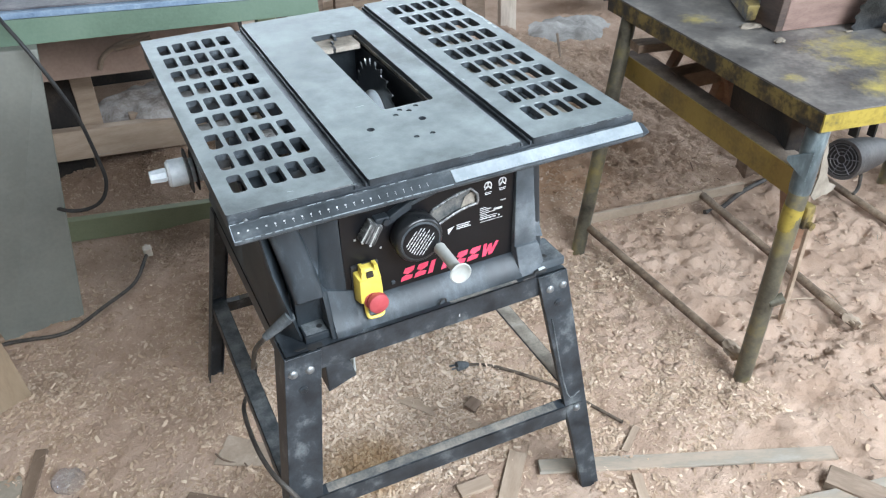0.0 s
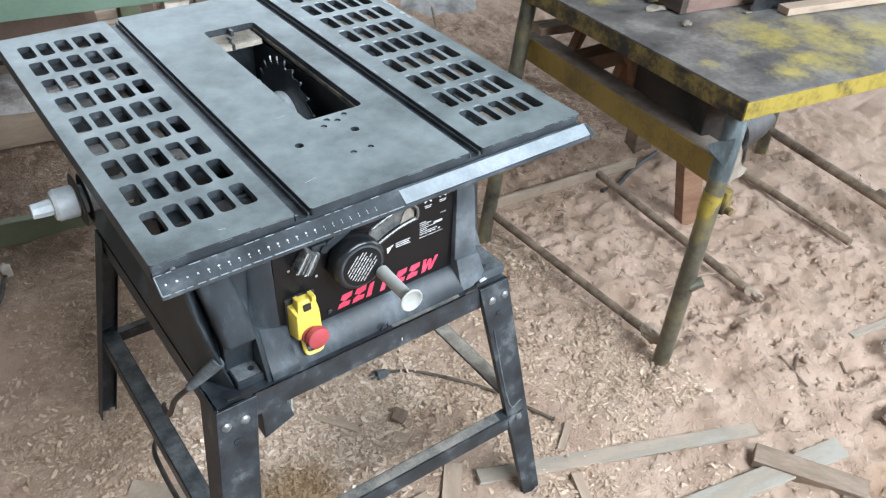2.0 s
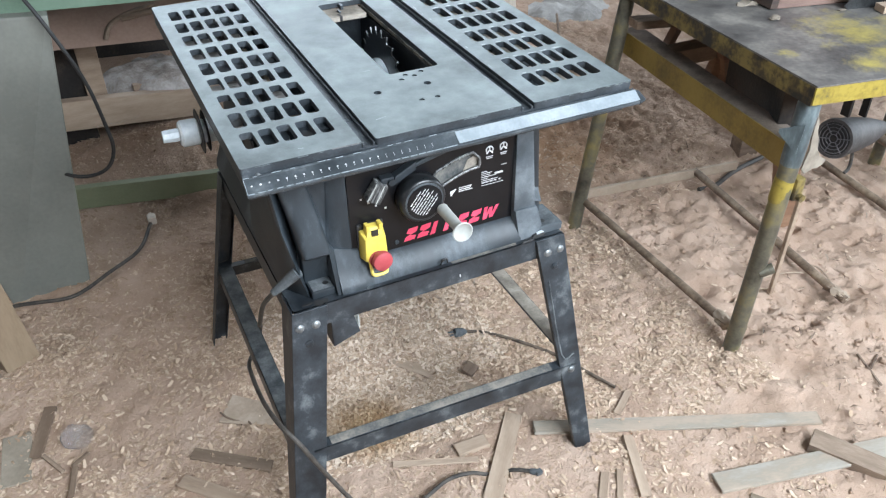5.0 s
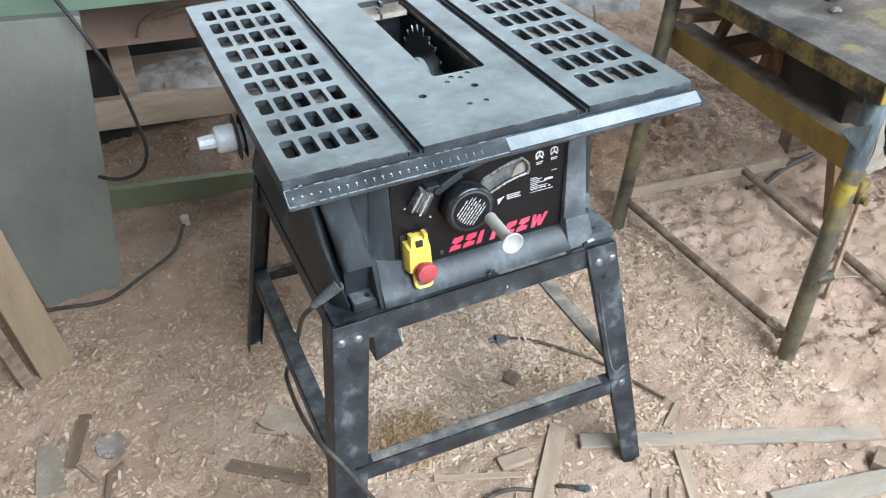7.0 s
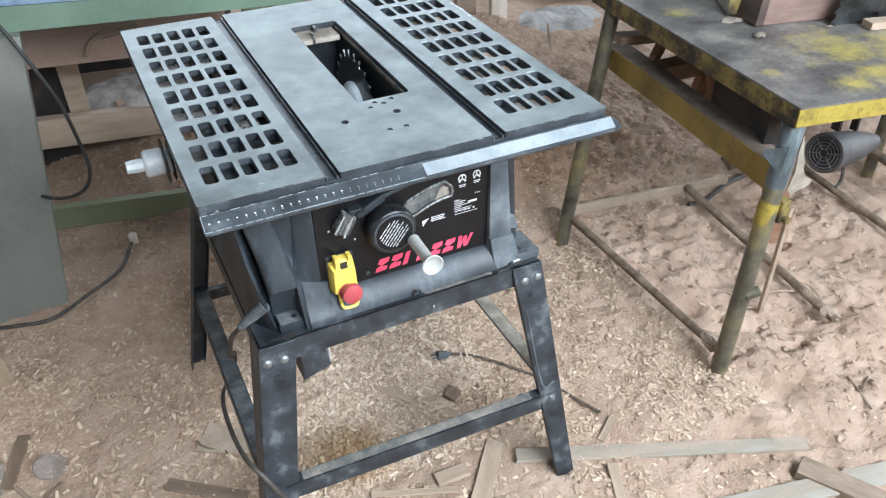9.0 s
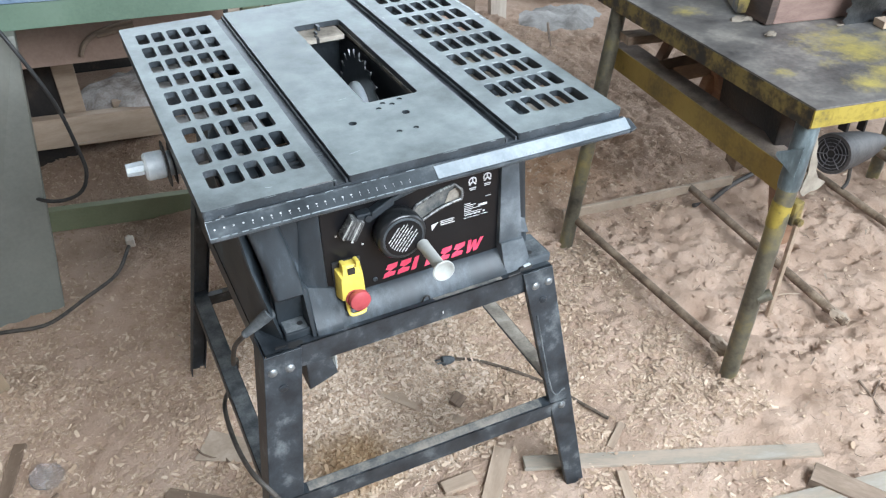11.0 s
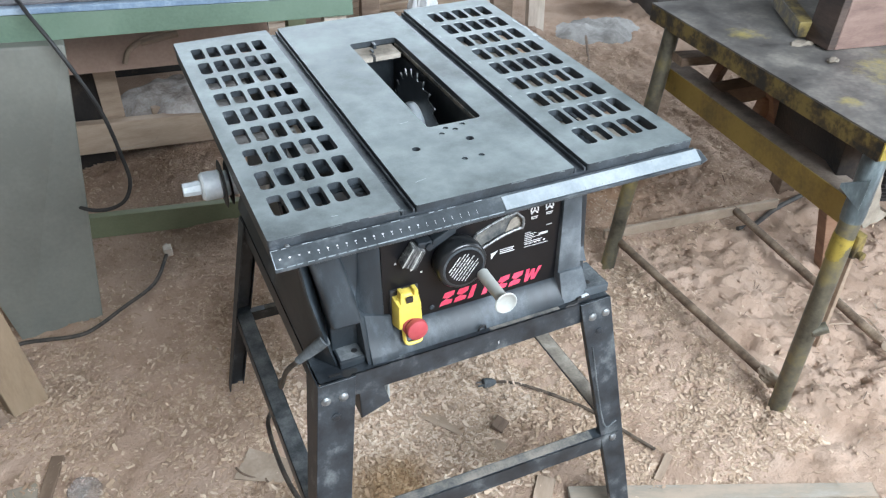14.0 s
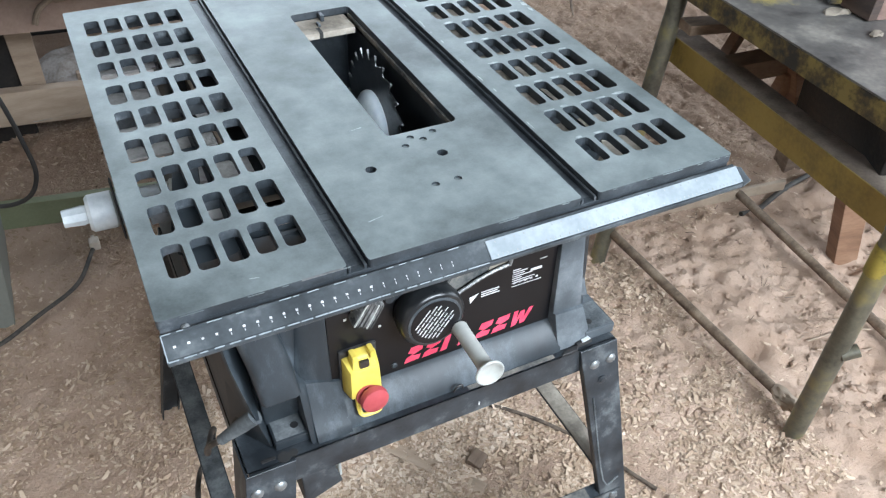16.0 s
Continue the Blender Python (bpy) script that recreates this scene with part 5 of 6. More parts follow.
# taped joint, bracket and clamp on the front leg
yp("tape_wrap", lathe([(0.0222, 0), (0.0232, 0.1), (0.0228, 0.5), (0.0236, 0.9), (0.0222, 1)], (0.836, 0.031, 0.545), (0.842, 0.030, 0.700), 24), M_TAPE, "blue-grey tape wrapped round the leg", True, parent=bench_legs[0])
yp("gusset", hexa([(0.801, 0.055, 0.618), (0.820, 0.012, 0.580), (0.823, 0.014, 0.580), (0.804, 0.057, 0.618), (0.802, 0.055, 0.626), (0.823, 0.010, 0.650), (0.826, 0.012, 0.650), (0.805, 0.057, 0.626)], 0.001), M_TAPE, "grey sheet-metal gusset", parent=bench_legs[0])
yp("paint_band", lathe([(0.0216, 0), (0.0222, 0.1), (0.0220, 0.9), (0.0214, 1)], (0.832, 0.033, 0.450), (0.8345, 0.032, 0.512), 24), M_YPAINT, "bright yellow band", True, parent=bench_legs[0])
yp("clamp_boss", join(box((0.844, 0.004, 0.458), (0.870, 0.030, 0.515), 0.006), rod((0.857, 0.016, 0.470), (0.857, -0.008, 0.470), 0.009)), M_YDULL, "rusty yellow clamp boss", parent=bench_legs[0])
yp("pipe_stub", join(lathe([(0.013, 0), (0.013, 0.98), (0.009, 1.0), (0.009, 0.4), (0.001, 0.39)], (0.822, 0.020, 0.258), (0.849, 0.006, 0.273), 18)), M_PIPE, "short cut pipe stub", True, parent=bench_legs[0])
# floor bars
yp("floor_bar", rod((0.806, 0.700, 0.085), (0.835, 0.060, 0.045), 0.0115), M_RUST, "rusty round bar", True)
yp("floor_bar", rod((1.300, 0.745, 0.040), (1.215, 0.030, 0.022), 0.0125), M_RUST, "rusty round bar", True)
yp("floor_bar", rod((1.735, 0.640, 0.045), (1.680, 0.035, 0.020), 0.0125), M_RUST, "rusty round bar", True)
yp("floor_bar", rod((1.915, 0.58, 0.125), (1.808, -0.03, 0.111), 0.0155), M_RUST, "rusty round bar", True)
yp("bar_collar", rod((1.838, 0.075, 0.114), (1.822, 0.0, 0.113), 0.022), M_RUST)
yp("back_bar", hexa([(0.83, 0.792, 0.02), (1.46, 0.708, 0.02), (1.462, 0.722, 0.02), (0.832, 0.806, 0.02), (0.83, 0.792, 0.052), (1.46, 0.708, 0.052), (1.462, 0.722, 0.052), (0.832, 0.806, 0.052)], 0.003), M_FLATBAR, "dusty bar across the back")


def lump(centre, size, seed):
    """A rough lump of old paint and weld."""
    bm = bmesh.new()
    bmesh.ops.create_icosphere(bm, subdivisions=3, radius=1)
    for v in bm.verts:
        k = 1 + 0.45 * noise.noise(v.co * 2.1 + Vector((seed, 0, 0))) + 0.3 * noise.noise(v.co * 5.5 + Vector((0, seed, 0)))
        v.co = Vector((v.co.x * size[0] * k, v.co.y * size[1] * k, v.co.z * size[2] * k)) + Vector(centre)
    return bm


yp("weld_lump", lump((0.829, 0.090, 0.052), (0.019, 0.034, 0.017), 3), M_FLATBAR, "rough dusty brown lump of weld", True, parent=bench_legs[0])
yp("weld_lump", lump((1.220, 0.058, 0.026), (0.015, 0.030, 0.012), 8), M_FLATBAR, "rough dusty brown lump of weld", True)
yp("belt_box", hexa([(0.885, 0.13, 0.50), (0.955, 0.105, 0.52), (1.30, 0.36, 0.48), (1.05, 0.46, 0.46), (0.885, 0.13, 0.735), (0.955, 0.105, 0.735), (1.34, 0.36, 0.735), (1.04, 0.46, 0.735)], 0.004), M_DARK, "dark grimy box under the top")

# motor below the bench
motor = thing("electric_motor", "grey electric motor with a round fan grille, slung under the bench", "motor", pose(1.62, 0.46, 0.25))
inv = motor.matrix_world.inverted()


def mp(name, bm, material, label="", smooth=False, parent=None):
    bm.transform(inv)
    return part(name, bm, material, parent or motor, label, smooth)


c0, c1 = Vector((1.552, 0.448, 0.242)), Vector((1.86, 0.495, 0.190))
shell = mp("shell", lathe([(0.053, 0), (0.060, 0.02), (0.061, 0.05), (0.057, 0.3), (0.046, 0.6), (0.024, 0.93), (0.012, 1)], c0, c1, 36), M_MOTOR, smooth=True)
mm, _ = frame_of(c0, c0 - (c1 - c0))
grid = []
for r in (0.013, 0.024, 0.035, 0.046):
    pr = [tuple(mm @ Vector((r * math.cos(k * math.pi / 8), r * math.sin(k * math.pi / 8), 0.004))) for k in range(17)]
    grid.append(tube(pr, 0.0013, 6, 2))
for k in range(6):
    a = k * math.pi / 3 + 0.3
    grid.append(rod(mm @ Vector((0.012 * math.cos(a), 0.012 * math.sin(a), 0.004)), mm @ Vector((0.052 * math.cos(a), 0.052 * math.sin(a), 0.003)), 0.0016, 6))
mp("fan_grille", join(*grid), M_DARKTOP, "dusty wire fan grille", parent=shell)
mp("fan_face", lathe([(0.0515, 0), (0.0515, 1)], mm @ Vector((0, 0, 0.0009)), mm @ Vector((0, 0, 0.0018)), 32), M_RUBBER, parent=shell)
mp("rim", lathe([(0.058, 0), (0.064, 0.4), (0.062, 1.0), (0.0535, 1.0), (0.053, 0.86)], mm @ Vector((0, 0, -0.02)), mm @ Vector((0, 0, 0.004)), 36), M_MOTOR, smooth=True, parent=shell)
mp("hanger", join(box((1.595, 0.455, 0.30), (1.607, 0.485, 0.738), 0.002), box((1.70, 0.47, 0.27), (1.71, 0.495, 0.738), 0.002)), M_DARK)
mp("cable", tube([(1.66, 0.455, 0.20), (1.672, 0.45, 0.145), (1.668, 0.445, 0.11), (1.645, 0.44, 0.098)], 0.0055, 8), M_CORD)
paper = thing("torn_paper", "torn off-white paper stuck by the bench leg", "paper", pose(0.9, 0.06, 0.5))
inv = paper.matrix_world.inverted()
bm = bmesh.new()
vs = [bm.verts.new((x, 0.055, z)) for x, z in ((0.915, 0.635), (0.926, 0.610), (0.928, 0.590), (0.940, 0.568), (0.944, 0.545), (0.958, 0.522), (0.985, 0.506), (0.978, 0.496), (0.962, 0.490), (0.946, 0.492), (0.925, 0.484), (0.910, 0.500), (0.920, 0.545), (0.914, 0.585))]
bm.faces.new(vs)
ex = bmesh.ops.extrude_face_region(bm, geom=list(bm.faces))
bmesh.ops.translate(bm, verts=[v for v in ex["geom"] if isinstance(v, bmesh.types.BMVert)], vec=(0, 0.003, 0))
bmesh.ops.recalc_face_normals(bm, faces=bm.faces)
bm.transform(inv)
part("sheet", bm, M_PAPER, paper)

# things on the bench top
fence = thing("timber_fence", "pinkish planed timber with a dark upright post on the bench", "timber", pose(1.25, 0.36, 0.75))
inv = fence.matrix_world.inverted()
bm = hexa([(1.064, 0.362, 0.750), (1.80, 0.215, 0.745), (1.82, 0.31, 0.745), (1.085, 0.45, 0.750), (1.115, 0.385, 0.95), (1.85, 0.24, 0.95), (1.86, 0.31, 0.95), (1.125, 0.45, 0.95)], 0.003)
bm.transform(inv)
part("board", bm, M_WOODP, fence)
bm = hexa([(1.043, 0.364, 0.752), (1.062, 0.360, 0.752), (1.074, 0.440, 0.752), (1.056, 0.444, 0.752), (1.094, 0.388, 0.97), (1.113, 0.384, 0.97), (1.122, 0.455, 0.97), (1.104, 0.46, 0.97)], 0.002)
bm.transform(inv)
part("post", bm, M_WOODK, fence, "dark brown upright post")
bm = hexa([(1.035, 0.452, 0.754), (1.068, 0.440, 0.754), (1.190, 0.640, 0.754), (1.155, 0.655, 0.754), (1.035, 0.452, 0.792), (1.068, 0.440, 0.792), (1.190, 0.640, 0.792), (1.155, 0.655, 0.792)], 0.003)
bm.transform(inv)
part("rail", bm, M_YDULL, fence, "ochre painted rail")
disc = thing("circular_blade", "dark circular saw blade standing on the bench", "saw blade", pose(1.325, 0.268, 0.755))
prof = []
for k in range(30):
    a0 = 2 * math.pi * k / 30
    for da, rr in ((0.0, 1.0), (0.05, 0.985), (0.07, 0.93), (0.15, 0.93)):
        prof.append((0.118 * rr * math.cos(a0 + da), 0.118 * rr * math.sin(a0 + da)))
part("disc", plate(prof, [ring(0, 0, 0.012)], 0.001, -0.001, pose(0, 0, 0.005, 90, 0, -11)), M_BLADE, disc)
slat = tagged(link("scrap_board", hexa([(1.265, 0.222, 0.749), (1.90, 0.06, 0.746), (1.91, 0.10, 0.746), (1.275, 0.258, 0.749), (1.265, 0.222, 0.766), (1.90, 0.06, 0.763), (1.91, 0.10, 0.763), (1.275, 0.258, 0.766)], 0.001), M_WOOD), "pale wooden slat lying on the bench", "scrap board")
rs = random.Random(5)
for x, y, s in ((1.013, 0.318, 0.014), (1.028, 0.425, 0.020), (1.20, 0.285, 0.007)):
    bm = bmesh.new()
    bmesh.ops.create_icosphere(bm, subdivisions=2, radius=s)
    for v in bm.verts:
        v.co = Vector((v.co.x * 1.5, v.co.y * 0.8, v.co.z * 0.3)) + Vector([rs.uniform(-0.15, 0.15) * s for _ in range(3)])
    bm.transform(pose(x, y, 0.751, 0, 0, rs.uniform(-40, 20)))
    tagged(link("paper_scrap", bm, M_PAPER, smooth=True), "small pale crumpled scrap on the bench top", "scrap")

# red-brown timber under the bench
rw = thing("timber_trestle", "red-brown timber trestle standing under the steel bench", "trestle", pose(1.15, 0.45, 0))
inv = rw.matrix_world.inverted()


def rp(name, bm, material, label=""):
    bm.transform(inv)
    part(name, bm, material, rw, label)


rp("post", hexa([(1.365, 0.415, -0.02), (1.43, 0.395, -0.02), (1.445, 0.44, -0.02), (1.38, 0.46, -0.02), (1.265, 0.44, 0.46), (1.33, 0.42, 0.46), (1.345, 0.465, 0.46), (1.28, 0.485, 0.46)], 0.002), M_WOODR)
rp("post", hexa([(1.10, 0.47, 0.40), (1.185, 0.46, 0.40), (1.195, 0.52, 0.40), (1.11, 0.53, 0.40), (1.015, 0.49, 0.700), (1.085, 0.48, 0.700), (1.095, 0.54, 0.700), (1.025, 0.55, 0.700)], 0.002), M_WOODR)
rp("brace", hexa([(1.015, 0.50, 0.49), (1.050, 0.50, 0.485), (1.055, 0.53, 0.485), (1.020, 0.53, 0.49), (1.045, 0.50, 0.575), (1.075, 0.50, 0.57), (1.08, 0.53, 0.57), (1.05, 0.53, 0.575)], 0.002), M_WOODR)
rp("rail", hexa([(0.885, 0.655, 0.632), (1.20, 0.60, 0.622), (1.21, 0.65, 0.622), (0.895, 0.705, 0.632), (0.885, 0.655, 0.655), (1.20, 0.60, 0.645), (1.21, 0.65, 0.645), (0.895, 0.705, 0.655)], 0.002), M_WOODF)
rp("rail", hexa([(0.945, 0.545, 0.555), (1.10, 0.50, 0.575), (1.11, 0.56, 0.575), (0.955, 0.60, 0.555), (0.935, 0.545, 0.600), (1.10, 0.50, 0.618), (1.11, 0.56, 0.618), (0.945, 0.60, 0.600)], 0.003), M_WOODF, "dusty curved timber rail")
rp("stub", hexa([(0.952, 0.60, 0.585), (0.972, 0.60, 0.585), (0.976, 0.63, 0.585), (0.956, 0.63, 0.585), (0.980, 0.60, 0.640), (1.002, 0.60, 0.640), (1.006, 0.63, 0.640), (0.984, 0.63, 0.640)], 0.002), M_WOODR)
tagged(link("black_cable", tube(on_floor([(1.275, 0.685), (1.35, 0.690), (1.46, 0.715), (1.62, 0.75)], 0.006), 0.008, 8), M_CORD), "black cable lying behind the floor bars", "cable")
tagged(link("dark_post", hexa([(1.56, 0.80, -0.02), (1.64, 0.79, -0.02), (1.65, 0.85, -0.02), (1.57, 0.86, -0.02), (1.56, 0.80, 0.72), (1.64, 0.79, 0.72), (1.65, 0.85, 0.72), (1.57, 0.86, 0.72)], 0.003), M_WOODD), "dark timber post behind the steel bench", "post")
stick = tagged(link("leaning_stick", hexa([(1.075, 0.16, 0.0), (1.088, 0.16, 0.0), (1.088, 0.17, 0.0), (1.075, 0.17, 0.0), (1.055, 0.14, 0.36), (1.068, 0.14, 0.36), (1.068, 0.15, 0.36), (1.055, 0.15, 0.36)], 0.001), M_WOOD), "thin wooden stick standing under the bench", "stick")
for pts in ([(1.06, 0.225), (1.16, 0.20), (1.27, 0.16)], [(1.05, 0.19), (1.18, 0.15), (1.31, 0.165)], [(1.27, 0.22), (1.29, 0.18), (1.26, 0.10)]):
    tagged(link("straw", tube(on_floor(pts, 0.012), 0.0022, 6), M_WOOD), "thin dry straw on the sawdust", "straw", "dry straws")

# ---- green bench with grey pedestal ----
gb = thing("green_workbench", "pale green machine bench with a blue-grey top on a beige pedestal", "workbench", pose(-0.7, 1.3, 0))
G_INV = gb.matrix_world.inverted()


def gp(name, bm, material, label="", smooth=False):
    bm.transform(G_INV)
    return part(name, bm, material, gb, label, smooth)


def bench_front(x, dy, z):
    """A point of the bench front, which runs back a little towards its far end."""
    return (x, 1.048 + 0.17 * (0.142 - x) + dy, z)


def bench_slab(x0, x1, y0, y1, lo, hi):
    """A board along the bench between two places of its front; lo and hi are the heights at both ends."""
    return [bench_front(x0, y0, lo[0]), bench_front(x1, y0, lo[1]), bench_front(x1, y1, lo[1]), bench_front(x0, y1, lo[0]),
            bench_front(x0, y0, hi[0]), bench_front(x1, y0, hi[1]), bench_front(x1, y1, hi[1]), bench_front(x0, y1, hi[0])]


gp("apron", hexa(bench_slab(-2.0, 0.142, 0.0, 0.025, (0.758, 0.752), (0.853, 0.800)), 0.002), M_GREEN, "pale green steel apron")
gp("end_apron", hexa(bench_slab(0.118, 0.1415, 0.0255, 0.80, (0.752, 0.752), (0.800, 0.800)), 0.002), M_GREEN)
gp("bench_top", hexa(bench_slab(-2.0, 0.150, -0.006, 0.85, (0.8545, 0.8015), (0.873, 0.8145)), 0.003), M_BLUE, "blue-grey edged bench top")
gp("bench_cover", hexa(bench_slab(-1.98, 0.13, 0.016, 0.83, (0.8725, 0.8155), (0.878, 0.8205)), 0.002), M_DARKTOP, "dark dusty cover on the bench top")
gp("pedestal", hexa([(-0.833, 1.060, -0.03), (-0.638, 1.086, -0.03), (-0.638, 1.46, -0.03), (-0.833, 1.44, -0.03), (-1.00, 1.205, 0.770), (-0.536, 1.126, 0.754), (-0.536, 1.55, 0.754), (-1.00, 1.63, 0.770)], 0.006), M_CAB, "beige-grey enamelled pedestal")
gp("foot_rail", hexa([(-0.66, 1.430, 0.048), (0.14, 1.395, -0.035), (0.14, 1.425, -0.035), (-0.66, 1.46, 0.048), (-0.66, 1.430, 0.122), (0.14, 1.395, 0.045), (0.14, 1.425, 0.045), (-0.66, 1.46, 0.122)], 0.003), M_GREEND, "dusty green floor rail")
gp("leg", box((0.06, 1.42, -0.03), (0.115, 1.46, 0.755), 0.003), M_GREEND)
gp("block", box((0.075, 1.085, 0.715), (0.135, 1.12, 0.7515), 0.002), M_PALE, "pale packing block")
pc = thing("bench_cable", "black cable hanging down from the green bench", "cable", pose(-0.5, 1.03, 0.4))
bm = tube([(-0.63, 1.22, 0.862), (-0.606, 1.165, 0.852), (-0.590, 1.130, 0.826), (-0.556, 1.095, 0.762), (-0.518, 1.075, 0.666), (-0.493, 1.070, 0.580), (-0.479, 1.065, 0.480), (-0.475, 1.062, 0.408), (-0.499, 1.062, 0.357), (-0.546, 1.075, 0.335), (-0.600, 1.10, 0.338), (-0.66, 1.16, 0.36)], 0.0049, 10)
bm.transform(pc.matrix_world.inverted())
part("cable", bm, M_RUBBER, pc)
fc = thing("floor_cable", "dusty black cable with a loose plug beside the pedestal", "cable", pose(-0.6, 1.0, 0))
inv = fc.matrix_world.inverted()
pts = on_floor([(-0.88, 1.03), (-0.83, 1.035), (-0.77, 1.022), (-0.709, 1.008), (-0.659, 1.018), (-0.578, 1.079), (-0.482, 1.158), (-0.428, 1.27)], 0.006)
level = sum(p[2] for p in pts) / len(pts) + 0.004
pts = [(x, y, level) for x, y, _ in pts]
bm = tube(pts[:-1] + [(-0.428, 1.27, gz(-0.428, 1.27) + 0.025)], 0.0054, 10)
bm.transform(inv)
part("cable", bm, M_CORD, fc)
z = gz(-0.42, 1.29) + 0.03
bm = join(box((-0.434, 1.272, z - 0.012), (-0.408, 1.302, z + 0.014), 0.004), box((-0.426, 1.300, z - 0.006), (-0.417, 1.315, z + 0.010), 0.001))
bm.transform(inv)
part("plug", bm, M_PALE, fc, "pale dusty plug")

# timber stack behind the green bench
rack = thing("timber_rack", "rough dusty boards nailed to posts under the green bench", "timber rack", pose(-0.4, 1.8, 0))
inv = rack.matrix_world.inverted()


def kp(name, bm, material, label=""):
    bm.transform(inv)
    part(name, bm, material, rack, label)


kp("board", hexa([(-0.85, 1.60, 0.520), (0.05, 1.60, 0.465), (0.05, 1.62, 0.465), (-0.85, 1.62, 0.520), (-0.85, 1.72, 0.66), (0.05, 1.72, 0.62), (0.05, 1.74, 0.62), (-0.85, 1.74, 0.66)], 0.002), M_CARD, "brown fibreboard panel")
kp("board", hexa([(-0.80, 1.86, 0.135), (0.12, 1.84, 0.070), (0.12, 1.88, 0.070), (-0.80, 1.90, 0.135), (-0.80, 1.86, 0.245), (0.12, 1.84, 0.175), (0.12, 1.88, 0.175), (-0.80, 1.90, 0.245)], 0.002), M_WOOD, "tan board")
kp("post", hexa([(-0.500, 1.904, 0.185), (-0.435, 1.902, 0.182), (-0.435, 1.922, 0.182), (-0.500, 1.924, 0.185), (-0.504, 1.904, 0.46), (-0.432, 1.902, 0.46), (-0.432, 1.922, 0.46), (-0.504, 1.924, 0.46)], 0.002), M_WOOD)
kp("shelf", hexa([(-0.80, 1.90, 0.19), (0.12, 1.88, 0.14), (0.12, 2.35, 0.14), (-0.80, 2.35, 0.19), (-0.80, 1.90, 0.205), (0.12, 1.88, 0.155), (0.12, 2.35, 0.155), (-0.80, 2.35, 0.205)], 0.002), M_DUST, "sawdust-covered shelf")
kp("batten", box((-0.345, 1.905, 0.19), (-0.22, 1.93, 0.225), 0.002), M_WOOD)
# Near-black sheets added as the shade in the rack's gaps.
kp("panel", box((-0.9, 1.93, 0.0), (-0.50, 1.945, 0.5), 0.0), M_DARK, "dark panel standing in for shade in the gap")
kp("back", box((-0.9, 2.36, 0.0), (0.2, 2.38, 0.5), 0.0), M_DARK, "dark board standing in for shade at the back")
kp("torn_edge", join(tube([(-0.405, 1.604, 0.510), (-0.385, 1.612, 0.545), (-0.345, 1.622, 0.566), (-0.29, 1.630, 0.578), (-0.235, 1.636, 0.584)], 0.0075, 8), tube([(-0.345, 1.620, 0.562), (-0.29, 1.624, 0.566), (-0.235, 1.628, 0.570)], 0.010, 8)), M_WOODT, "torn pale edge of the panel")


def heap(name, cx, cy, z0, rx, ry, height, seed, label, material=M_ASH, base=None):
    """A low mound of fine dust with an uneven edge."""
    nx, ny = 46, 34
    u, v = np.meshgrid(np.linspace(-1, 1, nx), np.linspace(-1, 1, ny), indexing="ij")
    x, y = cx + u * rx, cy + v * ry
    edge = np.clip(1 - (u * u + v * v) ** 1.5 + 0.9 * lattice(x + seed, y, 0.16) + 0.5 * lattice(x, y + seed, 0.06), -0.3, 1)
    z = (ground(x, y) if base is None else base) + z0 + height * edge + 0.02 * lattice(x + seed, y, 0.03) * np.clip(edge, 0, 1)
    me = bpy.data.meshes.new(name)
    i, j = np.meshgrid(np.arange(nx - 1), np.arange(ny - 1), indexing="ij")
    a = (i * ny + j).ravel()
    me.from_pydata(np.stack([x, y, z], -1).reshape(-1, 3).tolist(), [], np.stack([a, a + ny, a + ny + 1, a + 1], -1).tolist())
    me.polygons.foreach_set("use_smooth", [True] * len(me.polygons))
    me.materials.append(material)
    return tagged(new(name, me), label, "dust heap", kind="stuff")


heap("dust_heap", -0.18, 2.02, -0.01, 0.32, 0.17, 0.095, 3, "grey dust heaped on the rack shelf", M_HEAP, base=0.16)

# leaning timber by the pedestal
lt = thing("leaning_board", "pale brown board leaning beside the pedestal", "board", pose(-0.85, 0.8, 0))
inv = lt.matrix_world.inverted()
bm = hexa([(-0.862, 0.782, -0.02), (-0.782, 0.808, -0.02), (-0.800, 0.832, -0.02), (-0.880, 0.806, -0.02), (-0.935, 0.76, 0.95), (-0.855, 0.786, 0.95), (-0.873, 0.81, 0.95), (-0.953, 0.784, 0.95)], 0.003)
bm.transform(inv)
part("board", bm, M_BOARD, lt)
tagged(link("leaning_board", hexa([(-0.900, 0.752, -0.02), (-0.872, 0.768, -0.02), (-0.89, 0.80, -0.02), (-0.918, 0.785, -0.02), (-0.99, 0.73, 0.9), (-0.962, 0.746, 0.9), (-0.98, 0.78, 0.9), (-1.008, 0.765, 0.9)], 0.002), M_WOODD), "dark brown batten leaning beside the pedestal", "board")

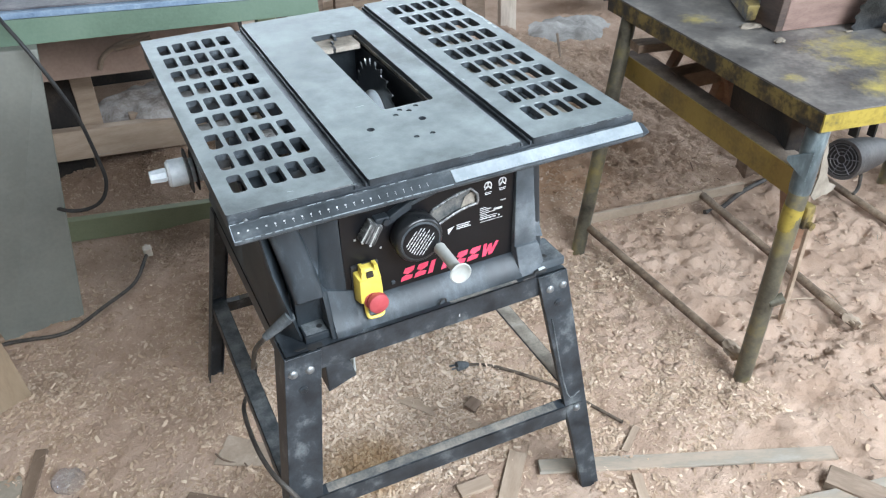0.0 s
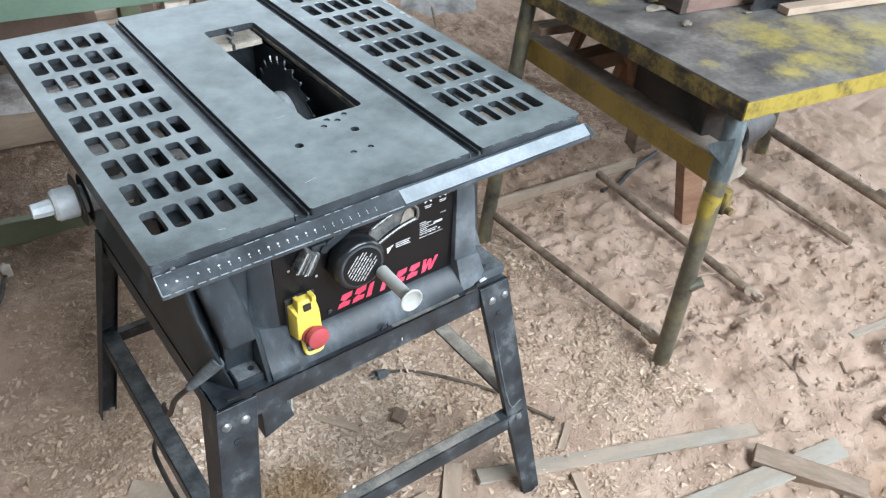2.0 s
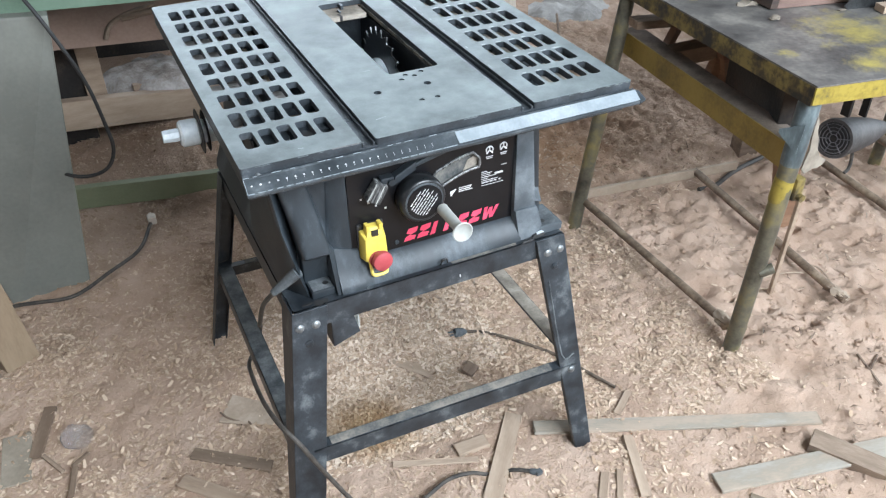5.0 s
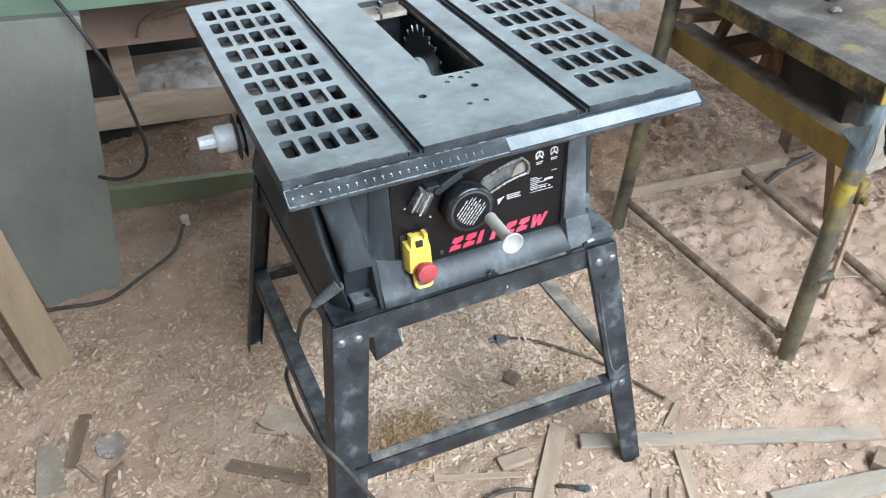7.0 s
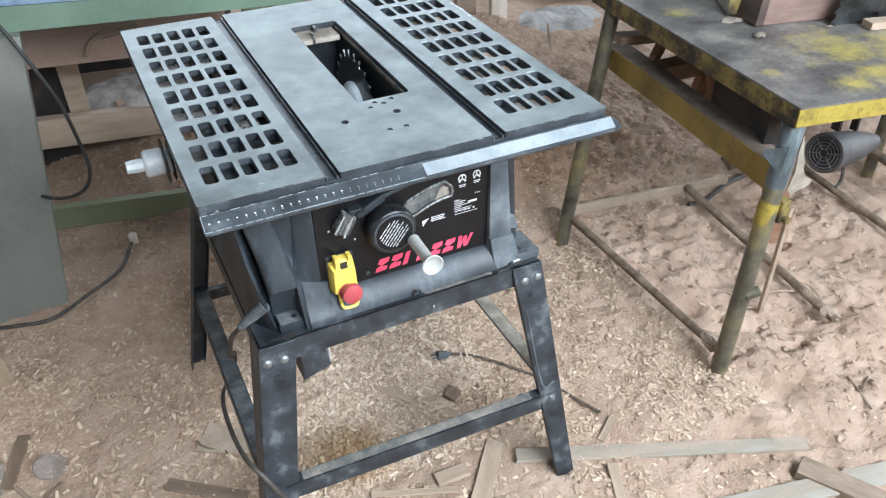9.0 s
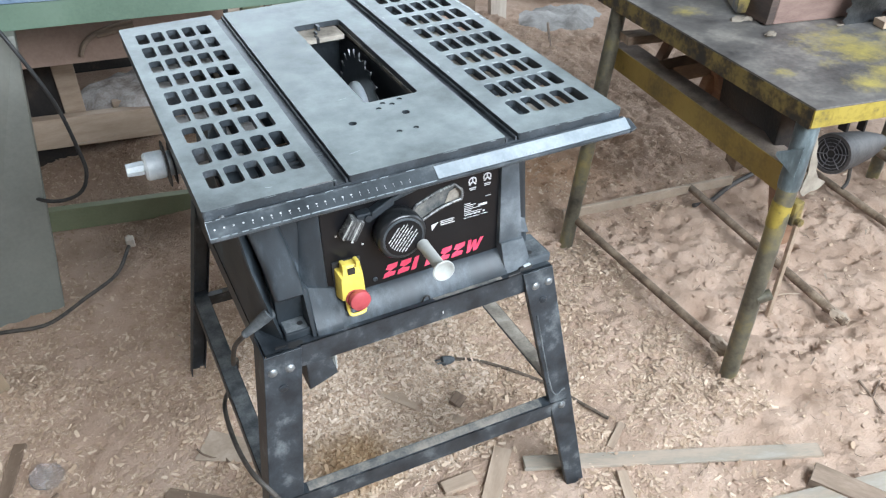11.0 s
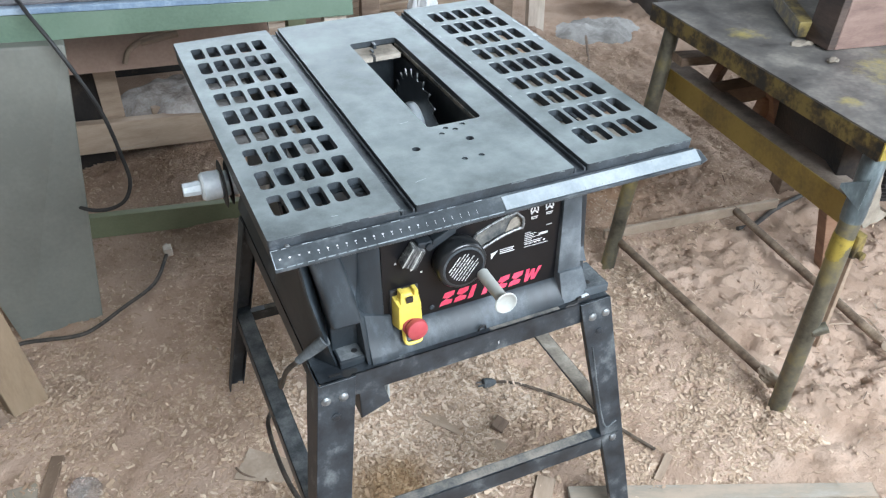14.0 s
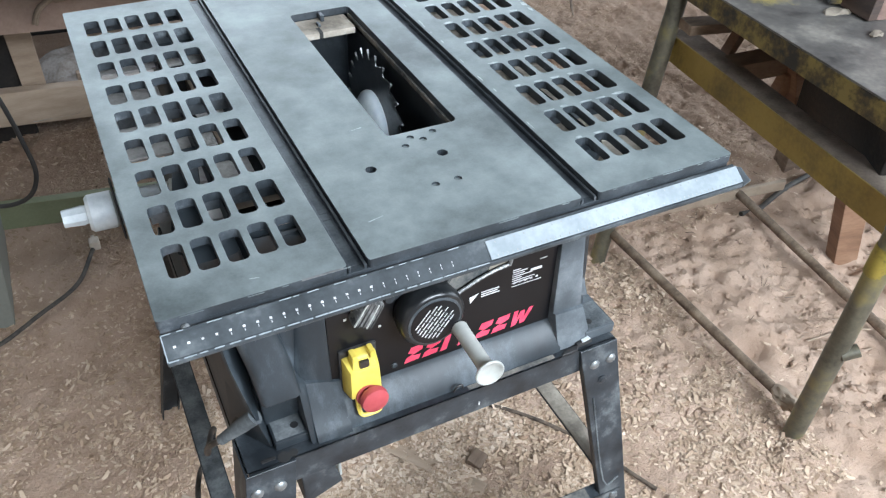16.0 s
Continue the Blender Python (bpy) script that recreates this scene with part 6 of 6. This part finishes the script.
# ---- loose wood on the floor ----


def slab(name, a, b, width, thick, material, label, category, lift=0.0, group="wood scraps on the floor", roll=0.0, taper=1.0):
    sh = np.linspace(0, 1, 25)
    zs = ground(a[0] + (b[0] - a[0]) * sh, a[1] + (b[1] - a[1]) * sh)
    slope, start = np.polyfit(sh, zs, 1)
    start += 0.8 * float(np.std(zs - slope * sh - start)) + lift - thick * 0.5
    a3, b3 = Vector((*a, start)), Vector((*b, start + slope))
    d = b3 - a3
    side = Vector((-d.y, d.x, 0)).normalized() * width / 2
    up = Vector((0, 0, thick))
    if roll:
        q = Matrix.Rotation(radians(roll), 3, d.normalized())
        side, up = q @ side, q @ up
    mid = (a3 + b3) / 2
    c = [a3 - side, b3 - side * taper, b3 + side * taper, a3 + side]
    bm = hexa([p - mid for p in c] + [p + up - mid for p in c], min(0.0015, thick * 0.2))
    rr = random.Random(name + str(a))
    for v in bm.verts:
        v.co += Vector([rr.uniform(-0.0012, 0.0012) for _ in range(3)])
    yaw = math.atan2(d.y, d.x)
    bm.transform(Matrix.Rotation(-yaw, 4, "Z"))
    ob = link(name, bm, material)
    ob.matrix_world = Matrix.Translation(mid) @ Matrix.Rotation(yaw, 4, "Z")
    return tagged(ob, label, category, group)


slab("scrap_board", (0.215, 0.022), (0.824, -0.243), 0.036, 0.007, M_WOODG, "long weathered grey-white slat on the sawdust", "scrap board", 0.004)
slab("scrap_board", (0.200, 0.085), (0.020, -0.125), 0.040, 0.008, M_WOOD, "tan slat lying in the sawdust", "scrap board", 0.003)
slab("scrap_board", (0.485, -0.280), (0.925, -0.388), 0.050, 0.008, M_WOODG, "broad grey-green slat on the sawdust", "scrap board", 0.007)
slab("wood_beam", (0.750, -0.284), (0.860, -0.486), 0.046, 0.032, M_WOODT, "brown timber offcut lying across a slat", "offcut", 0.012, roll=8)
slab("scrap_board", (0.812, -0.462), (0.858, -0.680), 0.058, 0.009, M_WOODS, "grey-brown slat half in the sawdust", "scrap board", 0.004)
slab("scrap_sliver", (0.846, -0.478), (0.880, -0.665), 0.015, 0.010, M_WOOD, "thin orange-brown slat beside a grey one", "wood scrap", 0.004)
slab("scrap_board", (1.118, -0.395), (1.140, -0.600), 0.090, 0.012, M_DUST, "tan board under dust with one raised edge", "scrap board", 0.016, roll=-13)
slab("scrap_board", (0.505, -0.350), (0.640, -0.545), 0.085, 0.012, M_WOODS, "broad brown board half buried", "scrap board", 0.001)
slab("wood_block", (0.915, -0.590), (0.985, -0.690), 0.070, 0.030, M_WOODS, "olive-brown wood block in the sawdust", "offcut", 0.008)
slab("scrap_board", (1.015, -0.500), (1.160, -0.625), 0.036, 0.016, M_WOODD, "dark brown slat half in the sawdust", "scrap board", 0.010)
slab("scrap_sliver", (1.318, -0.190), (1.487, -0.220), 0.018, 0.006, M_WOODG, "pale wood sliver on the sawdust", "wood scrap", 0.003)
slab("scrap_sliver", (0.395, -0.090), (0.330, -0.240), 0.022, 0.006, M_WOOD, "tan wood sliver on the sawdust", "wood scrap", 0.003)
slab("scrap_sliver", (0.475, 0.015), (0.408, -0.030), 0.016, 0.005, M_WOOD, "tan wood sliver on the sawdust", "wood scrap", 0.004)
slab("scrap_sliver", (0.32, -0.16), (0.25, -0.26), 0.014, 0.006, M_WOOD, "tan wood sliver on the sawdust", "wood scrap", 0.003)
slab("scrap_sliver", (0.29, -0.15), (0.225, -0.23), 0.018, 0.006, M_WOOD, "tan wood sliver on the sawdust", "wood scrap", 0.003)
slab("wood_block", (0.030, 0.047), (0.105, 0.044), 0.034, 0.018, M_WOOD, "small tan wood block", "offcut", 0.002)
slab("wood_block", (0.165, 0.262), (0.195, 0.282), 0.030, 0.016, M_WOODD, "small dark red-brown wood chip", "offcut", 0.002, roll=15)
slab("scrap_board", (-0.775, 0.610), (-0.820, 0.470), 0.028, 0.008, M_WOODF, "brown slat half in the sawdust", "scrap board", 0.001)
slab("card_piece", (-0.852, 0.560), (-0.862, 0.410), 0.062, 0.004, M_GREYCARD, "flat grey-brown board scrap", "board scrap", 0.002)
slab("scrap_board", (-0.498, 0.305), (-0.350, 0.192), 0.030, 0.008, M_WOODT, "brown slat half in the sawdust", "scrap board", 0.001)
slab("scrap_board", (-0.535, 0.240), (-0.405, 0.110), 0.034, 0.007, M_WOOD, "tan slat half in the sawdust", "scrap board", 0.000)
slab("card_piece", (-0.40, 0.40), (-0.30, 0.33), 0.085, 0.003, M_CARDP, "flat tan board scrap", "board scrap", 0.003, taper=0.7)
slab("scrap_board", (0.02, 0.40), (0.16, 0.20), 0.030, 0.005, M_WOOD, "tan slat half in the sawdust", "scrap board", -0.002)
slab("scrap_board", (-0.06, 0.30), (0.06, 0.30), 0.050, 0.005, M_WOOD, "tan slat half in the sawdust", "scrap board", -0.002)
slab("scrap_sliver", (-0.11, 0.077), (0.06, 0.0), 0.014, 0.004, M_WOOD, "tan wood sliver on the sawdust", "wood scrap", 0.003)
for p, q, w in (((-0.802, 0.465), (-0.767, 0.402), 0.009), ((-0.748, 0.408), (-0.710, 0.430), 0.007), ((-0.757, 0.317), (-0.740, 0.402), 0.011)):
    slab("scrap_sliver", p, q, w, 0.006, M_WOODF, "brown wood sliver on the sawdust", "wood scrap", 0.004)
twig = tagged(link("twig", tube(on_floor([(-0.415, 0.39), (-0.405, 0.37), (-0.385, 0.352), (-0.365, 0.345), (-0.360, 0.325)], 0.008), 0.0025, 6), M_WOODD), "thin dark twig in the shavings", "twig")
for pts, r in (([(1.087, -0.126), (1.070, -0.171), (1.044, -0.231)], 0.0032), ([(1.136, -0.148), (1.100, -0.165), (1.072, -0.179)], 0.0024), ([(1.196, -0.229), (1.190, -0.252), (1.184, -0.279)], 0.0036), ([(1.24, 0.12), (1.26, 0.07), (1.30, 0.02)], 0.0026)):
    tagged(link("twig", tube(on_floor(pts, 0.004), r, 6), M_WOODD), "thin dark twig in the sawdust", "twig", "dry twigs")
cup = thing("plastic_cup", "clear plastic cup lying on the sawdust", "cup", pose(1.375, -0.30, gz(1.375, -0.30)))
inv = cup.matrix_world.inverted()
a, b = Vector((1.325, -0.285, gz(1.345, -0.295) + 0.030)), Vector((1.425, -0.325, gz(1.40, -0.31) + 0.038))
bm = lathe([(0.028, 0), (0.029, 0.05), (0.036, 0.97), (0.038, 1.0), (0.0355, 0.99), (0.027, 0.06)], a, b, 28)
bm.transform(inv)
part("shell", bm, M_CUP, cup, smooth=True)

lid = thing("plastic_cup", "clear crumpled plastic cup half in the sawdust", "cup", pose(-0.728, 0.485, gz(-0.728, 0.485)))
bm = lathe([(0.030, 0), (0.034, 0.25), (0.036, 0.5), (0.033, 0.9), (0.026, 1.0), (0.024, 0.8), (0.004, 0.75)], (0, 0, 0.002), (0.003, -0.002, 0.016), 24)
for v in bm.verts:
    v.co += Vector((0.0, 0.0, 0.004 * math.sin(v.co.x * 160) * math.cos(v.co.y * 120)))
part("wall", bm, M_CUP, lid, smooth=True)

# ---- far end of the shed ----
tagged(link("timber_post", hexa([(1.55, 2.53, -0.05), (1.625, 2.50, -0.05), (1.64, 2.56, -0.05), (1.565, 2.59, -0.05), (1.53, 2.53, 1.2), (1.605, 2.50, 1.2), (1.62, 2.56, 1.2), (1.545, 2.59, 1.2)], 0.004), M_PALE), "pale dusty upright timber post", "post")
tagged(link("timber_post", hexa([(1.40, 2.62, -0.05), (1.50, 2.60, -0.05), (1.52, 2.68, -0.05), (1.42, 2.70, -0.05), (1.36, 2.62, 1.2), (1.46, 2.60, 1.2), (1.48, 2.68, 1.2), (1.38, 2.70, 1.2)], 0.004), M_WOODD), "dark brown upright timber post", "post")
for k, (x, y) in enumerate(((0.42, 2.65), (0.60, 2.8), (0.72, 2.7))):
    tagged(link("timber_post", hexa([(x, y, 0), (x + 0.09, y - 0.01, 0), (x + 0.10, y + 0.06, 0), (x + 0.01, y + 0.07, 0), (x + 0.03, y, 1.1), (x + 0.11, y - 0.01, 1.1), (x + 0.12, y + 0.06, 1.1), (x + 0.04, y + 0.07, 1.1)], 0.004), M_WOODD), "dark brown upright timber post", "post")
tagged(link("timber_log", hexa([(1.88, 2.86, 0.08), (2.22, 2.62, 0.05), (2.30, 2.74, 0.05), (1.96, 2.98, 0.08), (1.88, 2.86, 0.20), (2.22, 2.62, 0.17), (2.30, 2.74, 0.17), (1.96, 2.98, 0.20)], 0.012), M_WOODG), "squared grey timber log on the floor", "log")
tagged(link("scrap_bin", hexa([(2.28, 2.45, -0.02), (2.6, 2.40, -0.02), (2.65, 2.7, -0.02), (2.33, 2.75, -0.02), (2.30, 2.45, 0.5), (2.62, 2.40, 0.5), (2.67, 2.7, 0.5), (2.35, 2.75, 0.5)], 0.01), M_MOTOR), "dark grey metal scrap bin", "bin")
bm = bmesh.new()
bmesh.ops.create_icosphere(bm, subdivisions=4, radius=1)
for v in bm.verts:
    n = noise.noise(v.co * 2.3) * 0.35 + noise.noise(v.co * 6.0) * 0.12
    v.co = Vector((v.co.x * 0.060, v.co.y * 0.06, v.co.z * 0.22)) * (1 + n)
bag = link("plastic_bag", bm, M_BAG, smooth=True)
bag.matrix_world = pose(0.935, 2.45, gz(0.935, 2.45) + 0.21)
tagged(bag, "crumpled white plastic bag against the posts", "plastic bag")
for x, y, w in ((1.05, 3.0, 0.4), (0.2, 2.9, 0.35)):
    for k in range(4):
        tagged(link("sawn_board", box((-w, -0.06 + 0.05 * k, 0.03 * k), (w, 0.0 + 0.05 * k, 0.03 * k + 0.04), 0.003, pose(x, y, gz(x, y), 0, 0, -12 + 9 * k)), M_WOOD), "rough sawn board in a pile on the floor", "board", "sawn boards")

heap("ash_heap", 1.90, 2.42, -0.012, 0.26, 0.20, 0.05, 9, "pale grey ash spilt on the sawdust")
tagged(link("stick", rod((1.716, 2.257, gz(1.716, 2.257) + 0.05), (1.60, 2.05, gz(1.60, 2.05)), 0.006, 8), M_WOODD), "thin dark stick in the sawdust", "stick")

# ---- shavings ----


def flakes(name, count, seed, spots, smin, smax, label, material=M_FLAKE, slim=1.0, kind="wood shavings"):
    rg = np.random.RandomState(seed)
    cx, cy, sx, sy = [], [], [], []
    which = rg.choice(len(spots), count, p=np.array([s[4] for s in spots]) / sum(s[4] for s in spots))
    sp_ = np.array([s[:4] for s in spots])[which]
    x = rg.uniform(sp_[:, 0], sp_[:, 1])
    y = rg.uniform(sp_[:, 2], sp_[:, 3])
    keep = lattice(x, y, 0.11) + 0.6 * lattice(x + 7, y, 0.04) + rg.uniform(-0.45, 0.45, count) > -0.1
    x, y = x[keep], y[keep]
    n = len(x)
    ln = rg.uniform(smin, smax, n) * rg.choice([0.7, 1, 1.5], n)
    wd = ln * rg.uniform(0.18, 0.45, n) * slim
    yaw, tip, rl, curl = rg.uniform(0, 6.28, n), rg.normal(0, 0.22, n), rg.normal(0, 0.28, n), rg.uniform(-0.7, 1.3, n)
    z = ground(x, y) + 0.0012 + wd * 0.3 * np.abs(np.sin(rl)) + ln * 0.3 * np.abs(np.sin(tip))
    u = np.array([-0.5, 0.0, 0.5])
    co = np.zeros((n, 6, 3))
    for a in range(3):
        for b, s in enumerate((-0.5, 0.5)):
            lx, ly = u[a] * ln * (1 - 0.12 * (a != 1)), s * wd * (1.0 if a == 1 else 0.75)
            lz = -curl * ln * u[a] ** 2 * 1.2
            ly2, lz2 = ly * np.cos(rl) - lz * np.sin(rl), ly * np.sin(rl) + lz * np.cos(rl)
            lx2, lz3 = lx * np.cos(tip) + lz2 * np.sin(tip), -lx * np.sin(tip) + lz2 * np.cos(tip)
            co[:, a * 2 + b, 0] = x + lx2 * np.cos(yaw) - ly2 * np.sin(yaw)
            co[:, a * 2 + b, 1] = y + lx2 * np.sin(yaw) + ly2 * np.cos(yaw)
            co[:, a * 2 + b, 2] = z + lz3
    base = np.arange(n)[:, None] * 6
    quads = np.concatenate([base + np.array([[0, 2, 3, 1]]), base + np.array([[2, 4, 5, 3]])], 1).reshape(-1, 4)
    me = bpy.data.meshes.new(name)
    me.vertices.add(n * 6)
    me.vertices.foreach_set("co", co.ravel())
    me.loops.add(quads.size)
    me.loops.foreach_set("vertex_index", quads.ravel().astype(np.int32))
    me.polygons.add(len(quads))
    me.polygons.foreach_set("loop_start", np.arange(0, quads.size, 4, dtype=np.int32))
    me.update()
    me.validate()
    me.materials.append(material)
    return tagged(new(name, me), label, kind, kind="stuff")


flakes("wood_shavings", 205000, 11, [(-1.1, -0.25, -0.55, 1.0, 5.5), (-0.25, 0.45, 0.10, 1.0, 2.6), (-0.25, 0.45, -0.55, 0.10, 0.55), (-0.35, 0.45, 0.10, 0.75, 2.0), (0.3, 0.85, -0.1, 0.95, 2.6), (0.3, 0.7, -0.55, 0.1, 0.22), (-1.2, 0.3, 1.0, 2.2, 3.5), (0.6, 2.1, -0.8, 1.2, 0.45), (0.35, 1.9, 0.7, 2.4, 3.0)], 0.005, 0.015, "curled pale wood shavings strewn on the floor")


def clods(name, count, seed, x0, x1, y0, y1, label):
    """Small squashed lumps of caked sawdust, each twelve points and twenty faces."""
    rg = np.random.RandomState(seed)
    bm = bmesh.new()
    bmesh.ops.create_icosphere(bm, subdivisions=1, radius=1)
    unit = np.array([v.co[:] for v in bm.verts])
    tri = np.array([[v.index for v in f.verts] for f in bm.faces])
    bm.free()
    x, y = rg.uniform(x0, x1, count), rg.uniform(y0, y1, count)
    keep = lattice(x + 4, y + 8, 0.22) + rg.uniform(-0.4, 0.4, count) > 0
    x, y = x[keep], y[keep]
    n = len(x)
    r = 0.0022 + 0.0065 * rg.rand(n) ** 3
    yaw = rg.uniform(0, 6.28, n)
    p = unit[None] * (1 + rg.uniform(-0.3, 0.3, (n, len(unit), 1)))
    px, py = p[..., 0] * r[:, None] * rg.uniform(1.0, 2.2, (n, 1)), p[..., 1] * r[:, None]
    c, s = np.cos(yaw)[:, None], np.sin(yaw)[:, None]
    co = np.stack([x[:, None] + px * c - py * s, y[:, None] + px * s + py * c, (ground(x, y) - r * 0.1)[:, None] + p[..., 2] * r[:, None] * 0.75], -1)
    faces = (np.arange(n)[:, None, None] * len(unit) + tri[None]).reshape(-1, 3)
    me = bpy.data.meshes.new(name)
    me.vertices.add(co.size // 3)
    me.vertices.foreach_set("co", co.ravel())
    me.loops.add(faces.size)
    me.loops.foreach_set("vertex_index", faces.ravel().astype(np.int32))
    me.polygons.add(len(faces))
    me.polygons.foreach_set("loop_start", np.arange(0, faces.size, 3, dtype=np.int32))
    me.polygons.foreach_set("use_smooth", np.ones(len(faces), bool))
    me.update()
    me.validate()
    me.materials.append(M_DUST)
    return tagged(new(name, me), label, "sawdust clods", kind="stuff")


clods("sawdust_clods", 8500, 3, 0.55, 2.1, -0.8, 1.1, "small lumps of caked sawdust on the floor")
flakes("wood_splinters", 3000, 17, [(0.6, 2.2, -0.8, 1.0, 3), (-1.0, 0.6, -0.5, 0.9, 1), (0.3, 1.9, 0.7, 2.4, 3)], 0.010, 0.030, "thin dark splinters scattered in the sawdust", M_WOODD, 0.22, "splinters")
flakes("pale_splinters", 900, 19, [(0.6, 2.2, -0.8, 1.0, 3), (-1.0, 0.6, -0.5, 0.9, 2)], 0.010, 0.030, "thin pale splinters scattered in the sawdust", M_WOODG, 0.2, "splinters")
flakes("fresh_shavings", 29000, 23, [(-0.28, 0.30, 0.28, 0.70, 8), (-0.28, 0.15, 0.10, 0.28, 1.5)], 0.005, 0.017, "pale fresh wood shavings heaped below the saw", M_FRESH)
